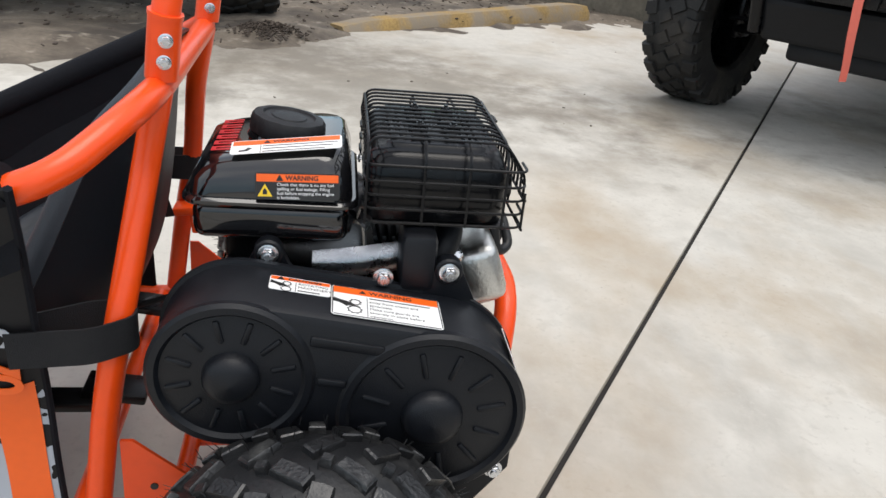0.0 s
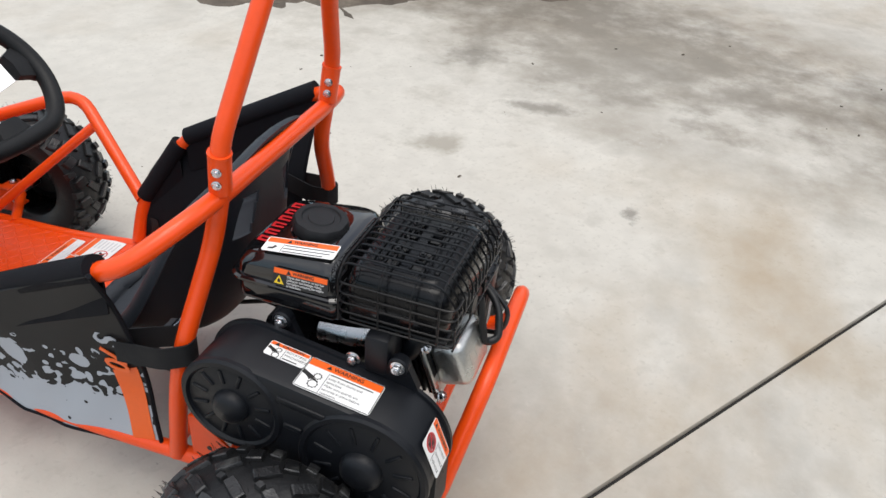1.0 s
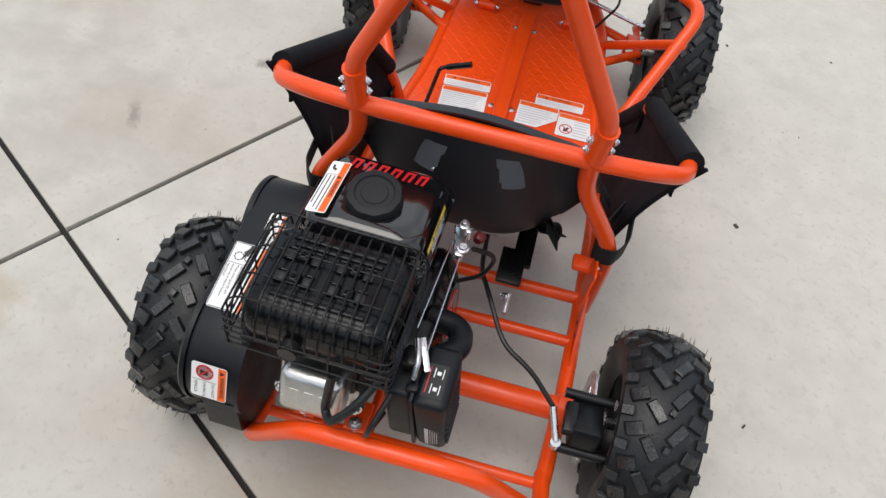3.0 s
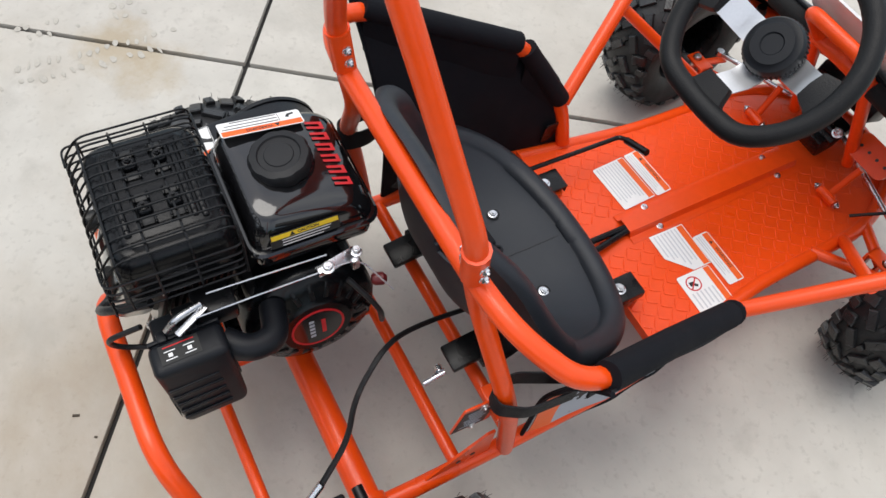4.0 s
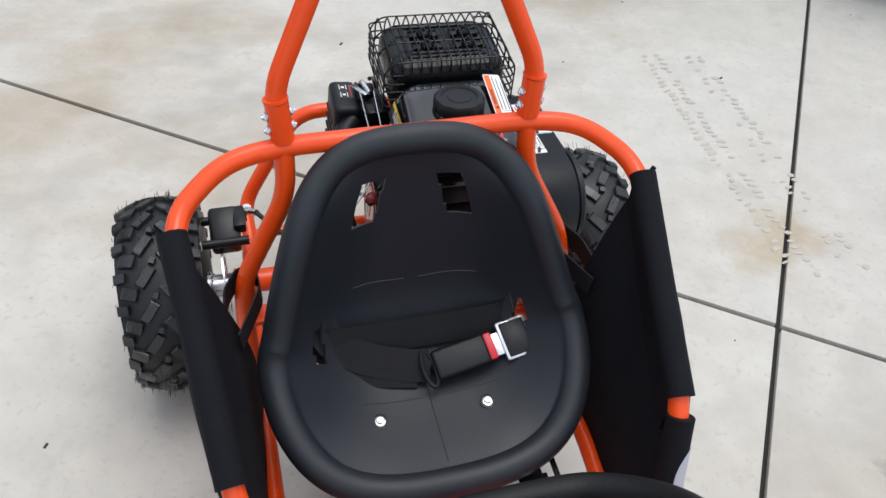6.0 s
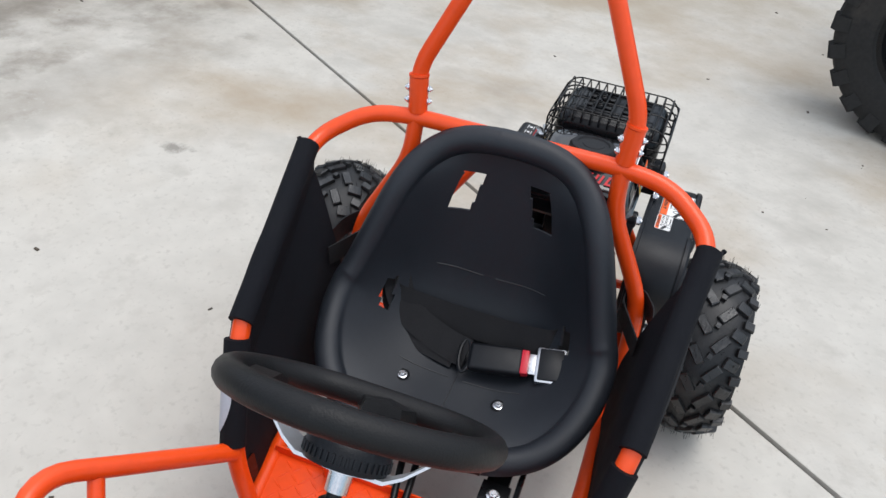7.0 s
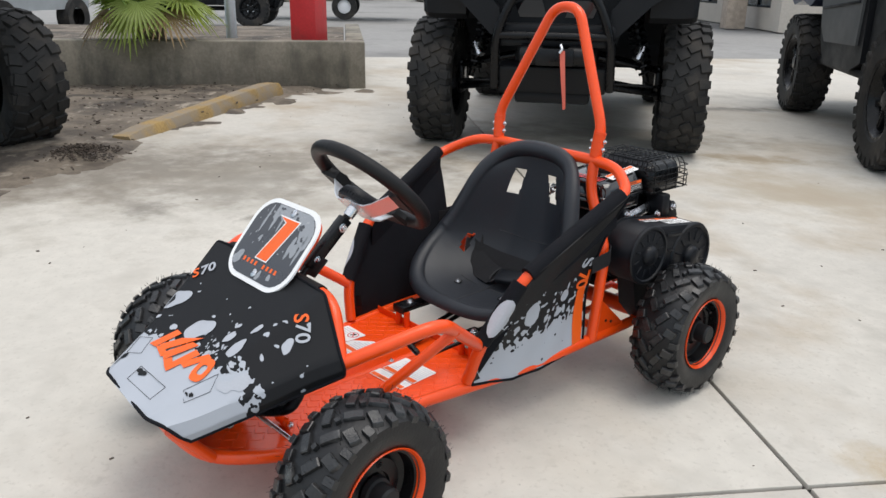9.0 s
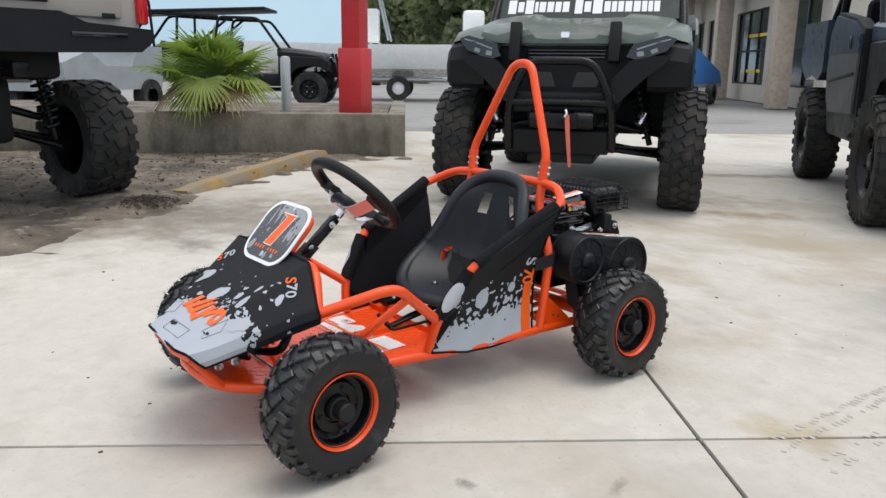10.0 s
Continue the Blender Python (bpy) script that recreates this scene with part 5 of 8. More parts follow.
wheel_rl = wheel_at(-0.372, 0.0, -1)
wheel_at(0.364, 0.0, 1, wheel_rl)
wheel_at(-0.366, 1.002, -1, wheel_rl, 4)
wheel_at(0.352, 0.985, 1, wheel_rl, 4)

# ---- front suspension and steering links ----
for sx in (-1, 1):
    bm = tube(bmesh.new(), [(sx * 0.18, 0.90, 0.15), (sx * 0.275, 0.965, 0.158)], 0.0105, 0)
    tube(bm, [(sx * 0.18, 1.04, 0.15), (sx * 0.275, 0.985, 0.158)], 0.0105, 0)
    box(bm, (0.05, 0.03, 0.006), pose(sx * 0.262, 0.975, 0.185), 0.002)
    box(bm, (0.05, 0.03, 0.006), pose(sx * 0.262, 0.975, 0.135), 0.002)
    box(bm, (0.006, 0.032, 0.056), pose(sx * 0.24, 0.975, 0.16), 0.002)
    arm = part("axle_arm", bm, ORANGE, kart, "orange front axle arm")
    bm = lathe(bmesh.new(), [(0.0125, 0.14), (0.0125, 0.182)], pose(sx * 0.272, 0.975, 0), 14)
    tube(bm, [(sx * 0.272, 0.975, 0.162), (sx * 0.34, 0.975, 0.1635)], 0.011, 0)
    bolt(bm, pose(sx * 0.272, 0.975, 0.186), 0.008, 0.008)
    part("spindle", bm, STEEL, arm)
    bm = bmesh.new()
    box(bm, (0.016, 0.075, 0.006), pose(sx * 0.262, 1.005, 0.174, 0, 0, sx * 12), 0.002)
    part("steering_arm", bm, ORANGE, arm)
    bm = tube(bmesh.new(), [(sx * 0.268, 1.035, 0.182), (sx * 0.02, 1.075, 0.225)], 0.0048, 0, 10)
    lathe(bm, [(0.008, -0.006), (0.009, 0), (0.008, 0.008)], pose(sx * 0.268, 1.035, 0.18), 12)
    part("tie_rod", bm, STEEL, kart, "plated tie rod")
bm = bmesh.new()
box(bm, (0.07, 0.05, 0.02), pose(0, 1.06, 0.23, 30), 0.004)
box(bm, (0.05, 0.05, 0.05), pose(0, 1.055, 0.20, 20), 0.006)
tube(bm, [(-0.03, 1.05, 0.235), (0.03, 1.05, 0.235)], 0.01, 0)
part("steering_box", bm, BLACK_METAL, kart)
bolts([pose(x, y, z, 40) for x, y, z in ((-0.03, 1.045, 0.245), (0.03, 1.045, 0.245), (-0.10, 1.205, 0.205), (0.1, 1.2, 0.21))], 0.007, 0.008, kart)
for p, q in (((-0.088, 1.150, 0.200), (-0.14, 1.17, 0.195)), ((-0.113, 1.118, 0.214), (-0.165, 1.13, 0.212)), ((-0.095, 1.200, 0.228), (-0.145, 1.225, 0.224))):
    part("link_pin", tube(bmesh.new(), [Vector(q).lerp(Vector(p), 1.5), p], 0.006, 0, 10), STEEL, kart)
    part("bolt", bolt(bmesh.new(), along(p, q), 0.0075, 0.009), STEEL, kart)
# corrugated cable sleeve hanging under the hood
path = rounded([(-0.222, 1.018, 0.345), (-0.220, 1.030, 0.290), (-0.194, 1.040, 0.246), (-0.165, 1.075, 0.244), (-0.155, 1.125, 0.266)], 0.03, 10)
fine = []
for a, b in zip(path, path[1:]):
    for k in range(3):
        fine.append(a.lerp(b, k / 3))
part("cable_sleeve", tube(bmesh.new(), fine, [0.0108 if i % 2 else 0.0088 for i in range(len(fine))], 0, 10), BLACK_COVER, kart, "black corrugated cable sleeve")
bm = bmesh.new()
box(bm, (0.11, 0.06, 0.040), pose(-0.03, 1.175, 0.228, -20), 0.006)
box(bm, (0.05, 0.04, 0.03), pose(-0.09, 1.14, 0.245, 0, 0, 20), 0.005)
part("front_box", bm, BLACK_METAL, kart)
# pedals
for sx in (-1, 1):
    bm = tube(bmesh.new(), [(sx * 0.105, 1.0, 0.16), (sx * 0.11, 1.035, 0.235)], 0.0065, 0)
    tube(bm, [(sx * 0.085, 1.0, 0.168), (sx * 0.125, 1.0, 0.168)], 0.009, 0)
    box(bm, (0.03, 0.004, 0.03), pose(sx * 0.105, 1.0, 0.165), 0.001)
    pm2 = frame_of((sx * 0.108, 1.045, 0.265), (1, 0, 0), (0, 0.55, 0.83))
    prism(bm, rounded_rect(0.085, 0.05, 0.014), 0.005, pm2)
    for k in range(4):
        lathe(bm, [(0.003, -0.0005), (0.003, 0.0056)], pm2 @ pose(-0.028 + 0.019 * k, 0, 0), 8, 1)
    pedal = part("pedal", bm, [ORANGE, BLACK_INK], kart, "orange plate foot pedal with round holes")
    bolts([along((sx * x, 1.0, 0.168), (sx * (x + (1 if x > 0.1 else -1)), 1.0, 0.168)) for x in (0.082, 0.128)], 0.005, 0.006, pedal)
part("brake_spring", tube(bmesh.new(), [(0.16, 1.0, 0.175), (0.205, 1.06, 0.21), (0.19, 1.12, 0.24)], 0.003, 0.02, 6), BLACK_METAL, kart)

# ---- engine, in world places ----
bm = bmesh.new()
box(bm, (0.15, 0.15, 0.11), pose(-0.075, 0.02, 0.335), 0.012)
box(bm, (0.17, 0.20, 0.015), pose(-0.075, 0.01, 0.25), 0.004)
box(bm, (0.09, 0.10, 0.08), pose(-0.085, -0.11, 0.385, -18), 0.01)
box(bm, (0.07, 0.05, 0.06), pose(-0.075, 0.07, 0.41), 0.01)
engine = placed(part("engine", bm, BLACK_METAL, kart, "small black single-cylinder petrol engine"))


def e_part(name, b, material, label="", sharp=38):
    return part(name, b, material, engine, label, sharp)


pieces("cooling_fin", box(bmesh.new(), (0.115, 0.005, 0.10), None, 0.001), [pose(-0.085, -0.075 - 0.0095 * k, 0.385, -18) for k in range(9)], BLACK_METAL, engine)
# silver head, shroud and cover
bm = bmesh.new()
hm = pose(-0.091, -0.177, 0.383, 70)
box(bm, (0.086, 0.070, 0.052), hm, 0.014, seg=3)
box(bm, (0.112, 0.088, 0.008), hm @ pose(0, 0, -0.026), 0.003)
head = e_part("rocker_cover", bm, ALU, "bare aluminium rocker cover")
bolts([hm @ pose(x, y, -0.022) for x, y in ((-0.052, 0.04), (0.052, 0.04), (0.052, -0.04), (-0.052, -0.04))], 0.0065, 0.008, engine)
pieces("raised_mark", plate(bmesh.new(), 0, 0, 0.012, 0.018, Matrix(), 0, 0.0008), [hm @ pose(-0.02 + 0.02 * k, 0, 0.0257) for k in range(3)], ALU, engine)
bm = bmesh.new()
rows = []
for k in range(13):
    f = k / 12
    y = 0.002 - 0.088 * f
    top = 0.4195 + 0.015 * f
    rows.append([Vector((-0.150 - 0.014 * math.sin(math.pi * (0.12 + 0.80 * j / 8)) - 0.003 * math.sin(math.pi * f), y, top - 0.034 * j / 8)) for j in range(9)])
faces(bm, rows, False)
bmesh.ops.solidify(bm, geom=bm.faces, thickness=0.0014)
e_part("heat_shield", bm, STEEL, "bright zinc-plated exhaust elbow", 60)
bm = tube(bmesh.new(), [(-0.085, -0.13, 0.46), (-0.13, -0.14, 0.44), (-0.15, -0.12, 0.40), (-0.10, -0.10, 0.38)], 0.016, 0.03)
box(bm, (0.055, 0.035, 0.06), pose(-0.175, -0.10, 0.43), 0.008)
e_part("exhaust_bracket", bm, BLACK_COVER)

# tank
bm = bmesh.new()
box(bm, (0.166, 0.148, 0.040), pose(-0.0855, 0.042, 0.452), 0.012, seg=3)
tank_low = e_part("fuel_tank", bm, BLACK_GLOSS, "glossy black steel fuel tank", 60)


def ring_at(w, l, r, z, dy=0.0, tilt=0.0):
    return [Vector((-0.0855 + x, 0.042 + dy + y, z - tilt * y)) for x, y in rounded_rect(w, l, r, 6)]


bm = bmesh.new()
faces(bm, [ring_at(0.180, 0.162, 0.02, 0.470), ring_at(0.184, 0.166, 0.021, 0.4725), ring_at(0.184, 0.166, 0.021, 0.4755), ring_at(0.178, 0.160, 0.02, 0.478)])
e_part("tank_seam", bm, BLACK_GLOSS, "", 30)
bm = bmesh.new()
faces(bm, [ring_at(0.172, 0.154, 0.02, 0.477), ring_at(0.168, 0.150, 0.022, 0.496, 0, 0.05), ring_at(0.152, 0.137, 0.026, 0.5125, 0, 0.11), ring_at(0.140, 0.127, 0.03, 0.5165, 0, 0.13), ring_at(0.10, 0.09, 0.03, 0.518, 0, 0.13)])
e_part("tank_top", bm, BLACK_GLOSS, "", 60)
capm = pose(-0.0865, 0.033, 0.5165, 7, 0, 0)
bm = bmesh.new()
ringsc = []
for r, h in ((0.032, 0.0), (0.0365, 0.002), (0.0375, 0.005), (0.0375, 0.015), (0.0345, 0.0195), (0.0265, 0.021), (0.0250, 0.0188), (0.0180, 0.0188), (0.0170, 0.0200), (0.004, 0.0204)):
    row = []
    for k in range(96):
        a = k * math.tau / 96
        q = 1 + (0.04 * abs(math.cos(a * 5)) - 0.02 if 0.0335 <= r else 0)
        row.append(capm @ Vector((r * q * math.cos(a), r * q * math.sin(a), h)))
    ringsc.append(row)
faces(bm, ringsc)
e_part("fuel_cap", bm, CAP_BLACK, "ribbed black plastic fuel cap")
bm = lathe(bmesh.new(), [(0.039, -0.004), (0.037, 0.001), (0.031, 0.002)], capm, 40)
e_part("filler_neck", bm, BLACK_GLOSS)

# muffler and its wire cage
def muffler_ring(w, l, r, z):
    return [Vector((-0.0925 + x, -0.114 + y, z + 0.004)) for x, y in rounded_rect(w, l, r, 6)]


bm = bmesh.new()
faces(bm, [muffler_ring(0.168, 0.124, 0.014, 0.460), muffler_ring(0.178, 0.134, 0.018, 0.464), muffler_ring(0.182, 0.138, 0.020, 0.490), muffler_ring(0.180, 0.136, 0.022, 0.512), muffler_ring(0.172, 0.128, 0.024, 0.524), muffler_ring(0.158, 0.114, 0.022, 0.5305), muffler_ring(0.150, 0.106, 0.018, 0.5300), muffler_ring(0.144, 0.100, 0.016, 0.5335), muffler_ring(0.136, 0.092, 0.014, 0.5345), muffler_ring(0.020, 0.016, 0.004, 0.5345)])
muffler = e_part("muffler", bm, SATIN_BLACK, "black boxed muffler under a wire cage", 75)
for y, l in ((-0.0710, 0.122), (-0.0810, 0.112), (-0.1550, 0.116)):
    part("ridge", box(bmesh.new(), (l, 0.0075, 0.006), pose(-0.0925, y, 0.5385), 0.0028, seg=3), SATIN_BLACK, muffler)
spots = [pose(x, y, 0.5405) for x in (-0.1305, -0.0655) for y in (-0.097, -0.130)]
pieces("boss", box(bmesh.new(), (0.020, 0.019, 0.010), None, 0.003, seg=2, taper=0.72), spots, SATIN_BLACK, muffler)
bolts([m @ pose(0, 0, 0.005) for m in spots], 0.0042, 0.005, muffler, BLACK_METAL)
pieces("vent_slot", box(bmesh.new(), (0.011, 0.013, 0.002), None, 0.0008), [m @ pose(sx * 0.0165, 0, -0.0008) for m in spots for sx in (-1, 1)], BLACK_INK, muffler)
pieces("slot_lip", box(bmesh.new(), (0.013, 0.003, 0.004), None, 0.0012), [m @ pose(sx * 0.0165, sy * 0.008, 0.0004) for m in spots for sx in (-1, 1) for sy in (-1, 1)], SATIN_BLACK, muffler)
bm = bmesh.new()
box(bm, (0.18, 0.130, 0.004), pose(-0.0925, -0.119, 0.464), 0.002)
lathe(bm, [(0.012, 0), (0.012, 0.02)], along((-0.115, -0.178, 0.484), (-0.115, -0.3, 0.484)), 16, 1)
e_part("muffler_base", bm, [BLACK_METAL, BLACK_INK])
WR = 0.0014
x0, x1, y0, y1, z1 = -0.195, 0.010, -0.196, -0.044, 0.549
wires = []
for k in range(13):
    x = x0 + 0.012 + (x1 - x0 - 0.024) * k / 12
    wires.append([(x, y1, z1 - 0.022), (x, y1 - 0.004, z1), (x, y0 + 0.022, z1), (x, y0, z1 - 0.03), (x, y0, z1 - 0.05)])
for z in (0.470, 0.4835, 0.497, 0.5105, 0.526):
    wires.append([(x0 + 0.03, y1, z), (x0, y1, z), (x0, y0, z), (x0 + 0.03, y0, z)])
    wires.append([(x1 - 0.03, y1, z), (x1, y1, z), (x1, y0, z), (x1 - 0.03, y0, z)])
wires.append([(x0, y0, 0.468), (x1, y0, 0.468)])
wires.append([(x0, y0, 0.498), (x1, y0, 0.498)])
for y in (y1 - 0.002, y1 - 0.055, y0 + 0.055, y0 + 0.02):
    wires.append([(x0, y, 0.468), (x0, y, z1 - 0.018), (x0 + 0.018, y, z1 - 0.002), (x1 - 0.018, y, z1 - 0.002), (x1, y, z1 - 0.018), (x1, y, 0.468)])
for x in (x0 + 0.004, x0 + 0.07, x0 + 0.13, x1 - 0.004):
    wires.append([(x, y0, 0.468), (x, y0, z1 - 0.045)])
cage = None
for w in wires:
    o = part("wire", tube(bmesh.new(), w, WR, 0.012, 6, steps=4), BLACK_METAL, cage or engine)
    if cage is None:
        cage = o
        o.name = o.data.name = "wire_cage"
        tagged(o, "black welded wire muffler guard")

# belt cover
cf, cr = Vector((0, 0.067, 0.3495)), Vector((0, -0.116, 0.309))


def hull(rf, rr, n=28):
    """The outline round two circles, as y, z."""
    d = cr - cf
    base = math.atan2(d.z, d.y)
    off = math.acos((rf - rr) / d.length)
    out = []
    for k in range(n + 1):
        a = base + off + (math.tau - 2 * off) * k / n
        out.append((cf.y + rf * math.cos(a), cf.z + rf * math.sin(a)))
    for k in range(n + 1):
        a = base - off + 2 * off * k / n
        out.append((cr.y + rr * math.cos(a), cr.z + rr * math.sin(a)))
    return out


def cover_ring(g, x):
    return [Vector((x, y, z)) for y, z in hull(0.073 + g, 0.0875 + g)]


bm = bmesh.new()
faces(bm, [cover_ring(0.004, -0.192), cover_ring(0.004, -0.198), cover_ring(0.0, -0.199), cover_ring(0.0, -0.266), cover_ring(-0.003, -0.273), cover_ring(-0.009, -0.276)])
cover = placed(part("belt_cover", bm, BLACK_COVER, kart, "matt black plastic drive cover with two ribbed discs", 30))
for c, r, hub in ((cf, 0.073, 0.0275), (cr, 0.0885, 0.0315)):
    bm = bmesh.new()
    m = along((-0.270, c.y, c.z), (-1, c.y, c.z))
    lathe(bm, [(r + 0.0012, 0.0), (r + 0.0012, 0.006), (r - 0.002, 0.0095), (r - 0.008, 0.010), (r - 0.011, 0.0065), (r - 0.013, 0.004), (hub, 0.004), (hub - 0.002, 0.0055), (hub - 0.003, 0.012), (hub - 0.006, 0.0175), (hub - 0.0135, 0.0215), (0.0, 0.0235)], m, 56, caps=False)
    part("disc", bm, BLACK_COVER, cover)
    pieces("disc_rib", box(bmesh.new(), (0.0056, r * 0.31, 0.0064), None, 0.002, seg=2), [m @ pose(0, 0, 0, 0, 0, k * 30 + 12) @ pose(0, r * 0.64, 0.0052) for k in range(12)], BLACK_COVER, cover)
bm = bmesh.new()
box(bm, (0.005, 0.066, 0.010), pose(-0.2765, -0.034, 0.384, 8), 0.002)
box(bm, (0.005, 0.026, 0.008), pose(-0.2765, -0.021, 0.345, 8), 0.002)
part("rib", bm, BLACK_COVER, cover)
for y, z, x in ((0.043, 0.427, -0.170), (-0.130, 0.423, -0.188)):
    bm = bmesh.new()
    lathe(bm, [(0.014, 0), (0.014, 0.012), (0.012, 0.014)], along((x, y, z), (-1, y, z)), 18)
    prism(bm, [(0.028, -0.03), (0.013, 0.002), (-0.013, 0.002), (-0.028, -0.03)], 0.011, frame_of((x, y, z), (0, 1, 0), (0, 0, 1)) @ pose(0, 0, -0.0115))
    part("lug_ear", bm, BLACK_COVER, cover)
bolts([along((x, y, z), (-1, y, z)) for y, z, x in ((0.043, 0.427, -0.183), (-0.130, 0.423, -0.201), (-0.067, 0.413, -0.196), (-0.19, 0.222, -0.246))], 0.0068, 0.008, cover)
bm = bmesh.new()
prism(bm, [(0.09, 0.33), (0.06, 0.20), (-0.01, 0.13), (-0.15, 0.15), (-0.205, 0.225), (-0.205, 0.3)], 0.05, frame_of((-0.195, 0, 0), (0, 1, 0), (0, 0, 1)) @ pose(0, 0, -0.052))
part("lower_guard", bm, BLACK_COVER, cover)


# ---- stickers ----
def sticker(name, m, w, h, parent, title, lines, side=0.0, picto="", title_size=0.0075, body_size=0.0042, field=0, head=1, ink=2, label="", bend=0.0, title_h=None):
    """A printed label: field, coloured header with its word, lines of small print, and a picture field."""
    b = bmesh.new()
    th = title_h or h * 0.22
    plate(b, 0, 0, w, h, m, 0, 0.0006, min(0.004, h * 0.12), mi=field)
    if title:
        plate(b, 0, h / 2 - th / 2 - 0.0012, w * 0.965, th, m, 0.0006, 0.0002, mi=head)
        letters(b, title, title_size, m @ pose(0.004, h / 2 - th / 2 - 0.0012, 0.00085), ink, 0.00008, bold=0.0002)
        prism(b, [(-0.0035, -0.0028), (0.0035, -0.0028), (0, 0.0034)], 0.0002, m @ pose(0.004 - len(title) * title_size * 0.38 - 0.004, h / 2 - th / 2 - 0.0012, 0.0008), ink)
    rest = h - (th if title else 0)
    top = h / 2 - (th if title else 0) - 0.0015
    step = rest * 0.92 / max(1, len(lines))
    for k, line in enumerate(lines):
        y = top - step * (k + 0.55)
        if isinstance(line, str):
            letters(b, line, body_size, m @ pose(-w / 2 + side + 0.002, y, 0.0007), ink if field != ink else 3, 0.00006, "LEFT")
        else:
            plate(b, -w / 2 + side + 0.002 + line / 2, y, line, step * 0.26, m, 0.0006, 0.00015, mi=ink if field != ink else 3)
    if field == 0 and w > 0.09 and h > 0.04:
        for s in (-1, 1):
            plate(b, s * (w / 2 - 0.0012), 0, 0.0009, h - 0.005, m, 0.0006, 0.0003, mi=ink)
            plate(b, 0, s * (h / 2 - 0.0012), w - 0.005, 0.0009, m, 0.0006, 0.0003, mi=ink)
    if side:
        cx, cy = -w / 2 + side / 2, top - rest * 0.48
        if picto == "gear":
            q = side / 0.024
            for gx, gy, r in ((0.0035 * q, -0.0055 * q, 0.0046 * q), (0.004 * q, 0.0045 * q, 0.0036 * q)):
                for k in range(9):
                    plate(b, 0, r, 0.0012 * q, 0.0013 * q, m @ pose(cx + gx, cy + gy, 0.0006, 0, 0, 40 * k), 0, 0.0002, mi=ink)
                lathe(b, [(r, 0.0006), (r, 0.0008), (r - 0.0007 * q, 0.0008), (r - 0.0007 * q, 0.0006)], m @ pose(cx + gx, cy + gy, 0), 18, ink, caps=False)
            prism(b, [(q * x, q * y) for x, y in ((-0.0105, 0.0075), (-0.006, 0.0055), (0.0005, 0.0035), (0.002, 0.001), (0.007, -0.0012), (0.0065, -0.002), (0.0, -0.0008), (-0.002, -0.0025), (-0.004, -0.0005), (-0.007, 0.0015), (-0.0115, 0.0025))], 0.0002, m @ pose(cx, cy, 0.0007), ink)
        elif picto == "ban":
            lathe(b, [(0.0125, 0.0006), (0.0125, 0.0009), (0.0105, 0.0009), (0.0105, 0.0006)], m @ pose(cx, cy, 0), 32, 4)
            plate(b, 0, 0, 0.022, 0.002, m @ pose(cx, cy, 0.0007, 0, 0, -45), 0, 0.0003, mi=4)
            plate(b, 0.001, -0.001, 0.008, 0.011, m @ pose(cx, cy, 0.0006), 0, 0.0002, mi=ink)
        elif picto == "fire":
            prism(b, [(-0.0068, -0.005), (0.0068, -0.005), (0, 0.0068)], 0.0003, m @ pose(cx, cy, 0.0006), 5)
            prism(b, [(-0.002, -0.003), (0.002, -0.003), (0.0022, 0.0), (0.0, 0.003), (-0.0018, 0.0005)], 0.0003, m @ pose(cx, cy, 0.0009), 2)
        else:
            prism(b, [(-0.006, -0.004), (0.002, -0.003), (0.006, 0.002), (0.002, 0.004), (0.0, 0.0), (-0.006, -0.001)], 0.0002, m @ pose(cx, cy, 0.0006), ink)
        plate(b, -w / 2 + side, cy, 0.0006, rest * 0.86, m, 0.0006, 0.0002, mi=ink)
    part(name, b, [WHITE_LABEL, ORANGE_PRINT, BLACK_INK, WHITE_INK, RED_INK, YELLOW_INK], parent, label)


def on_cover(f, x):
    """A place on the cover's flat top: f from the front circle to the rear one."""
    h = hull(0.073 + 0.0006, 0.0875 + 0.0006)
    a, b = Vector((0, *h[0])), Vector((0, *h[-1]))
    if a.z < cf.z:
        a, b = Vector((0, *h[28])), Vector((0, *h[29]))
    p = a.lerp(b, f)
    return Vector((x, p.y, p.z)), (b - a).normalized()


p, run = on_cover(0.43, -0.2335)
lm = frame_of(p, run, (1, 0, 0))
if (lm.to_3x3() @ Vector((0, 0, 1))).z < 0:
    lm = frame_of(p, run, (1, 0, 0)) @ Matrix.Rotation(math.pi, 4, "X")
mb, _ = on_cover(0.68, -0.241)
m1 = lm.copy()
m1.translation = mb
sticker("warning_label", m1, 0.103, 0.054, cover, "WARNING", [0.058, "away from chains and", "sprockets.", "Make sure guards are", "securely in place before", "operation."], 0.033, "gear", 0.0085, 0.0053, label="white rectangular warning sticker with orange header")
mb, _ = on_cover(0.25, -0.2265)
m2 = lm.copy()
m2.translation = mb
sticker("caution_label", m2, 0.056, 0.026, cover, "CAUTION", ["ROTATING", "MACHINERY", 0.02], 0.024, "gear", 0.0068, 0.0055, label="small white caution sticker with orange header")
# sticker on the curved rear of the cover
nrm = Vector((0, -0.88, 0.35)).normalized()
pos = Vector((-0.2335, cr.y, cr.z)) + nrm * 0.0879
m3 = frame_of(pos, (0, -nrm.z, nrm.y), (1, 0, 0))
if (m3.to_3x3() @ Vector((0, 0, 1))).dot(nrm) < 0:
    m3 = frame_of(pos, (0, nrm.z, -nrm.y), (1, 0, 0))
sticker("no_riding_label", m3, 0.058, 0.05, cover, "WARNING", ["DO NOT", "ON BACK OF", "VEHICLE"], 0.029, "ban", 0.0075, 0.0058, label="white sticker with a red prohibition ring")
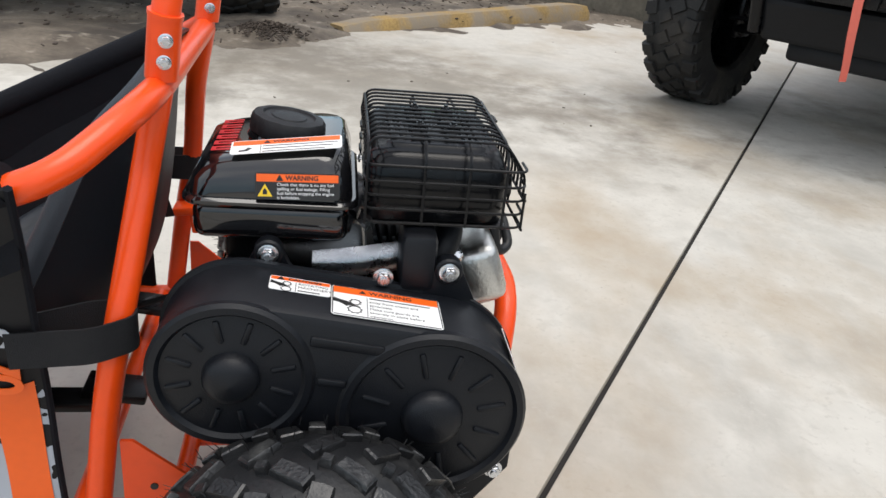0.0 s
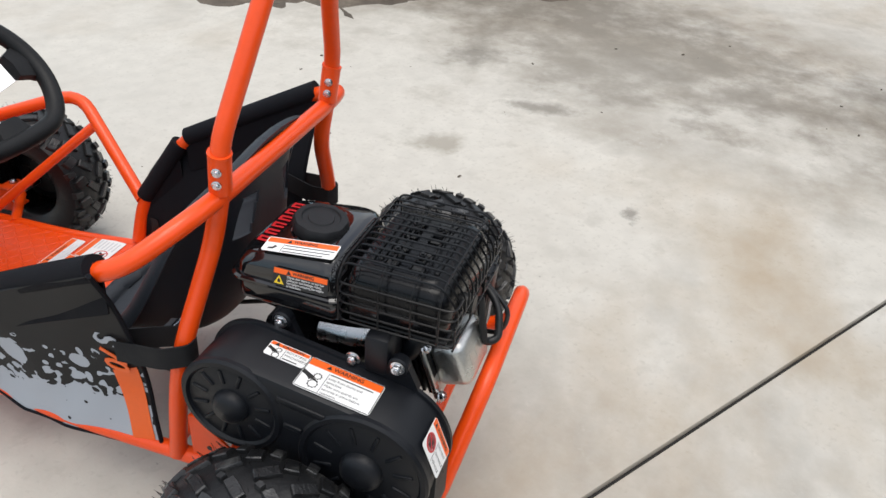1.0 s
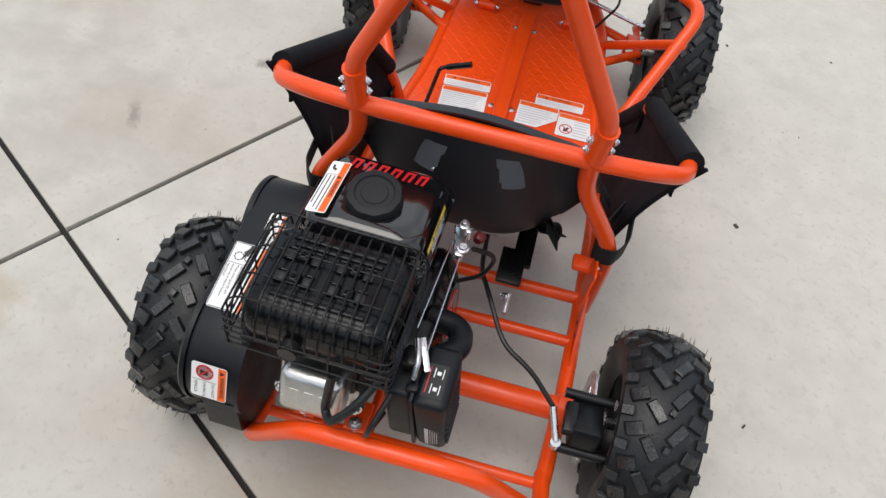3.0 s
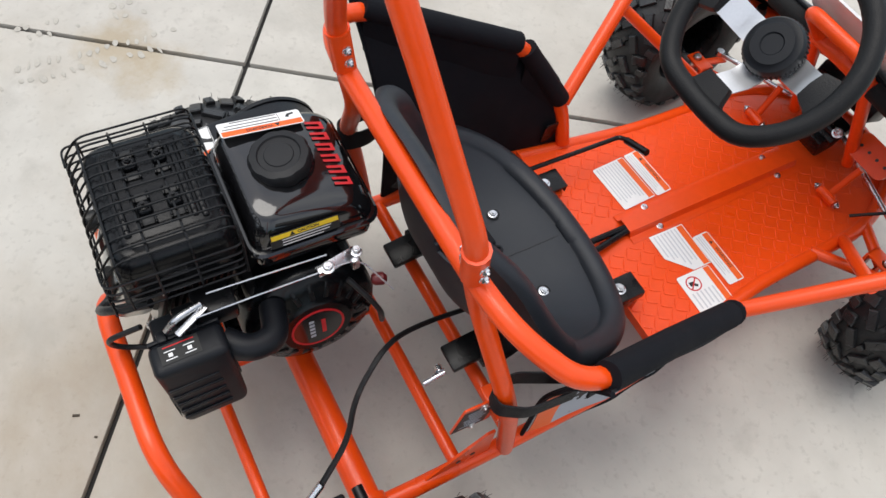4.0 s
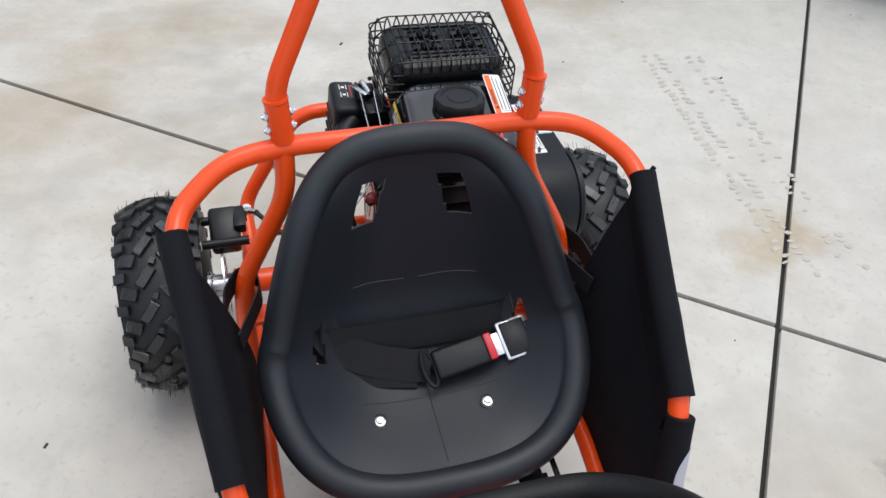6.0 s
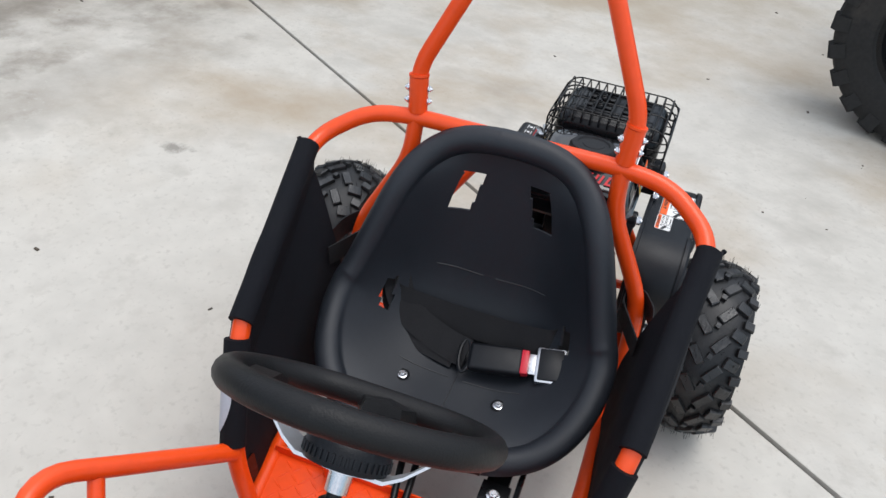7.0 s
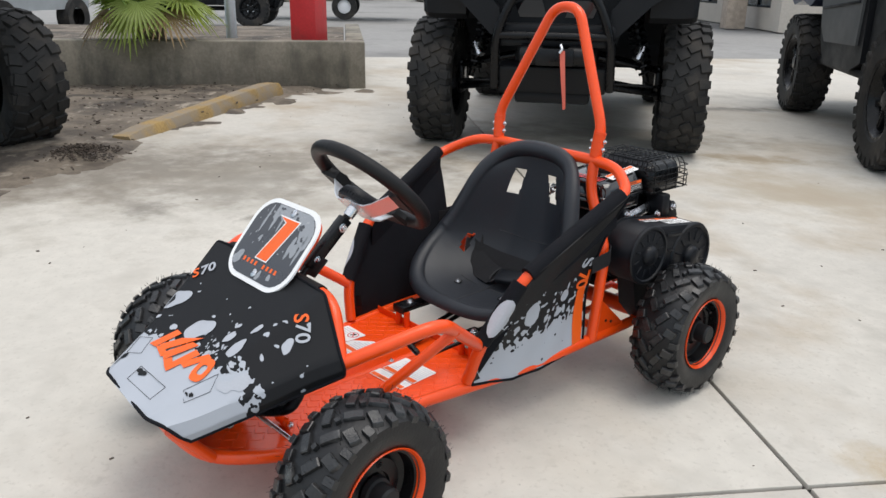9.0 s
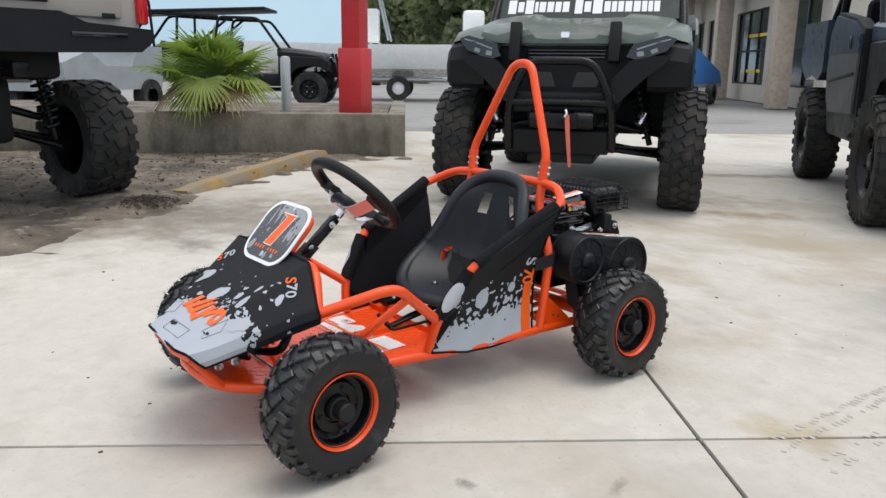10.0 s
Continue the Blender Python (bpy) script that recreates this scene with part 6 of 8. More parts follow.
# tank stickers
m4 = frame_of((-0.1475, 0.029, 0.5235), (0, -1, 0.13), (1, 0, 0.16))
m4.translation += m4.to_3x3() @ Vector((0, 0, 0.0012))
sticker("tank_label", m4, 0.104, 0.027, engine, "WARNING", [0.070, 0.066, 0.058], 0.028, "arm", 0.007, 0.0035, title_h=0.009, label="white tank sticker with orange stripe")
m5 = frame_of((-0.1712, 0.017, 0.4925), (0, -1, 0.03), (0.26, 0, 1))
m5.translation += m5.to_3x3() @ Vector((0, 0, 0.0028))
sticker("fuel_warning_label", m5, 0.078, 0.025, engine, "WARNING", ["Check that there is no any fuel", "spilling or fuel leakage. Filling", "fuel before stopping the engine", "is forbidden."], 0.018, "fire", 0.0062, 0.0042, field=2, title_h=0.0072, label="black tank sticker with orange header")
m6 = frame_of((-0.0008, 0.028, 0.4945), (0, 1, 0.0), (-0.26, 0, 1))
m6.translation += m6.to_3x3() @ Vector((0, 0, 0.0022))
sticker("side_label", m6, 0.085, 0.02, engine, "CAUTION", [0.06, 0.058, 0.05], 0.012, "arm", 0.0058, 0.003, field=2, head=5, title_h=0.0068, label="black tank sticker with yellow header")
lm4 = frame_of((-0.085, 0.0905, 0.5105), (-1, 0, 0), (0, -1, 0.17))
for z, outline in ((0.0022, [(-0.004, 0.0105), (-0.0085, -0.0105), (-0.0045, -0.0105), (0, 0.0105)]), (0.0022, [(0.004, 0.0105), (0, -0.0105), (0.004, -0.0105), (0.008, 0.0105)]), (0.0023, [(-0.0065, -0.006), (-0.0075, -0.0105), (0.001, -0.0105), (0.002, -0.006)])):
    pieces("badge_stroke", prism(bmesh.new(), outline, 0.0004, Matrix()), [lm4 @ pose(-0.046 + k * 0.0185, 0, z) for k in range(6)], RED_INK, engine)

# ---- starter housing, air box, controls ----
rc = Vector((0.0, 0.02, 0.322))
bm = lathe(bmesh.new(), [(0.092, -0.03), (0.092, 0.012), (0.086, 0.024), (0.070, 0.032), (0.052, 0.038), (0.047, 0.042), (0.0, 0.042)], along(rc, rc + Vector((1, 0, 0.12))), 44, caps=False)
starter = e_part("starter_cover", bm, SATIN_BLACK, "round black recoil starter housing")
bm = bmesh.new()
sm = along(rc, rc + Vector((1, 0, 0.12)))
pieces("rib", box(bmesh.new(), (0.0065, 0.024, 0.004), None, 0.0015), [sm @ pose(0, 0, 0, 0, 0, k * 18) @ pose(0, 0.066, 0.0325, -25) for k in range(20)], BLACK_METAL, engine)
lathe(bm, [(0.037, 0.042), (0.037, 0.0432), (0.034, 0.0434), (0.034, 0.0425)], sm, 36, 0)
lathe(bm, [(0.0335, 0.042), (0.0335, 0.0428)], sm, 36, 2)
for k in range(5):
    plate(bm, -0.016 + 0.008 * k, 0.008, 0.005, 0.007, sm @ pose(0, 0, 0.0429, 0, 0, 90), 0, 0.0003, mi=3)
plate(bm, 0.0, -0.008, 0.03, 0.006, sm @ pose(0, 0, 0.0429, 0, 0, 90), 0, 0.0003, mi=0)
e_part("starter_badge", bm, [RED_INK, BLACK_INK, BLACK_GLOSS, GREY_PRINT], "black badge with a red ring")
am = pose(0.039, -0.141, 0.362, 3, -5, 0)
bm = bmesh.new()
box(bm, (0.036, 0.070, 0.128), am @ pose(-0.020, 0.006, -0.004), 0.007, seg=3)
air = e_part("air_box", bm, BLACK_COVER, "black plastic air filter box")
part("cover", box(bmesh.new(), (0.042, 0.082, 0.136), am @ pose(0.024, 0.005, 0), 0.010, seg=3, taper=1.08), BLACK_COVER, air)
part("seam_flange", box(bmesh.new(), (0.006, 0.084, 0.138), am @ pose(0.0, 0.006, -0.003), 0.002), BLACK_COVER, air)
for k in range(5):
    part("rib", box(bmesh.new(), (0.004, 0.060, 0.005), am @ pose(0.0460, -0.003, 0.026 - 0.018 * k), 0.001), BLACK_COVER, air)
bm = bmesh.new()
lathe(bm, [(0.010, 0), (0.0105, 0.010), (0.008, 0.013)], along((0.055, -0.143, 0.300), (0.055, -0.138, 0.18)), 16)
part("knob", bm, BLACK_COVER, air)
for y in (-0.018, 0.018):
    part("clip", box(bmesh.new(), (0.016, 0.012, 0.009), am @ pose(-0.002, y, 0.066), 0.003), BLACK_COVER, air)
bm = bmesh.new()
amt = am @ pose(0.023, -0.003, 0.0682, 0, 0, 90)
plate(bm, 0, 0, 0.046, 0.026, amt, 0, 0.0004, mi=0)
for k in (-1, 1):
    for y in (0.003, -0.008):
        plate(bm, k * 0.011, y, 0.013, 0.0012, amt @ pose(0, 0, 0.0004), 0, 0.0003, mi=1)
    plate(bm, k * 0.011, -0.0025, 0.005, 0.005, amt @ pose(0, 0, 0.0004), 0, 0.0003, mi=1)
plate(bm, 0, 0.0090, 0.036, 0.0016, amt @ pose(0, 0, 0.0004), 0, 0.0003, mi=2)
e_part("choke_label", bm, [BLACK_INK, WHITE_INK, RED_INK], "black choke sticker with white marks")
bm = bmesh.new()
lmd = am @ pose(0.027, -0.0375, -0.028, 90)
plate(bm, 0, 0, 0.022, 0.055, lmd, 0, 0.0004, mi=0)
plate(bm, -0.007, 0, 0.005, 0.05, lmd, 0.0004, 0.0002, mi=1)
for k in range(4):
    plate(bm, -0.002 + 0.003 * k, 0, 0.0008, 0.048 - 0.004 * k, lmd, 0.0004, 0.0002, mi=1)
e_part("data_label", bm, [BLACK_INK, FINE_PRINT], "black sticker with pale bars")
bm = tube(bmesh.new(), [(0.05, -0.10, 0.405), (0.072, -0.075, 0.398), (0.066, -0.04, 0.392), (0.02, -0.03, 0.385)], 0.017, 0.03)
e_part("intake_duct", bm, BLACK_COVER)
# carburettor, levers and rods
bm = bmesh.new()
box(bm, (0.04, 0.05, 0.035), pose(0.012, -0.095, 0.425), 0.006)
box(bm, (0.02, 0.028, 0.018), pose(0.02, -0.13, 0.44), 0.004)
carb = e_part("carburettor", bm, BLACK_METAL, "dark metal carburettor with a plated choke lever")
bm = bmesh.new()
tube(bm, [(0.03, -0.155, 0.435), (0.03, -0.14, 0.455), (0.02, -0.11, 0.452)], 0.004, 0.01)
box(bm, (0.008, 0.045, 0.003), pose(0.035, -0.125, 0.448, 10, 0, 25), 0.001)
part("choke_lever", bm, STEEL, carb, "plated choke lever")
bm = bmesh.new()
box(bm, (0.014, 0.055, 0.003), pose(0.028, 0.055, 0.450, 0, 35, 12), 0.001)
box(bm, (0.013, 0.016, 0.010), pose(0.035, 0.035, 0.455), 0.003)
box(bm, (0.009, 0.011, 0.02), pose(0.038, 0.075, 0.450), 0.003)
bolt(bm, pose(0.038, 0.04, 0.461), 0.006, 0.006)
bolt(bm, pose(0.03, 0.08, 0.46), 0.005, 0.008)
e_part("governor_bracket", bm, STEEL, "plated governor bracket")
bm = tube(bmesh.new(), [(0.016, -0.10, 0.462), (0.022, 0.045, 0.464)], 0.0012, 0, 6)
tube(bm, [(0.036, -0.12, 0.452), (0.038, 0.08, 0.458), (0.075, 0.11, 0.42)], 0.0012, 0.02, 6)
e_part("governor_rod", bm, STEEL)
for pts in ([(0.0, -0.160, 0.455), (-0.028, -0.212, 0.425), (-0.055, -0.222, 0.388), (-0.068, -0.205, 0.385), (-0.062, -0.192, 0.455)], [(0.01, -0.18, 0.43), (-0.005, -0.225, 0.40), (-0.012, -0.215, 0.36), (0.0, -0.17, 0.35)], [(0.05, 0.06, 0.44), (0.085, 0.09, 0.40), (0.07, 0.10, 0.33), (0.02, 0.12, 0.26)]):
    e_part("hose", tube(bmesh.new(), pts, 0.0058 if pts[0][0] == 0.0 else 0.0036, 0.03, 10), RUBBER, "black rubber hose")
bm = bmesh.new()
lathe(bm, [(0.006, 0), (0.0085, 0.004), (0.0085, 0.014), (0.004, 0.019)], along((0.050, 0.092, 0.418), (0.062, 0.132, 0.415)), 14)
e_part("pull_knob", bm, DARK_RED, "dark red pull knob")
for x in (-0.1335, -0.053):
    bm = tube(bmesh.new(), [(x, -0.129, 0.158), (x, -0.129, 0.205)], 0.0035, 0, 10)
    bolt(bm, pose(x, -0.129, 0.190), 0.007, 0.008)
    lathe(bm, [(0.009, 0.0), (0.009, 0.002)], pose(x, -0.129, 0.188), 14)
    e_part("mount_bolt", bm, STEEL)
    e_part("engine_foot", box(bmesh.new(), (0.034, 0.05, 0.006), pose(x, -0.112, 0.183), 0.002), ORANGE, "orange engine mounting foot")

# ---- rear brake and cable ----
bm = lathe(bmesh.new(), [(0.075, -0.0016), (0.075, 0.0016), (0.05, 0.0016), (0.05, -0.0016), (0.075, -0.0016)], along((0.272, 0, 0.1635), (1, 0, 0.1635)), 48, caps=False)
disc = part("brake_disc", bm, STEEL, kart, "drilled steel brake disc")
dm0 = along((0.272, 0, 0.1635), (1, 0, 0.1635))
pieces("disc_arm", box(bmesh.new(), (0.008, 0.05, 0.003), None, 0.001), [dm0 @ pose(0, 0, 0, 0, 0, 60 * k) @ pose(0, 0.033, 0) for k in range(6)], STEEL, disc)
part("disc_hub", lathe(bmesh.new(), [(0.02, -0.02), (0.02, 0.022), (0.026, 0.024), (0.026, 0.03)], dm0, 24), STEEL, disc)
bm = bmesh.new()
box(bm, (0.05, 0.075, 0.04), pose(0.262, -0.055, 0.241, -20), 0.008)
tube(bm, [(0.224, -0.095, 0.228), (0.304, -0.095, 0.228)], 0.008, 0.0)
tube(bm, [(0.224, -0.015, 0.251), (0.299, -0.015, 0.251)], 0.008, 0.0)
box(bm, (0.02, 0.05, 0.02), pose(0.236, -0.06, 0.258), 0.004)
caliper = part("brake_caliper", bm, BLACK_METAL, kart, "black brake caliper")
bolts([along((0.302, y, z), (1, y, z)) for y, z in ((-0.095, 0.229), (-0.015, 0.251))], 0.006, 0.014, caliper)
bm = bmesh.new()
tube(bm, [(0.222, -0.095, 0.245), (0.206, -0.055, 0.272)], 0.0055, 0, 10)
lathe(bm, [(0.008, 0), (0.008, 0.012)], pose(0.222, -0.098, 0.236), 12)
part("cable_end", bm, STEEL, caliper)
part("brake_cable", tube(bmesh.new(), [(0.206, -0.055, 0.272), (0.165, 0.0, 0.262), (0.115, 0.032, 0.258), (0.072, 0.10, 0.292), (0.05, 0.17, 0.25), (0.04, 0.4, 0.18)], 0.0042, 0.06, 8), RUBBER, kart, "black brake cable")
bm = tube(bmesh.new(), [(0.108, 0.150, 0.168), (0.108, 0.185, 0.178)], 0.005, 0)
bolt(bm, along((0.104, 0.178, 0.178), (0.02, 0.186, 0.19)), 0.006, 0.010)
part("cable_stop", bm, STEEL, kart)

# ---- off-road vehicles standing behind ----
def big_tyre(bm, r, w):
    """The carcass of a mud tyre round the local x axis."""
    h = w / 2
    prof = [(r * 0.56, -h * 0.8), (r * 0.60, -h * 0.95), (r * 0.70, -h * 1.0), (r * 0.82, -h * 1.02), (r * 0.92, -h * 0.97), (r * 0.955, -h * 0.86), (r * 0.968, -h * 0.5), (r * 0.972, 0), (r * 0.968, h * 0.5), (r * 0.955, h * 0.86), (r * 0.92, h * 0.97), (r * 0.82, h * 1.02), (r * 0.70, h * 1.0), (r * 0.60, h * 0.95), (r * 0.56, h * 0.8)]
    return lathe(bm, prof, Matrix.Rotation(radians(90), 4, "Y"), 64, caps=False)


def big_tread(bm, r, w, n):
    """Chunky lugs: two staggered rows in the middle, shoulder blocks that wrap over the edge."""
    h = w / 2
    step = math.tau * r / n
    for k in range(n):
        for x, lw, off, yaw in ((-h * 0.22, 0.26, 0.0, 28), (h * 0.22, 0.26, 0.5, 28)):
            m = Matrix.Rotation((k + off) * math.tau / n, 4, "X") @ pose(x, 0, r * 0.975, 0, 0, yaw)
            box(bm, (w * lw, step * 0.58, r * 0.05), m, 0, taper=0.88)
        for s, off in ((-1, 0.25), (1, 0.75)):
            turn = Matrix.Rotation((k + off) * math.tau / n, 4, "X")
            box(bm, (w * 0.23, step * 0.62, r * 0.052), turn @ pose(s * h * 0.76, 0, r * 0.965, 0, s * 8, s * 12), 0, taper=0.88)
            box(bm, (w * 0.07, step * 0.46, r * 0.13), turn @ pose(s * h * 0.985, 0, r * 0.885, 0, s * 6), 0)
    return bm


def car_wheel(parent, proto, x, y, r, w, side, n=26):
    m = pose(x, y, r)
    if side < 0:
        m = m @ Matrix.Rotation(math.pi, 4, "Z")
    if proto:
        top = again(proto, m, parent)
        for c in proto.children:
            o = again(c, c.matrix_basis, top)
            if "kind" in c:
                o["kind"] = c["kind"]
        return top
    rimr = r * 0.57
    flat = Matrix.Rotation(radians(90), 4, "Y")
    bm = lathe(bmesh.new(), [(rimr, -w * 0.38), (rimr * 0.93, -w * 0.3), (rimr * 0.9, w * 0.25), (rimr, w * 0.38), (rimr * 1.02, w * 0.43), (rimr * 0.93, w * 0.43), (rimr * 0.86, w * 0.34), (rimr * 0.8, w * 0.2), (rimr * 0.3, w * 0.04), (0.0, w * 0.04)], flat, 44, caps=False)
    wh = part("wheel", bm, BLACK_METAL, parent)
    wh.matrix_basis = m
    spoke = bmesh.new()
    box(spoke, (w * 0.08, rimr * 0.17, rimr * 0.66), pose(w * 0.25, 0, rimr * 0.54), 0.006)
    box(spoke, (w * 0.05, rimr * 0.07, rimr * 0.5), pose(w * 0.29, 0, rimr * 0.5), 0.003)
    pieces("spoke", spoke, [Matrix.Rotation(radians(k * 360 / 7), 4, "X") for k in range(7)], BLACK_METAL, wh)
    part("hub", lathe(bmesh.new(), [(rimr * 0.27, w * 0.1), (rimr * 0.25, w * 0.32), (rimr * 0.2, w * 0.36), (0.0, w * 0.37)], flat, 24, caps=False), BLACK_METAL, wh)
    bolts([Matrix.Rotation(radians(k * 90 + 45), 4, "X") @ pose(w * 0.2, 0, rimr * 0.36) @ flat for k in range(4)], 0.011, 0.02, wh, STEEL, "wheel_nut")
    part("tyre", big_tyre(bmesh.new(), r, w), RUBBER_OLD, wh, "chunky worn off-road tyre")
    part("tread", big_tread(bmesh.new(), r, w, n), RUBBER_OLD, wh)["kind"] = "stuff"
    return wh


def bar_with_coil(parent, low, high, r, name="shock_absorber"):
    """A damper with a coil spring round it."""
    a, b = Vector(low), Vector(high)
    side = (b - a).normalized().orthogonal().normalized()
    up = (b - a).normalized().cross(side)
    bm = tube(bmesh.new(), [a, b], r * 0.42, 0)
    ob = part(name, bm, BLACK_METAL, parent)
    coil = [a.lerp(b, 0.12 + 0.78 * k / 84) + side * r * math.cos(k * 0.75) + up * r * math.sin(k * 0.75) for k in range(85)]
    part("spring", tube(bmesh.new(), coil, r * 0.2, 0, 6), BLACK_METAL, ob)
    return ob


def side_by_side(name, label, at, turn, paint, front=True, closed=True):
    """An off-road utility vehicle; origin under the front axle, y forward."""
    v = thing(name, label, "utility vehicle", at, turn)
    r, w, hx, wb = 0.385, 0.245, 0.735, 2.26
    first = car_wheel(v, None, hx, 0, r, w, 1)
    for x, y, s in ((-hx, 0, -1), (hx, -wb, 1), (-hx, -wb, -1)):
        car_wheel(v, first, x, y, r, w, s)
    # bonnet, highest along two shoulders, its nose turned down
    bm = bmesh.new()
    rings = []
    for y, hw, zl, zt in ((0.455, 0.40, 1.05, 1.085), (0.43, 0.46, 1.04, 1.115), (0.36, 0.56, 1.03, 1.138), (0.2, 0.61, 1.03, 1.175), (-0.15, 0.64, 1.03, 1.225), (-0.45, 0.655, 1.05, 1.262), (-0.72, 0.66, 1.1, 1.275)):
        rings.append([(-hw, y, zl), (-hw, y, zt - 0.05), (-hw + 0.03, y, zt - 0.018), (-hw * 0.72, y, zt + 0.006), (-hw * 0.50, y, zt + 0.016), (-hw * 0.44, y, zt - 0.006), (-hw * 0.2, y, zt - 0.012), (hw * 0.2, y, zt - 0.012), (hw * 0.44, y, zt - 0.006), (hw * 0.50, y, zt + 0.016), (hw * 0.72, y, zt + 0.006), (hw - 0.03, y, zt - 0.018), (hw, y, zt - 0.05), (hw, y, zl)])
    faces(bm, rings)
    part("bonnet", bm, paint, v, "painted bonnet with raised shoulders", 28)
    part("emblem", plate(bmesh.new(), 0, 0, 0.05, 0.035, frame_of((0, 0.462, 1.10), (1, 0, 0), (0, -0.3, 1)), 0, 0.004, 0.008), STEEL, v)
    for s in (-1, 1):
        # black wheel-arch flare, open beneath
        arch = [(0.455, 0.80), (0.475, 0.95), (0.44, 1.03), (0.34, 1.085), (0.1, 1.11), (-0.3, 1.12), (-0.70, 1.12), (-0.72, 0.46), (-0.56, 0.46), (-0.50, 0.60), (-0.42, 0.74), (-0.28, 0.835), (-0.08, 0.875), (0.14, 0.875), (0.30, 0.835), (0.39, 0.77)]
        rings = []
        for x, k in ((0.50, 0.0), (0.66, 0.0), (0.725, 0.012), (0.750, 0.04)):
            rings.append([(s * x, y - math.copysign(k, y) if abs(y) > 0.3 else y, z - (k if z > 0.9 else -k * 0.3)) for y, z in arch])
        if s > 0:
            rings.reverse()
        bm = bmesh.new()
        faces(bm, rings)
        part("fender", bm, UTV_PLASTIC, v, "", 24)
        # painted shoulder over it
        top = [(0.40, 1.075), (0.30, 1.135), (0.1, 1.165), (-0.25, 1.20), (-0.70, 1.235), (-0.70, 1.10), (-0.3, 1.10), (0.1, 1.09), (0.34, 1.055)]
        rings = []
        for x, k in ((0.52, 0.0), (0.65, 0.0), (0.715, 0.02), (0.74, 0.05)):
            rings.append([(s * x, y - (k if y > 0 else 0), z - k * (0.8 if i < 5 else 0)) for i, (y, z) in enumerate(top)])
        if s > 0:
            rings.reverse()
        bm = bmesh.new()
        faces(bm, rings)
        part("fender_top", bm, paint, v, "", 24)
        # headlight: dark wedge with bright strips
        hm = frame_of((s * 0.50, 0.520, 1.025), (s, -0.20, 0), (0, -0.15, 1))
        bm = bmesh.new()
        prism(bm, [(-0.13, -0.055), (-0.06, -0.075), (0.10, -0.02), (0.16, 0.05), (0.10, 0.07), (-0.09, 0.02)], 0.06 * s, hm)
        hl = part("headlight", bm, BLACK_GLOSS, v)
        for px, py, pw, ph, spin in ((0.0, 0.012, 0.15, 0.009, 19), (0.075, 0.036, 0.10, 0.008, 14), (-0.05, -0.038, 0.04, 0.028, 10), (0.03, -0.02, 0.04, 0.024, 20)):
            bm = plate(bmesh.new(), 0, 0, pw, ph, hm @ pose(px, py, -0.001 * s, 0, 0, spin), 0, -0.004 * s, 0.004)
            part("lens", bm, LAMP_GLASS, hl)
        # bumper arm from the flare down to the middle
        bm = bmesh.new()
        am = frame_of((0, 0.46, 0), (1, 0, 0), (0, 0, 1))
        prism(bm, [(s * x, z) for x, z in ((0.28, 0.70), (0.34, 0.70), (0.50, 0.86), (0.60, 0.93), (0.62, 0.98), (0.52, 0.975), (0.40, 0.95), (0.30, 0.84))], -0.10, am)
        part("bumper_arm", bm, UTV_PLASTIC, v, "", 20)
        bm = bmesh.new()
        box(bm, (0.07, 0.06, 0.24), pose(s * 0.30, 0.475, 1.055, 12), 0.012)
        part("grille_post", bm, UTV_PLASTIC, v)
        # suspension
        for y in (-0.17, 0.15):
            bm = tube(bmesh.new(), [(s * 0.2, y, 0.40), (s * 0.60, y * 0.3, 0.35)], 0.02, 0)
            part("control_arm", bm, BLACK_METAL, v)
            bm = tube(bmesh.new(), [(s * 0.24, y, 0.56), (s * 0.60, y * 0.3, 0.48)], 0.016, 0)
            part("control_arm", bm, BLACK_METAL, v)
        part("tie_rod", tube(bmesh.new(), [(s * 0.18, 0.2, 0.42), (s * 0.60, 0.13, 0.40)], 0.010, 0), BLACK_METAL, v)
        shock = bar_with_coil(v, (s * 0.53, 0.08, 0.42), (s * 0.40, 0.10, 0.88), 0.045)
        bm = lathe(bmesh.new(), [(0.0, -0.045), (0.03, -0.04), (0.033, 0.03), (0.026, 0.045), (0.0, 0.05)], pose(s * 0.47, 0.17, 0.59, 20, s * 20), 18, caps=False)
        part("reservoir", bm, STEEL, shock, "bright metal shock reservoir")
        bm = bmesh.new()
        box(bm, (0.04, 0.12, 0.2), pose(s * 0.60, 0, 0.41), 0.015)
        part("knuckle", bm, BLACK_METAL, v)
    # dark nose with recessed grille
    bm = bmesh.new()
    prism(bm, [(-0.34, 0.66), (0.34, 0.66), (0.40, 0.86), (0.44, 1.06), (-0.44, 1.06), (-0.40, 0.86)], 0.10, frame_of((0, 0.42, 0), (1, 0, 0), (0, 0, 1)))
    part("front_panel", bm, UTV_PLASTIC, v, "", 20)
    for k in range(5):
        bm = bmesh.new()
        box(bm, (0.5, 0.02, 0.010), pose(0, 0.424, 0.965 + 0.021 * k, 20), 0.003)
        part("grille_bar", bm, BLACK_GLOSS, v)
    for s in (-1, 1):
        bm = bmesh.new()
        prism(bm, [(s * x, z) for x, z in ((0.05, 0.79), (0.20, 0.79), (0.23, 0.86), (0.17, 0.88), (0.08, 0.88))], -0.03, frame_of((0, 0.40, 0), (1, 0, 0), (0, 0, 1)))
        part("air_intake", bm, BLACK_GLOSS, v)
    # bumper, hoop, winch and strap
    bm = bmesh.new()
    box(bm, (0.66, 0.14, 0.12), pose(0, 0.50, 0.70), 0.02)
    box(bm, (0.60, 0.10, 0.16), pose(0, 0.47, 0.47, -18), 0.02)
    part("front_bumper", bm, UTV_PLASTIC, v, "", 20)
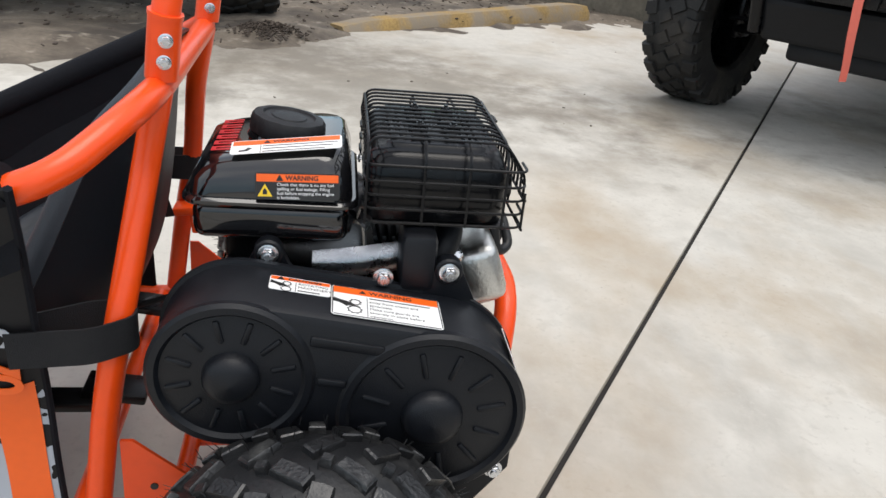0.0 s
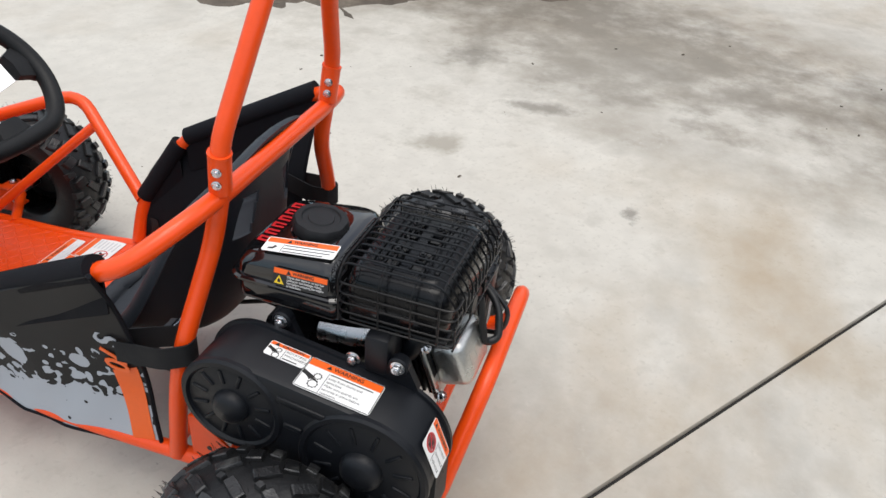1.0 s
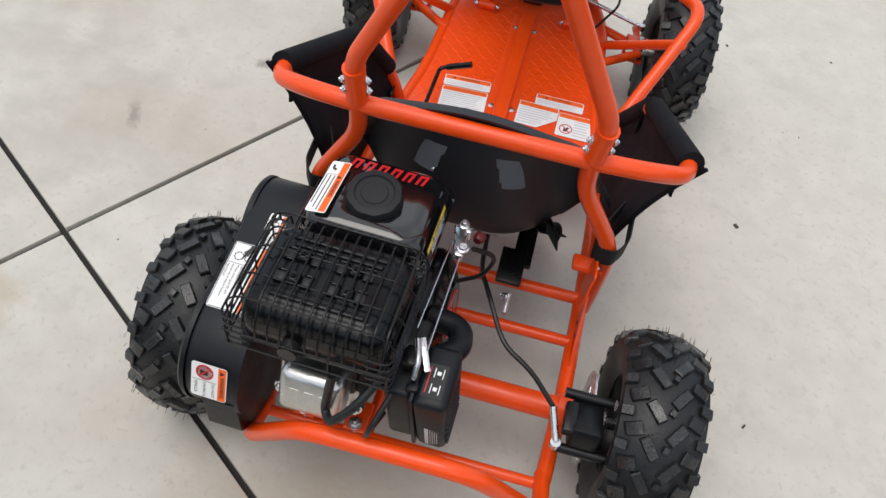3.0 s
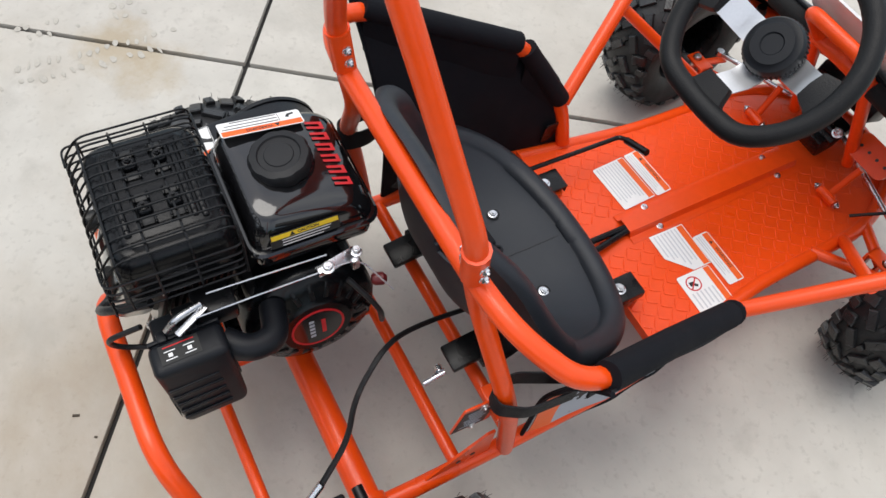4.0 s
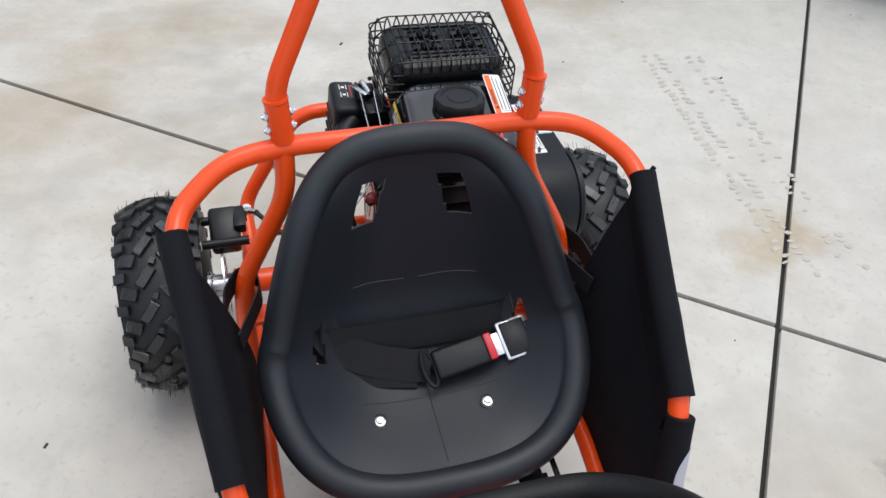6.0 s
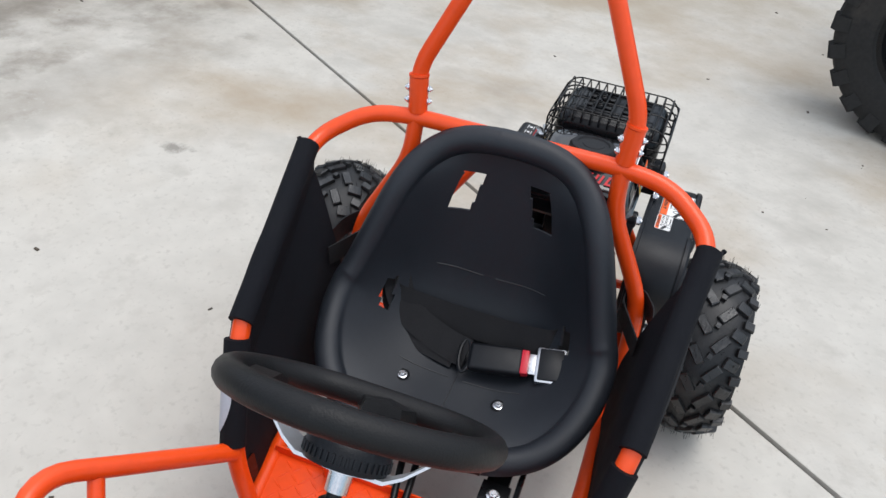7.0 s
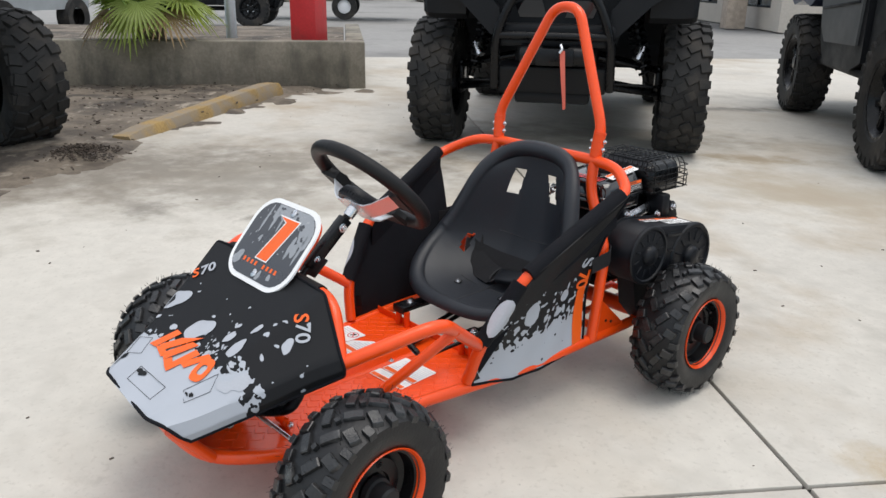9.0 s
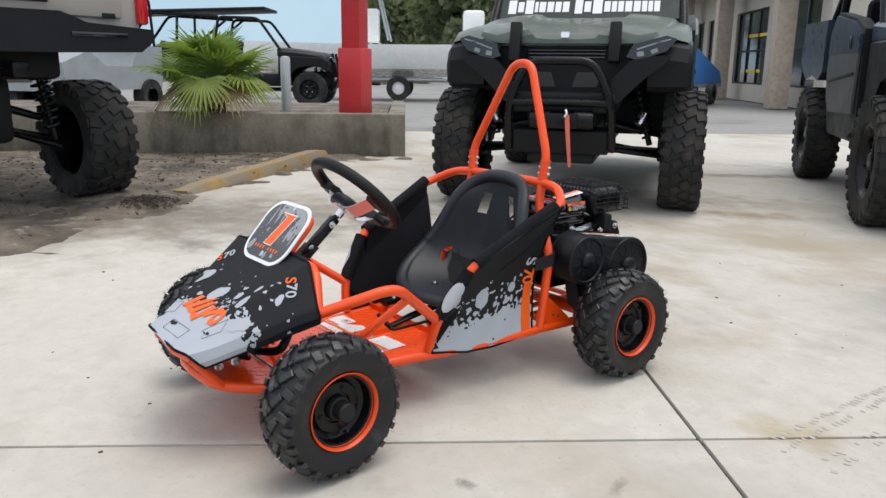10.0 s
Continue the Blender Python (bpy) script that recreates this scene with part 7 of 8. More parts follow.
    bm = tube(bmesh.new(), [(-0.32, 0.50, 0.41), (-0.31, 0.585, 0.66), (-0.27, 0.60, 0.80), (-0.19, 0.60, 0.945), (0.19, 0.60, 0.945), (0.27, 0.60, 0.80), (0.31, 0.585, 0.66), (0.32, 0.50, 0.41)], 0.025, 0.09)
    bull = part("bull_bar", bm, BLACK_METAL, v, "black tubular bull bar")
    part("cross_tube", tube(bmesh.new(), [(-0.30, 0.59, 0.70), (0.30, 0.59, 0.70)], 0.022, 0), BLACK_METAL, bull)
    bm = lathe(bmesh.new(), [(0.05, -0.19), (0.055, -0.18), (0.055, -0.07), (0.04, -0.065), (0.04, 0.065), (0.055, 0.07), (0.055, 0.18), (0.05, 0.19)], pose(-0.02, 0.585, 0.60, 0, 90), 20)
    box(bm, (0.2, 0.02, 0.09), pose(-0.02, 0.645, 0.595), 0.006)
    winch = part("winch", bm, BLACK_METAL, v, "black winch with roller guide")
    if front:
        bm = strap(bmesh.new(), [(-0.06, 0.66, 0.63), (-0.066, 0.672, 0.56), (-0.076, 0.675, 0.46), (-0.084, 0.67, 0.38), (-0.088, 0.67, 0.325)], 0.027, [(1, 0, 0), (0.9, 0.4, 0), (0.7, 0.7, 0), (0.5, 0.85, 0), (0.45, 0.9, 0)], 0.004)
        part("pull_strap", bm, STRAP_RED, winch, "faded red pull strap")
        part("hook", tube(bmesh.new(), [(-0.05, 0.652, 0.66), (-0.06, 0.668, 0.64), (-0.045, 0.672, 0.62)], 0.008, 0.01, 8), STEEL, winch)
    # tub, floor, cage, screen and roof
    bm = bmesh.new()
    box(bm, (1.30, 2.5, 0.28), pose(0, -1.75, 0.58), 0.05)
    box(bm, (0.44, 0.9, 0.34), pose(0, -0.02, 0.60), 0.03)
    box(bm, (0.42, 2.9, 0.08), pose(0, -1.0, 0.36), 0.02)
    box(bm, (1.24, 0.1, 0.7), pose(0, -0.62, 0.85), 0.03)
    part("chassis", bm, UTV_PLASTIC, v)
    for s in (-1, 1):
        bm = tube(bmesh.new(), [(s * 0.69, -0.62, 1.20), (s * 0.64, -1.12, 1.90), (s * 0.62, -2.0, 1.92), (s * 0.68, -2.15, 1.0)], 0.032, 0.12)
        part("cage_tube", bm, BLACK_METAL, v)
        part("cage_tube", tube(bmesh.new(), [(s * 0.62, -1.75, 1.92), (s * 0.66, -2.75, 1.12)], 0.028, 0), BLACK_METAL, v)
        if not closed:
            continue
        dm = frame_of((s * 0.735, 0, 0), (0, 1, 0), (0, 0, 1))
        bm = bmesh.new()
        prism(bm, [(-0.70, 0.52), (-0.74, 1.18), (-1.0, 1.26), (-1.62, 1.34), (-1.80, 1.2), (-1.84, 0.9), (-1.74, 0.62), (-1.58, 0.44), (-0.9, 0.46)], 0.08, dm @ pose(0, 0, -0.04))
        d = part("door", bm, UTV_PLASTIC, v, "", 20)
        bm = bmesh.new()
        prism(bm, [(-0.80, 0.62), (-0.77, 1.14), (-1.0, 1.225), (-1.60, 1.30), (-1.74, 1.17), (-1.77, 0.90), (-1.70, 0.70), (-1.56, 0.60)], 0.016, frame_of((s * 0.785, 0, 0), (0, 1, 0), (0, 0, 1)) @ pose(0, 0, -0.008))
        part("door_skin", bm, DOOR_GREY, d)
        bm = bmesh.new()
        prism(bm, [(-0.775, 1.03), (-0.768, 1.15), (-1.0, 1.24), (-1.60, 1.315), (-1.75, 1.18), (-1.765, 1.03)], 0.022, frame_of((s * 0.785, 0, 0), (0, 1, 0), (0, 0, 1)) @ pose(0, 0, -0.011))
        part("door_top", bm, paint, d)
        bm = bmesh.new()
        box(bm, (0.014, 0.86, 0.02), pose(s * 0.796, -1.26, 0.86, 4), 0.004)
        part("door_trim", bm, UTV_PLASTIC, d)
        bm = bmesh.new()
        box(bm, (0.02, 0.03, 0.09), pose(s * 0.80, -1.0, 1.10), 0.006)
        part("handle", bm, BLACK_GLOSS, d)
        bm = bmesh.new()
        box(bm, (0.07, 1.3, 0.06), pose(s * 0.72, -1.2, 0.45), 0.02)
        part("sill", bm, UTV_PLASTIC, v)
        bm = bmesh.new()
        prism(bm, [(-1.88, 0.9), (-1.85, 1.30), (-2.9, 1.32), (-2.95, 0.98), (-2.8, 0.9), (-2.60, 0.83), (-2.30, 0.87), (-2.05, 0.83)], 0.18, frame_of((s * 0.72, 0, 0), (0, 1, 0), (0, 0, 1)) @ pose(0, 0, -0.09))
        part("rear_fender", bm, paint, v, "", 20)
        bm = bmesh.new()
        box(bm, (0.5, 0.5, 0.14), pose(s * 0.32, -1.5, 0.82), 0.04)
        box(bm, (0.48, 0.14, 0.6), pose(s * 0.32, -1.78, 1.15, -10), 0.05)
        part("bench", bm, FABRIC, v)
    bm = bmesh.new()
    if closed:
        box(bm, (1.34, 1.15, 0.05), pose(0, -1.55, 1.96), 0.02)
    else:
        box(bm, (1.34, 3.1, 0.07), pose(0, -2.5, 2.06, 2), 0.03)
        for s in (-1, 1):
            part("cage_tube", tube(bmesh.new(), [(s * 0.62, -2.0, 1.92), (s * 0.62, -3.5, 2.0), (s * 0.66, -4.2, 1.1)], 0.032, 0.15), BLACK_METAL, v)
            part("cage_tube", tube(bmesh.new(), [(s * 0.62, -2.9, 1.98), (s * 0.68, -2.95, 0.9)], 0.03, 0), BLACK_METAL, v)
            part("bench", box(bmesh.new(), (0.48, 0.14, 0.6), pose(s * 0.32, -1.85, 1.15, -10), 0.05), FABRIC, v)
    part("roof", bm, UTV_PLASTIC, v)
    bm = bmesh.new()
    box(bm, (1.3, 1.0 if closed else 2.4, 0.34), pose(0, -2.42 if closed else -3.1, 1.10), 0.03)
    part("cargo_box", bm, UTV_PLASTIC, v)
    if not closed:
        return v
    bm = bmesh.new()
    sm = frame_of((0, -0.86, 1.58), (1, 0, 0), (0, -0.50, 0.80))
    prism(bm, [(-0.68, -0.38), (0.68, -0.38), (0.62, 0.40), (-0.62, 0.40)], 0.012, sm)
    screen = part("windscreen", bm, GLASS_DARK, v, "tinted windscreen with a white banner")
    if front:
        sx = 0.60
        for wd in (0.075, 0.055, 0.075, 0.03, 0.06, 0.06, 0.055, 0.06, None, 0.07, 0.06, 0.085, 0.055, 0.045, 0.05, 0.06, 0.06, 0.045, 0.04, 0.05):
            if wd is None:
                sx -= 0.03
                continue
            b = plate(bmesh.new(), sx - wd / 2, -0.275, wd * 0.8, 0.12 if wd > 0.06 else 0.09, sm, -0.0025, 0.002)
            part("banner_bar", b, WHITE_INK, screen)
            sx -= wd
    return v


side_by_side("utility_vehicle", "grey-green off-road utility vehicle with black bull bar and winch", (1.955, -2.11, 0), 37.5, UTV_GREEN)
side_by_side("utility_vehicle", "dark blue off-road utility vehicle parked on concrete", (-0.24, -3.56, 0), 38.2, UTV_BLUE, False)
side_by_side("utility_vehicle", "black utility vehicle with roof parked beyond the planter", (14.8, -6.8, 0), 143.6, UTV_PLASTIC, False, False)


def quad_bike(label, at, turn):
    """A four-wheeled bike; origin under the front axle, y forward."""
    q = thing("quad_bike", label, "quad bike", at, turn)
    first = car_wheel(q, None, 0.44, 0, 0.335, 0.23, 1, 22)
    for x, y, s in ((-0.44, 0, -1), (0.44, -1.28, 1), (-0.44, -1.28, -1)):
        car_wheel(q, first, x, y, 0.335, 0.23, s, 22)
    part("frame", box(bmesh.new(), (0.34, 1.5, 0.22), pose(0, -0.64, 0.46), 0.06), BLACK_METAL, q)
    part("axle", tube(bmesh.new(), [(-0.36, -1.28, 0.335), (0.36, -1.28, 0.335)], 0.03, 0), BLACK_METAL, q)
    for s in (-1, 1):
        part("control_arm", tube(bmesh.new(), [(s * 0.14, 0, 0.42), (s * 0.36, 0, 0.335)], 0.02, 0), BLACK_METAL, q)
        for y0 in (0.0, -1.28):
            rings = [[(s * x, y0 + 0.44 * math.cos(a), 0.36 + (0.44 + lift) * math.sin(a)) for x in (0.2, 0.5) for lift in ((0.0, 0.02) if x == 0.2 else (0.02, 0.0))] for a in np.linspace(0.35, 2.8, 12)]
            bm = bmesh.new()
            faces(bm, rings)
            bmesh.ops.recalc_face_normals(bm, faces=bm.faces)
            part("fender", bm, UTV_PLASTIC, q)
    part("seat", box(bmesh.new(), (0.3, 0.75, 0.14), pose(0, -0.85, 0.76, 4), 0.05, seg=3), FABRIC, q)
    part("tank", box(bmesh.new(), (0.3, 0.45, 0.2), pose(0, -0.3, 0.72, -6), 0.06, seg=3), UTV_PLASTIC, q)
    part("handlebar", tube(bmesh.new(), [(-0.38, -0.42, 1.02), (-0.12, -0.3, 0.98), (0.12, -0.3, 0.98), (0.38, -0.42, 1.02)], 0.014, 0.06), BLACK_METAL, q)
    part("steering_stem", tube(bmesh.new(), [(0, -0.1, 0.55), (0, -0.3, 0.98)], 0.02, 0), BLACK_METAL, q)
    return q


quad_bike("black quad bike with mud tyres parked beside the kart", (-2.24, -1.414, 0), 68.3)

# tan utility vehicle seen from behind
pick = thing("utility_vehicle", "tan lifted utility vehicle with black rear bumper, standing on soil", "utility vehicle", (3.70, 1.27, 0), -75)
wheel_b = car_wheel(pick, None, 0.76, 0, 0.395, 0.31, 1, 22)
car_wheel(pick, wheel_b, -0.76, 0, 0.395, 0.31, -1)
car_wheel(pick, wheel_b, 0.76, 2.3, 0.395, 0.31, 1)
car_wheel(pick, wheel_b, -0.76, 2.3, 0.395, 0.31, -1)
bm = bmesh.new()
rings = [[(-hw, y, zl), (-hw - 0.02, y, (zl + zt) / 2), (-hw, y, zt - 0.05), (-hw + 0.05, y, zt), (hw - 0.05, y, zt), (hw, y, zt - 0.05), (hw + 0.02, y, (zl + zt) / 2), (hw, y, zl)] for y, hw, zl, zt in ((-0.64, 0.82, 1.10, 1.60), (-0.60, 0.85, 1.08, 1.62), (0.7, 0.85, 1.05, 1.62), (0.9, 0.84, 0.75, 1.66), (2.3, 0.80, 0.75, 1.60), (2.7, 0.66, 0.85, 1.3))]
faces(bm, rings)
part("body", bm, UTV_TAN, pick, "", 30)
bm = bmesh.new()
box(bm, (1.42, 0.03, 0.40), pose(0, -0.655, 1.36), 0.012)
gate = part("tailgate", bm, UTV_TAN, pick)
part("latch", box(bmesh.new(), (0.30, 0.03, 0.07), pose(0.12, -0.675, 1.26), 0.012), UTV_PLASTIC, gate)
part("badge", box(bmesh.new(), (0.08, 0.012, 0.03), pose(0.62, -0.674, 1.17), 0.004), UTV_PLASTIC, gate)
bm = bmesh.new()
prism(bm, [(-0.86, 1.10), (-0.86, 1.03), (-0.78, 0.965), (-0.3, 0.955), (0.3, 0.955), (0.78, 0.965), (0.86, 1.03), (0.86, 1.10), (0.45, 1.125), (0.30, 1.18), (-0.30, 1.18), (-0.45, 1.125)], 0.22, frame_of((0, -0.52, 0), (1, 0, 0), (0, 0, 1)))
bump_ob = part("rear_bumper", bm, UTV_PLASTIC, pick)
for s in (-1, 1):
    part("tread_strip", box(bmesh.new(), (0.34, 0.012, 0.025), pose(s * 0.52, -0.745, 1.06), 0.004), BLACK_GLOSS, bump_ob)
    bm = bmesh.new()
    box(bm, (0.07, 0.07, 0.40), pose(s * 0.845, -0.645, 1.33), 0.018)
    part("tail_lamp", bm, TAIL_RED, pick, "red tail lamp")
    for z0, z1 in ((0.52, 0.36), (0.66, 0.52)):
        part("control_arm", tube(bmesh.new(), [(s * 0.16, 0.12, z0), (s * 0.58, 0.0, z1)], 0.026, 0), BLACK_METAL, pick)
    part("half_shaft", tube(bmesh.new(), [(s * 0.12, 0, 0.52), (s * 0.60, 0, 0.40)], 0.02, 0), BLACK_METAL, pick)
    bar_with_coil(pick, (s * 0.50, -0.12, 0.42), (s * 0.40, -0.12, 0.98), 0.055)
bm = bmesh.new()
box(bm, (0.9, 3.0, 0.24), pose(0, 1.1, 0.92), 0.04)
box(bm, (0.42, 0.5, 0.4), pose(0, 0.0, 0.62), 0.05)
part("chassis", bm, UTV_PLASTIC, pick)
part("tow_hitch", box(bmesh.new(), (0.09, 0.3, 0.09), pose(0.12, -0.45, 0.86), 0.01), BLACK_METAL, pick)

# ---- planting bed, kerb wall, wheel stop ----
WC = Vector((4.86, -2.70, 0))
wm0 = frame_of(WC, JP, -JD)
bm = bmesh.new()
rn = random.Random(8)
cells = {}
for i in range(131):
    for j in range(131):
        p = Vector((1.9 + i * 0.06, -2.7 + j * 0.0615, 0))
        cells[i, j] = p
edge = [Vector((2.5, 6.4, 0)), Vector((2.2, 3.0, 0)), Vector((2.05, 1.7, 0)), Vector((2.45, 1.0, 0)), Vector((2.9, 0.45, 0)), Vector((3.6, -0.15, 0)), Vector((4.6, -1.65, 0)), Vector((4.9, -2.62, 0))]


def inside_bed(p):
    """How far inside the bed a place lies, in metres."""
    best = 9.0
    for a, b in zip(edge, edge[1:]):
        d = (b - a).normalized()
        n = Vector((-d.y, d.x, 0))
        t = (p - a).dot(d)
        if -0.2 < t < (b - a).length + 0.2:
            best = min(best, (p - a).dot(n))
    return best


vs = {}
for key, p in cells.items():
    e = inside_bed(p) + 0.16 * noise.noise(p * 2.1) + 0.08 * noise.noise(p * 6.0) + 0.05 * noise.noise(p * 15.0) + 0.55 * max(0, noise.noise(p * 3.3) - 0.12)
    z = -0.02 + 0.05 * max(0, min(1, (e + 0.15) / 0.5)) + ((0.03 * noise.noise(p * 1.7) + 0.016 * noise.noise(p * 7) + 0.008 * noise.noise(p * 19)) * min(1, e * 5) if e > 0 else 0)
    vs[key] = bm.verts.new((p.x, p.y, z))
for i in range(130):
    for j in range(130):
        bm.faces.new((vs[i, j], vs[i + 1, j], vs[i + 1, j + 1], vs[i, j + 1]))
tagged(part("soil_bed", bm, SOIL, None, "", 180), "sandy soil bed with leaf litter beside the apron", "soil", kind="structure")
bm = bmesh.new()
for _ in range(3600):
    p = Vector((rn.uniform(2.3, 8.0), rn.uniform(-2.8, 4.0), 0))
    e = inside_bed(p)
    if not 0.0 < e < 3:
        continue
    if rn.random() > (0.95 if e > 0.5 else 0.4):
        continue
    s = rn.uniform(0.006, 0.03)
    box(bm, (s, s * rn.uniform(0.2, 0.8), s * 0.2), pose(p.x, p.y, 0.035 + rn.uniform(0, 0.02), rn.uniform(-20, 20), rn.uniform(-20, 20), rn.uniform(0, 360)))
for _ in range(620):
    p = Vector((rn.gauss(3.3, 0.10), rn.gauss(0.34, 0.075), 0))
    s = rn.uniform(0.006, 0.024)
    lift = max(0.0, 0.05 - 0.22 * (p - Vector((3.3, 0.34, 0))).length)
    box(bm, (s, s * rn.uniform(0.2, 0.8), s * 0.25), pose(p.x, p.y, 0.03 + lift * rn.uniform(0.2, 1), rn.uniform(-30, 30), rn.uniform(-30, 30), rn.uniform(0, 360)))
tagged(part("leaf_litter", bm, mat("leaf_litter", (0.06, 0.045, 0.034), 0.95, vary=0.5, scale=6)), "brown leaf and bark litter on the soil", "litter", kind="stuff")

bm = bmesh.new()
box(bm, (7.6, 0.18, 0.45), wm0 @ pose(3.8, -0.09, 0.205), 0.02)
box(bm, (0.18, 3.0, 0.45), wm0 @ pose(0.09, -1.69, 0.205), 0.02)
tagged(part("kerb_wall", bm, OLD_CONCRETE), "low stained concrete planter wall", "wall", kind="structure")
bm = bmesh.new()
box(bm, (7.4, 3.0, 0.38), wm0 @ pose(3.9, -1.69, 0.2), 0.0)
tagged(part("planter_soil", bm, SOIL), "brown planter soil behind the wall", "soil", kind="structure")
a, b = Vector((4.96, -1.78, 0)), Vector((3.66, 0.0, 0))
sm = frame_of((a + b) / 2, b - a, (0, 0, 1))
bm = bmesh.new()
L = (b - a).length
rings = []
for k in range(13):
    u = -L / 2 + L * k / 12
    q = 1.0 - 0.12 * abs(noise.noise(Vector((u * 3, 1, 2))))
    if k in (0, 12):
        q *= 0.9
    sink = -0.02 - 0.075 * k / 12
    rings.append([sm @ Vector((u, y * q + sink, z)) for y, z in ((-0.0, -0.10), (0.09, -0.09), (0.145, -0.055), (0.145, 0.055), (0.09, 0.09), (-0.0, 0.10))])
faces(bm, rings)
tagged(part("wheel_stop", bm, YELLOW_CONCRETE), "worn yellow concrete parking stop on the soil edge", "wheel stop")

# red post and grey bollard in the planter
post = thing("sign_post", "red painted square sign post in the planter", "post", (5.46, -2.47, 0.38), 33)
bm = bmesh.new()
box(bm, (0.262, 0.262, 0.72), pose(0, 0, 0.34), 0.008)
part("post_base", bm, RED_PAINT, post)
bm = bmesh.new()
box(bm, (0.205, 0.205, 4.0), pose(0, 0, 2.7), 0.006)
part("post_shaft", bm, RED_PAINT, post)
for x, y, h in ((6.4, -2.12, 0.62), (7.3, 0.6, 0.6)):
    bol = thing("bollard", "pale grey metal bollard behind the planter wall", "bollard", (x, y, 0.38), 0, "bollards")
    part("pipe", lathe(bmesh.new(), [(0.055, 0), (0.055, h - 0.03), (0.04, h - 0.005), (0.0, h)], None, 20, caps=False), GALV, bol)


# ---- fan palm ----
def fan_palm(at, turn, size, label):
    p = thing("palm", label, "palm", at, turn)
    rn2 = random.Random(int(at[0] * 100))
    for k in range(38):
        low = k < 10
        az = k * 137.5 + rn2.uniform(-15, 15)
        el = rn2.uniform(24, 48) if low else rn2.uniform(38, 86)
        ln = size * (rn2.uniform(0.30, 0.52) if low else rn2.uniform(0.34, 0.6))
        d = Vector((math.cos(radians(az)) * math.cos(radians(el)), math.sin(radians(az)) * math.cos(radians(el)), math.sin(radians(el))))
        root = Vector((d.x * 0.06, d.y * 0.06, 0.1))
        tip = root + d * ln
        bm = tube(bmesh.new(), [root, root.lerp(tip, 0.5) + Vector((0, 0, 0.03)), tip], 0.007, 0.1, 6, mi=1)
        side = d.cross(Vector((0, 0, 1))).normalized()
        # the blade bends over at the end of its stalk
        bend = radians(-rn2.uniform(55, 100) if low else -rn2.uniform(0, 35))
        fwd = Matrix.Rotation(bend, 3, side) @ d
        nn = side.cross(fwd).normalized()
        for q in range(23):
            a = radians(-100 + 200 * q / 22)
            ray = (fwd * math.cos(a) + side * math.sin(a)).normalized()
            l2 = size * 0.44 * (1 - 0.3 * abs(q - 11) / 11) * rn2.uniform(0.88, 1.08)
            wdir = ray.cross(nn).normalized()
            droop = Vector((0, 0, -1)) * l2 * rn2.uniform(0.06, 0.26)
            pts = [tip, tip + ray * l2 * 0.5 + nn * 0.015, tip + ray * l2 * 0.78 + droop * 0.35, tip + ray * l2 + droop]
            wd = (0.004, 0.014, 0.010, 0.001)
            va = [bm.verts.new(c + wdir * e) for c, e in zip(pts, wd)]
            vm = [bm.verts.new(c - nn * e * 0.5) for c, e in zip(pts, wd)]
            vb = [bm.verts.new(c - wdir * e) for c, e in zip(pts, wd)]
            for i in range(3):
                bm.faces.new((va[i], va[i + 1], vm[i + 1], vm[i]))
                bm.faces.new((vm[i], vm[i + 1], vb[i + 1], vb[i]))
        part("frond", bm, [LEAF_DRY if k in (3, 9) else LEAF_PALE if low else LEAF, LEAF], p)
    bm = lathe(bmesh.new(), [(0.14, 0), (0.13, 0.12), (0.08, 0.22), (0.0, 0.25)], None, 14, caps=False)
    part("trunk", bm, BARK, p)
    return p


fan_palm((6.22, -1.22, 0.36), 20, 0.95, "bushy green fan palm growing in the planter")

# ---- boat on a trailer ----
boat = thing("boat", "white open motor boat on a trailer", "boat", (17.93, -9.78, 0), -36.5)
bm = bmesh.new()
rings = []
for k in range(13):
    s = k / 12
    y = -3.0 + 6.2 * s
    wd = 1.12 * (1 - max(0, s - 0.45) ** 2 * 2.9)
    keel = 0.62 + 0.55 * max(0, s - 0.6) ** 2 * 4
    top = 1.50 - 0.12 * s + 0.18 * s * s
    wd = max(0.05, wd)
    rings.append([(-wd, y, top), (-wd * 0.97, y, top - 0.25), (-wd * 0.75, y, keel + 0.22), (0, y, keel), (wd * 0.75, y, keel + 0.22), (wd * 0.97, y, top - 0.25), (wd, y, top), (wd * 0.8, y, top - 0.06), (-wd * 0.8, y, top - 0.06)])
faces(bm, rings)
part("hull", bm, BOAT_WHITE, boat)
bm = bmesh.new()
box(bm, (0.7, 0.6, 0.9), pose(0, -0.3, 2.0), 0.05)
box(bm, (0.66, 0.04, 0.5), pose(0, 0.05, 2.6, -20), 0.01, mi=1)
part("console", bm, [BOAT_WHITE, GLASS_DARK], boat)
bm = bmesh.new()
box(bm, (0.4, 0.6, 0.8), pose(0, -3.25, 2.05), 0.1)
box(bm, (0.2, 0.3, 1.1), pose(0, -3.2, 1.2), 0.05)
part("outboard_motor", bm, BOAT_WHITE, boat)
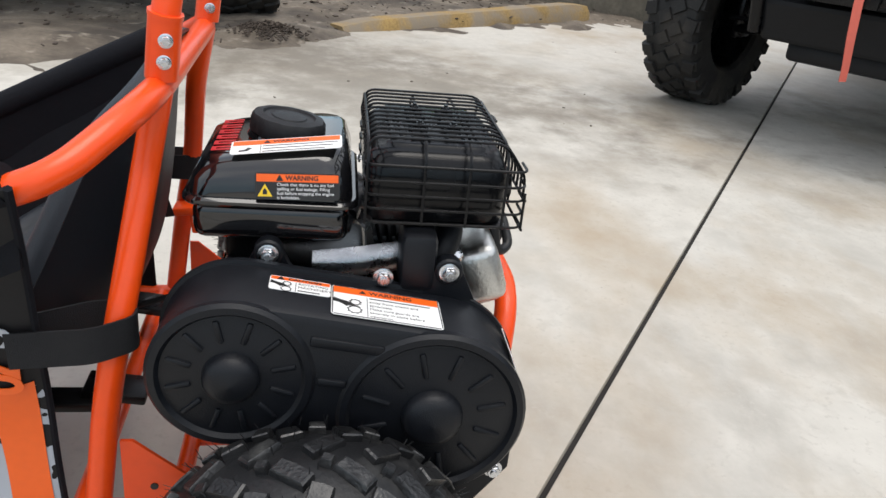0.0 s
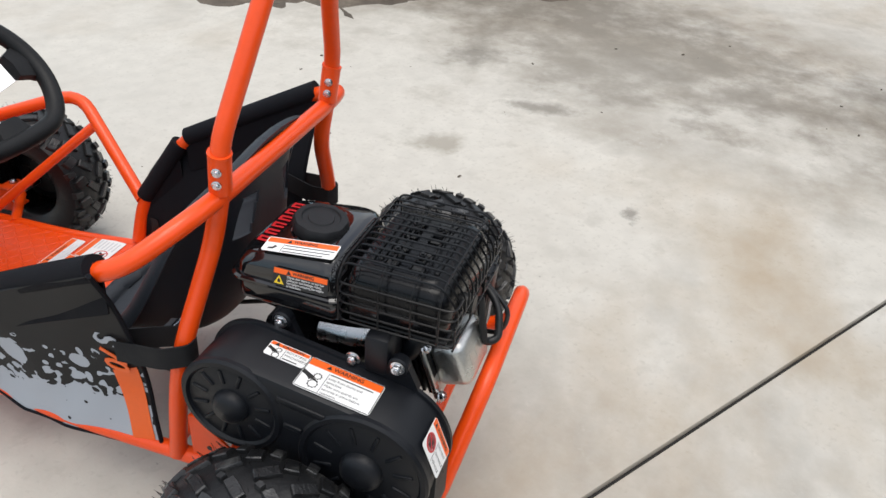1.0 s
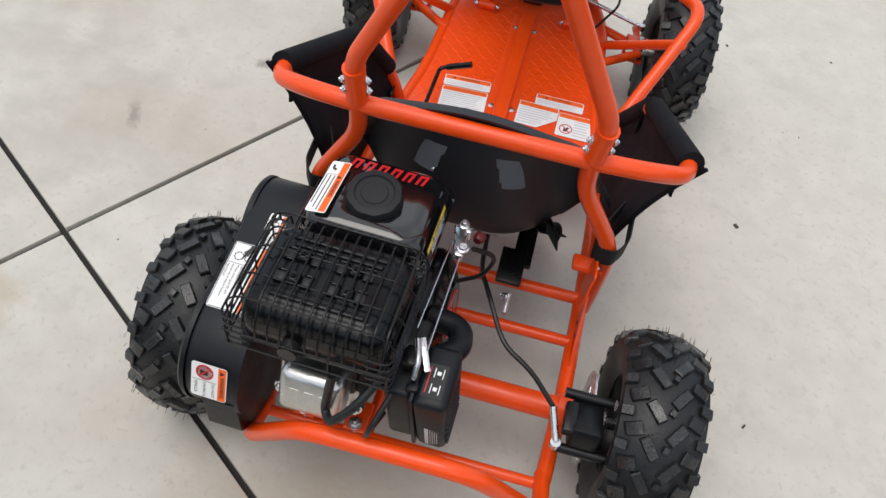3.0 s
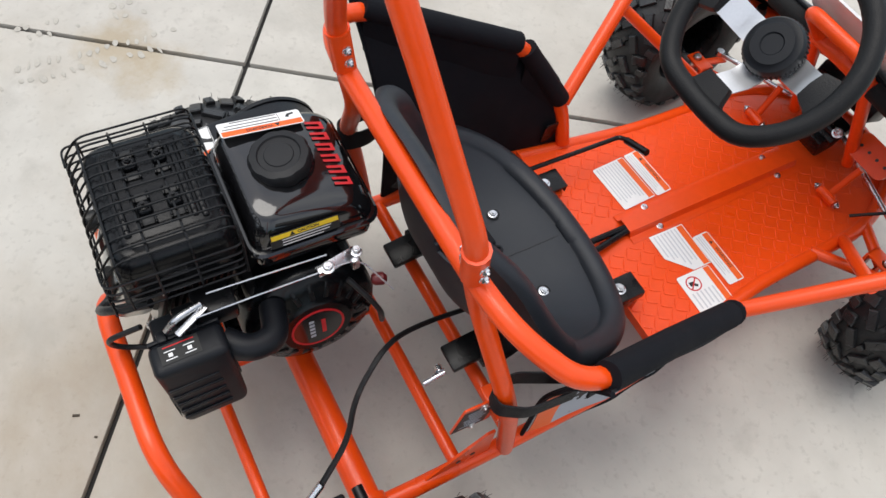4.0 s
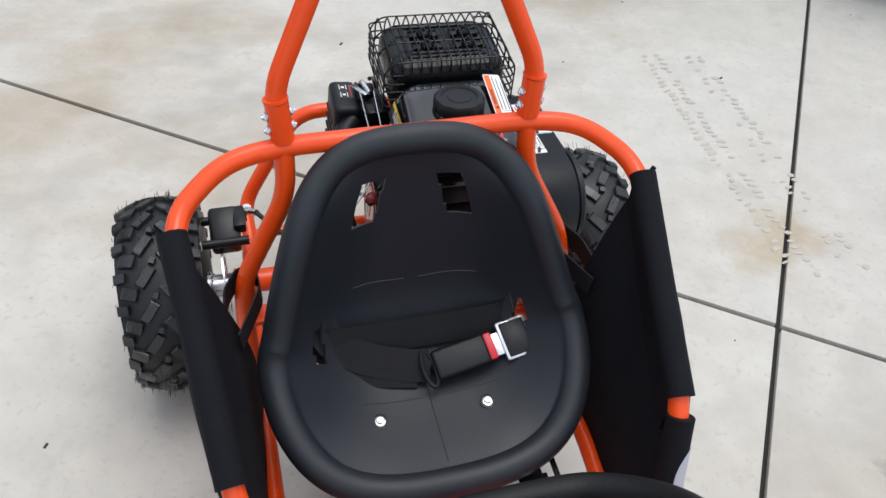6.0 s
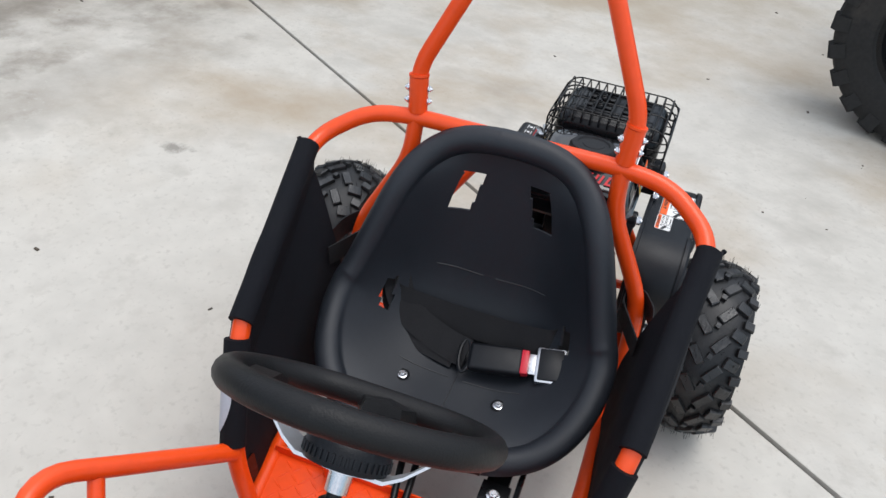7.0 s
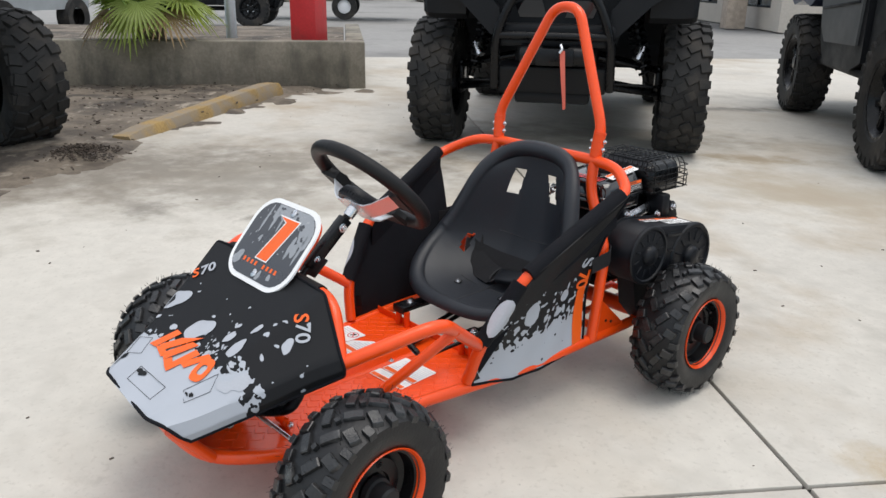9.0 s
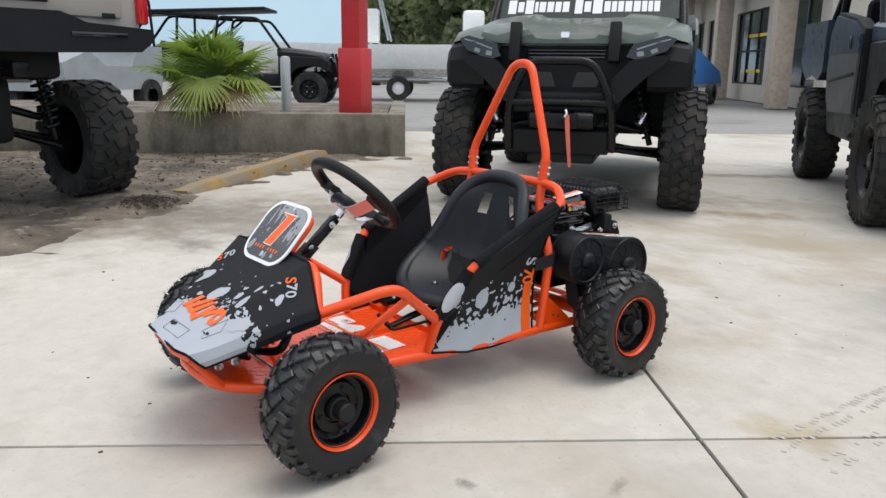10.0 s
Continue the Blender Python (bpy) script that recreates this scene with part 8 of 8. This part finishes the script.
for s in (-1, 1):
    part("roof_strut", tube(bmesh.new(), [(s * 0.6, -0.9, 1.6), (s * 0.5, -0.5, 3.3)], 0.03, 0), GALV, boat)
    bm = tube(bmesh.new(), [(s * 0.7, -2.4, 0.55), (s * 0.7, 1.5, 0.55), (0, 3.9, 0.5)], 0.05, 0.2)
    part("trailer_rail", bm, GALV, boat)
    bm = lathe(bmesh.new(), [(0.17, -0.09), (0.31, -0.1), (0.33, 0), (0.31, 0.1), (0.17, 0.09)], pose(s * 1.05, -1.2, 0.33) @ Matrix.Rotation(radians(90), 4, "Y"), 28, caps=False)
    wt2 = part("trailer_wheel", bm, RUBBER_OLD, boat)
    bm = lathe(bmesh.new(), [(0.18, -0.03), (0.17, 0.04), (0.0, 0.06)], pose(s * 1.05, -1.2, 0.33) @ Matrix.Rotation(radians(90 * s), 4, "Y"), 24, caps=False)
    part("hub", bm, WHITE_INK, wt2)
bm = bmesh.new()
box(bm, (1.5, 1.6, 0.05), pose(0, -0.4, 3.3), 0.02)
part("sun_roof", bm, BOAT_WHITE, boat)

# white cart behind the palm
cart = thing("cart", "white and grey utility cart behind the palm", "cart", (13.0, -1.5, 0), 40)
bm = bmesh.new()
prism(bm, [(-1.3, 0.45), (1.3, 0.45), (1.35, 0.9), (0.7, 1.1), (0.3, 0.85), (-0.4, 0.85), (-0.6, 1.2), (-1.35, 1.2)], 1.2, frame_of((-0.6, 0, 0), (0, 1, 0), (0, 0, 1)))
part("body", bm, GALV, cart)
for s in (-1, 1):
    part("strut", tube(bmesh.new(), [(s * 0.55, 0.7, 1.05), (s * 0.55, 0.35, 2.0), (s * 0.55, -1.1, 2.05), (s * 0.55, -1.2, 1.1)], 0.025, 0.1), BLACK_METAL, cart)
    for y in (-0.9, 0.9):
        part("wheel", lathe(bmesh.new(), [(0.16, -0.1), (0.3, -0.11), (0.32, 0), (0.3, 0.11), (0.16, 0.1), (0.0, 0.08)], pose(s * 0.55, y, 0.32) @ Matrix.Rotation(radians(90), 4, "Y"), 24, caps=False), RUBBER_OLD, cart)
bm = bmesh.new()
box(bm, (1.25, 1.7, 0.06), pose(0, -0.4, 2.07), 0.02)
part("roof", bm, UTV_PLASTIC, cart)

# ---- shop building ----
shop = thing("shop_building", "tan stucco shop with brick pillars and dark display windows", "building", (7.9, -16.2, 0), -42)
bm = bmesh.new()
box(bm, (0.3, 9, 3.4), pose(-0.15, -4.5, 1.7))
box(bm, (34, 0.25, 0.5), pose(17, -0.2, 0.25))
box(bm, (34, 0.25, 0.9), pose(17, -0.2, 3.15))
for k in range(9):
    box(bm, (0.7, 0.25, 2.2), pose(0.2 + 4.1 * k, -0.2, 1.6))
part("wall", bm, STUCCO, shop)
bm = bmesh.new()
box(bm, (36, 1.9, 0.5), pose(17, 0.2, 3.75), 0.03)
part("roof", bm, UTV_TAN, shop)
for k in range(8):
    x = 2.25 + 4.1 * k
    bm = bmesh.new()
    box(bm, (3.4, 0.04, 2.2), pose(x, -0.22, 1.6))
    wdw = part("window", bm, STORE_GLASS, shop, "dark shop window")
    bm = bmesh.new()
    for u in (-1.7, -0.57, 0.57, 1.7):
        box(bm, (0.07, 0.09, 2.24), pose(x + u, -0.2, 1.6), 0.004)
    for z in (0.52, 1.5, 2.68):
        box(bm, (3.4, 0.085, 0.06), pose(x, -0.2, z), 0.004)
    part("window_frame", bm, BLACK_METAL, wdw)
for x, z, w in ((6.0, 1.95, 2.2), (6.2, 0.9, 1.6), (10.3, 1.9, 1.8), (10.1, 0.85, 1.2)):
    part("window_decal", box(bmesh.new(), (w, 0.01, 0.09), pose(x, -0.185, z), 0.002), YELLOW_INK, shop, "yellow strip on the shop glass")
for k in range(4):
    bm = bmesh.new()
    box(bm, (0.46, 0.46, 3.5), pose(1.2 + 6 * k, 0.55, 1.75), 0.01)
    part("pillar", bm, BRICK_TAN, shop, "tan brick pillar")

# covered trailer by the shop
tarp = thing("covered_trailer", "small trailer under a bright blue tarpaulin", "trailer", (12.0, -16.6, 0), 20)
bm = bmesh.new()
rings = []
for k in range(9):
    y = -1.4 + 2.8 * k / 8
    q = 1 - (abs(k - 4) / 5.2) ** 2
    rings.append([(-0.7, y, 0.55), (-0.62, y, 0.8 + 0.2 * q), (-0.2, y, 1.0 + 0.55 * q), (0.15, y, 1.0 + 0.5 * q), (0.6, y, 0.75 + 0.25 * q), (0.7, y, 0.55)])
faces(bm, rings)
part("tarpaulin", bm, TARP_BLUE, tarp)
for s in (-1, 1):
    part("wheel", lathe(bmesh.new(), [(0.1, -0.08), (0.26, -0.09), (0.28, 0), (0.26, 0.09), (0.1, 0.08), (0.0, 0.07)], pose(s * 0.8, 0, 0.28) @ Matrix.Rotation(radians(90), 4, "Y"), 22, caps=False), RUBBER_OLD, tarp)
part("drawbar", tube(bmesh.new(), [(0, -1.4, 0.5), (0, -2.6, 0.45)], 0.04, 0), GALV, tarp)
part("frame", box(bmesh.new(), (1.4, 2.8, 0.1), pose(0, 0, 0.5), 0.02), GALV, tarp)


# ---- trees along the far edge of the lot ----
def tree(at, height, seed, label):
    rn3 = random.Random(seed)
    t = thing("tree", label, "tree", at, rn3.uniform(0, 360), "trees behind the lot")
    bm = tube(bmesh.new(), [(0, 0, -0.1), (0.1, 0.05, height * 0.3), (-0.05, 0.1, height * 0.62)], [0.22] * 3 + [0.2] * 3 + [0.16] * 6, 0.5, 9)
    limbs = []
    for k in range(7):
        a = k * 2.4 + rn3.uniform(-0.4, 0.4)
        z = height * rn3.uniform(0.18, 0.5)
        e = Vector((math.cos(a) * height * 0.3, math.sin(a) * height * 0.3, z + height * rn3.uniform(0.12, 0.3)))
        limbs.append(e)
        tube(bm, [(0, 0.05, z), (e.x * 0.5, e.y * 0.5, z + height * 0.1), e], [0.09, 0.08, 0.07, 0.06, 0.05, 0.04, 0.03, 0.02, 0.02], 0.4, 6)
    part("trunk", bm, BARK, t)
    pts, fcs = [], []
    for k in range(5200):
        c = rn3.choice(limbs + [Vector((0, 0, height * 0.3)), Vector((0, 0, height * 0.55)), Vector((0, 0, height * 0.75))])
        g = Vector((rn3.gauss(0, 1), rn3.gauss(0, 1), rn3.gauss(0, 0.8)))
        g = (g if g.length < 1.9 else g * (1.9 / g.length)) * height * 0.12
        p = c + g
        s = rn3.uniform(0.03, 0.075) * min(height, 6)
        u = Vector((rn3.uniform(-1, 1), rn3.uniform(-1, 1), rn3.uniform(-1, 1))).normalized()
        w = u.orthogonal().normalized()
        n0 = len(pts)
        pts += [p - u * s, p + w * s * 0.5, p + u * s, p - w * s * 0.5]
        fcs.append((n0, n0 + 1, n0 + 2, n0 + 3))
    me = bpy.data.meshes.new("crown")
    me.from_pydata(pts, [], fcs)
    me.materials.append(TREE_LEAF)
    cr2 = new("crown", me)
    cr2.parent = t
    return t


for k in range(26):
    deg = -76 + 4.6 * k + random.uniform(-1.5, 1.5)
    a = radians(deg)
    d = random.uniform(50, 72)
    tree((-1.8 + d * math.cos(a), 1.7 + d * math.sin(a), 0), random.uniform(6, 9) if deg < -31 else random.uniform(1.6, 2.8), 40 + k, "leafy green tree at the far edge of the lot")
bm = bmesh.new()
rn = random.Random(3)
for k in range(60):
    a = radians(rn.uniform(-55, 30))
    d = rn.uniform(40, 50)
    box(bm, (rn.uniform(0.6, 1.6), rn.uniform(0.6, 1.2), rn.uniform(0.4, 0.9)), pose(-1.8 + d * math.cos(a), 1.7 + d * math.sin(a), 0.25, rn.uniform(-20, 20), rn.uniform(-20, 20), rn.uniform(0, 360)), 0.08)
tagged(part("boulder_edge", bm, OLD_CONCRETE), "grey boulders edging the far lot", "boulders", kind="stuff")

# crumbs of leaf and grit lying on the apron
rn = random.Random(12)
bm = bmesh.new()
for _ in range(130):
    x, y = rn.uniform(-3.2, 4.0), rn.uniform(-2.6, 3.2)
    if inside_bed(Vector((x, y, 0))) < 9 and x > 2 and inside_bed(Vector((x, y, 0))) > -0.05:
        continue
    s = rn.uniform(0.003, 0.013)
    box(bm, (s, s * rn.uniform(0.3, 0.7), s * 0.25), pose(x, y, s * 0.12, rn.uniform(-8, 8), rn.uniform(-8, 8), rn.uniform(0, 360)))
tagged(part("grit", bm, mat("leaf_crumb", (0.07, 0.055, 0.04), 0.9, vary=0.4, scale=8)), "dark leaf crumbs and grit scattered on concrete", "grit", kind="stuff")

# dusty tyre print on the apron
rn = random.Random(31)
bm = bmesh.new()
for x0, half, strength in ((-0.905, 0.038, 0.8), (-1.03, 0.034, 0.5)):
    for k in range(42):
        y = -0.80 + k * 0.0205
        for side in (-1, 1):
            if rn.random() > strength:
                continue
            w, h = rn.uniform(0.5, 1.0) * half * 0.8, rn.uniform(0.004, 0.0095)
            m = pose(x0 + side * half * 0.55 + rn.uniform(-0.006, 0.006), y + rn.uniform(-0.003, 0.003), 0.0012, 0, 0, side * 14)
            ring = [m @ Vector((w / 2 * math.cos(a) * rn.uniform(0.75, 1.1), h * math.sin(a) * rn.uniform(0.6, 1.0), 0)) for a in np.linspace(0, 2 * math.pi, 9)[:-1]]
            bm.faces.new([bm.verts.new(p) for p in ring])
tagged(part("tyre_mark", bm, mat("dusty_print", (0.425, 0.40, 0.35), 0.85, vary=0.15, scale=12)), "faint grey tyre print on the concrete", "tyre mark", kind="stuff")
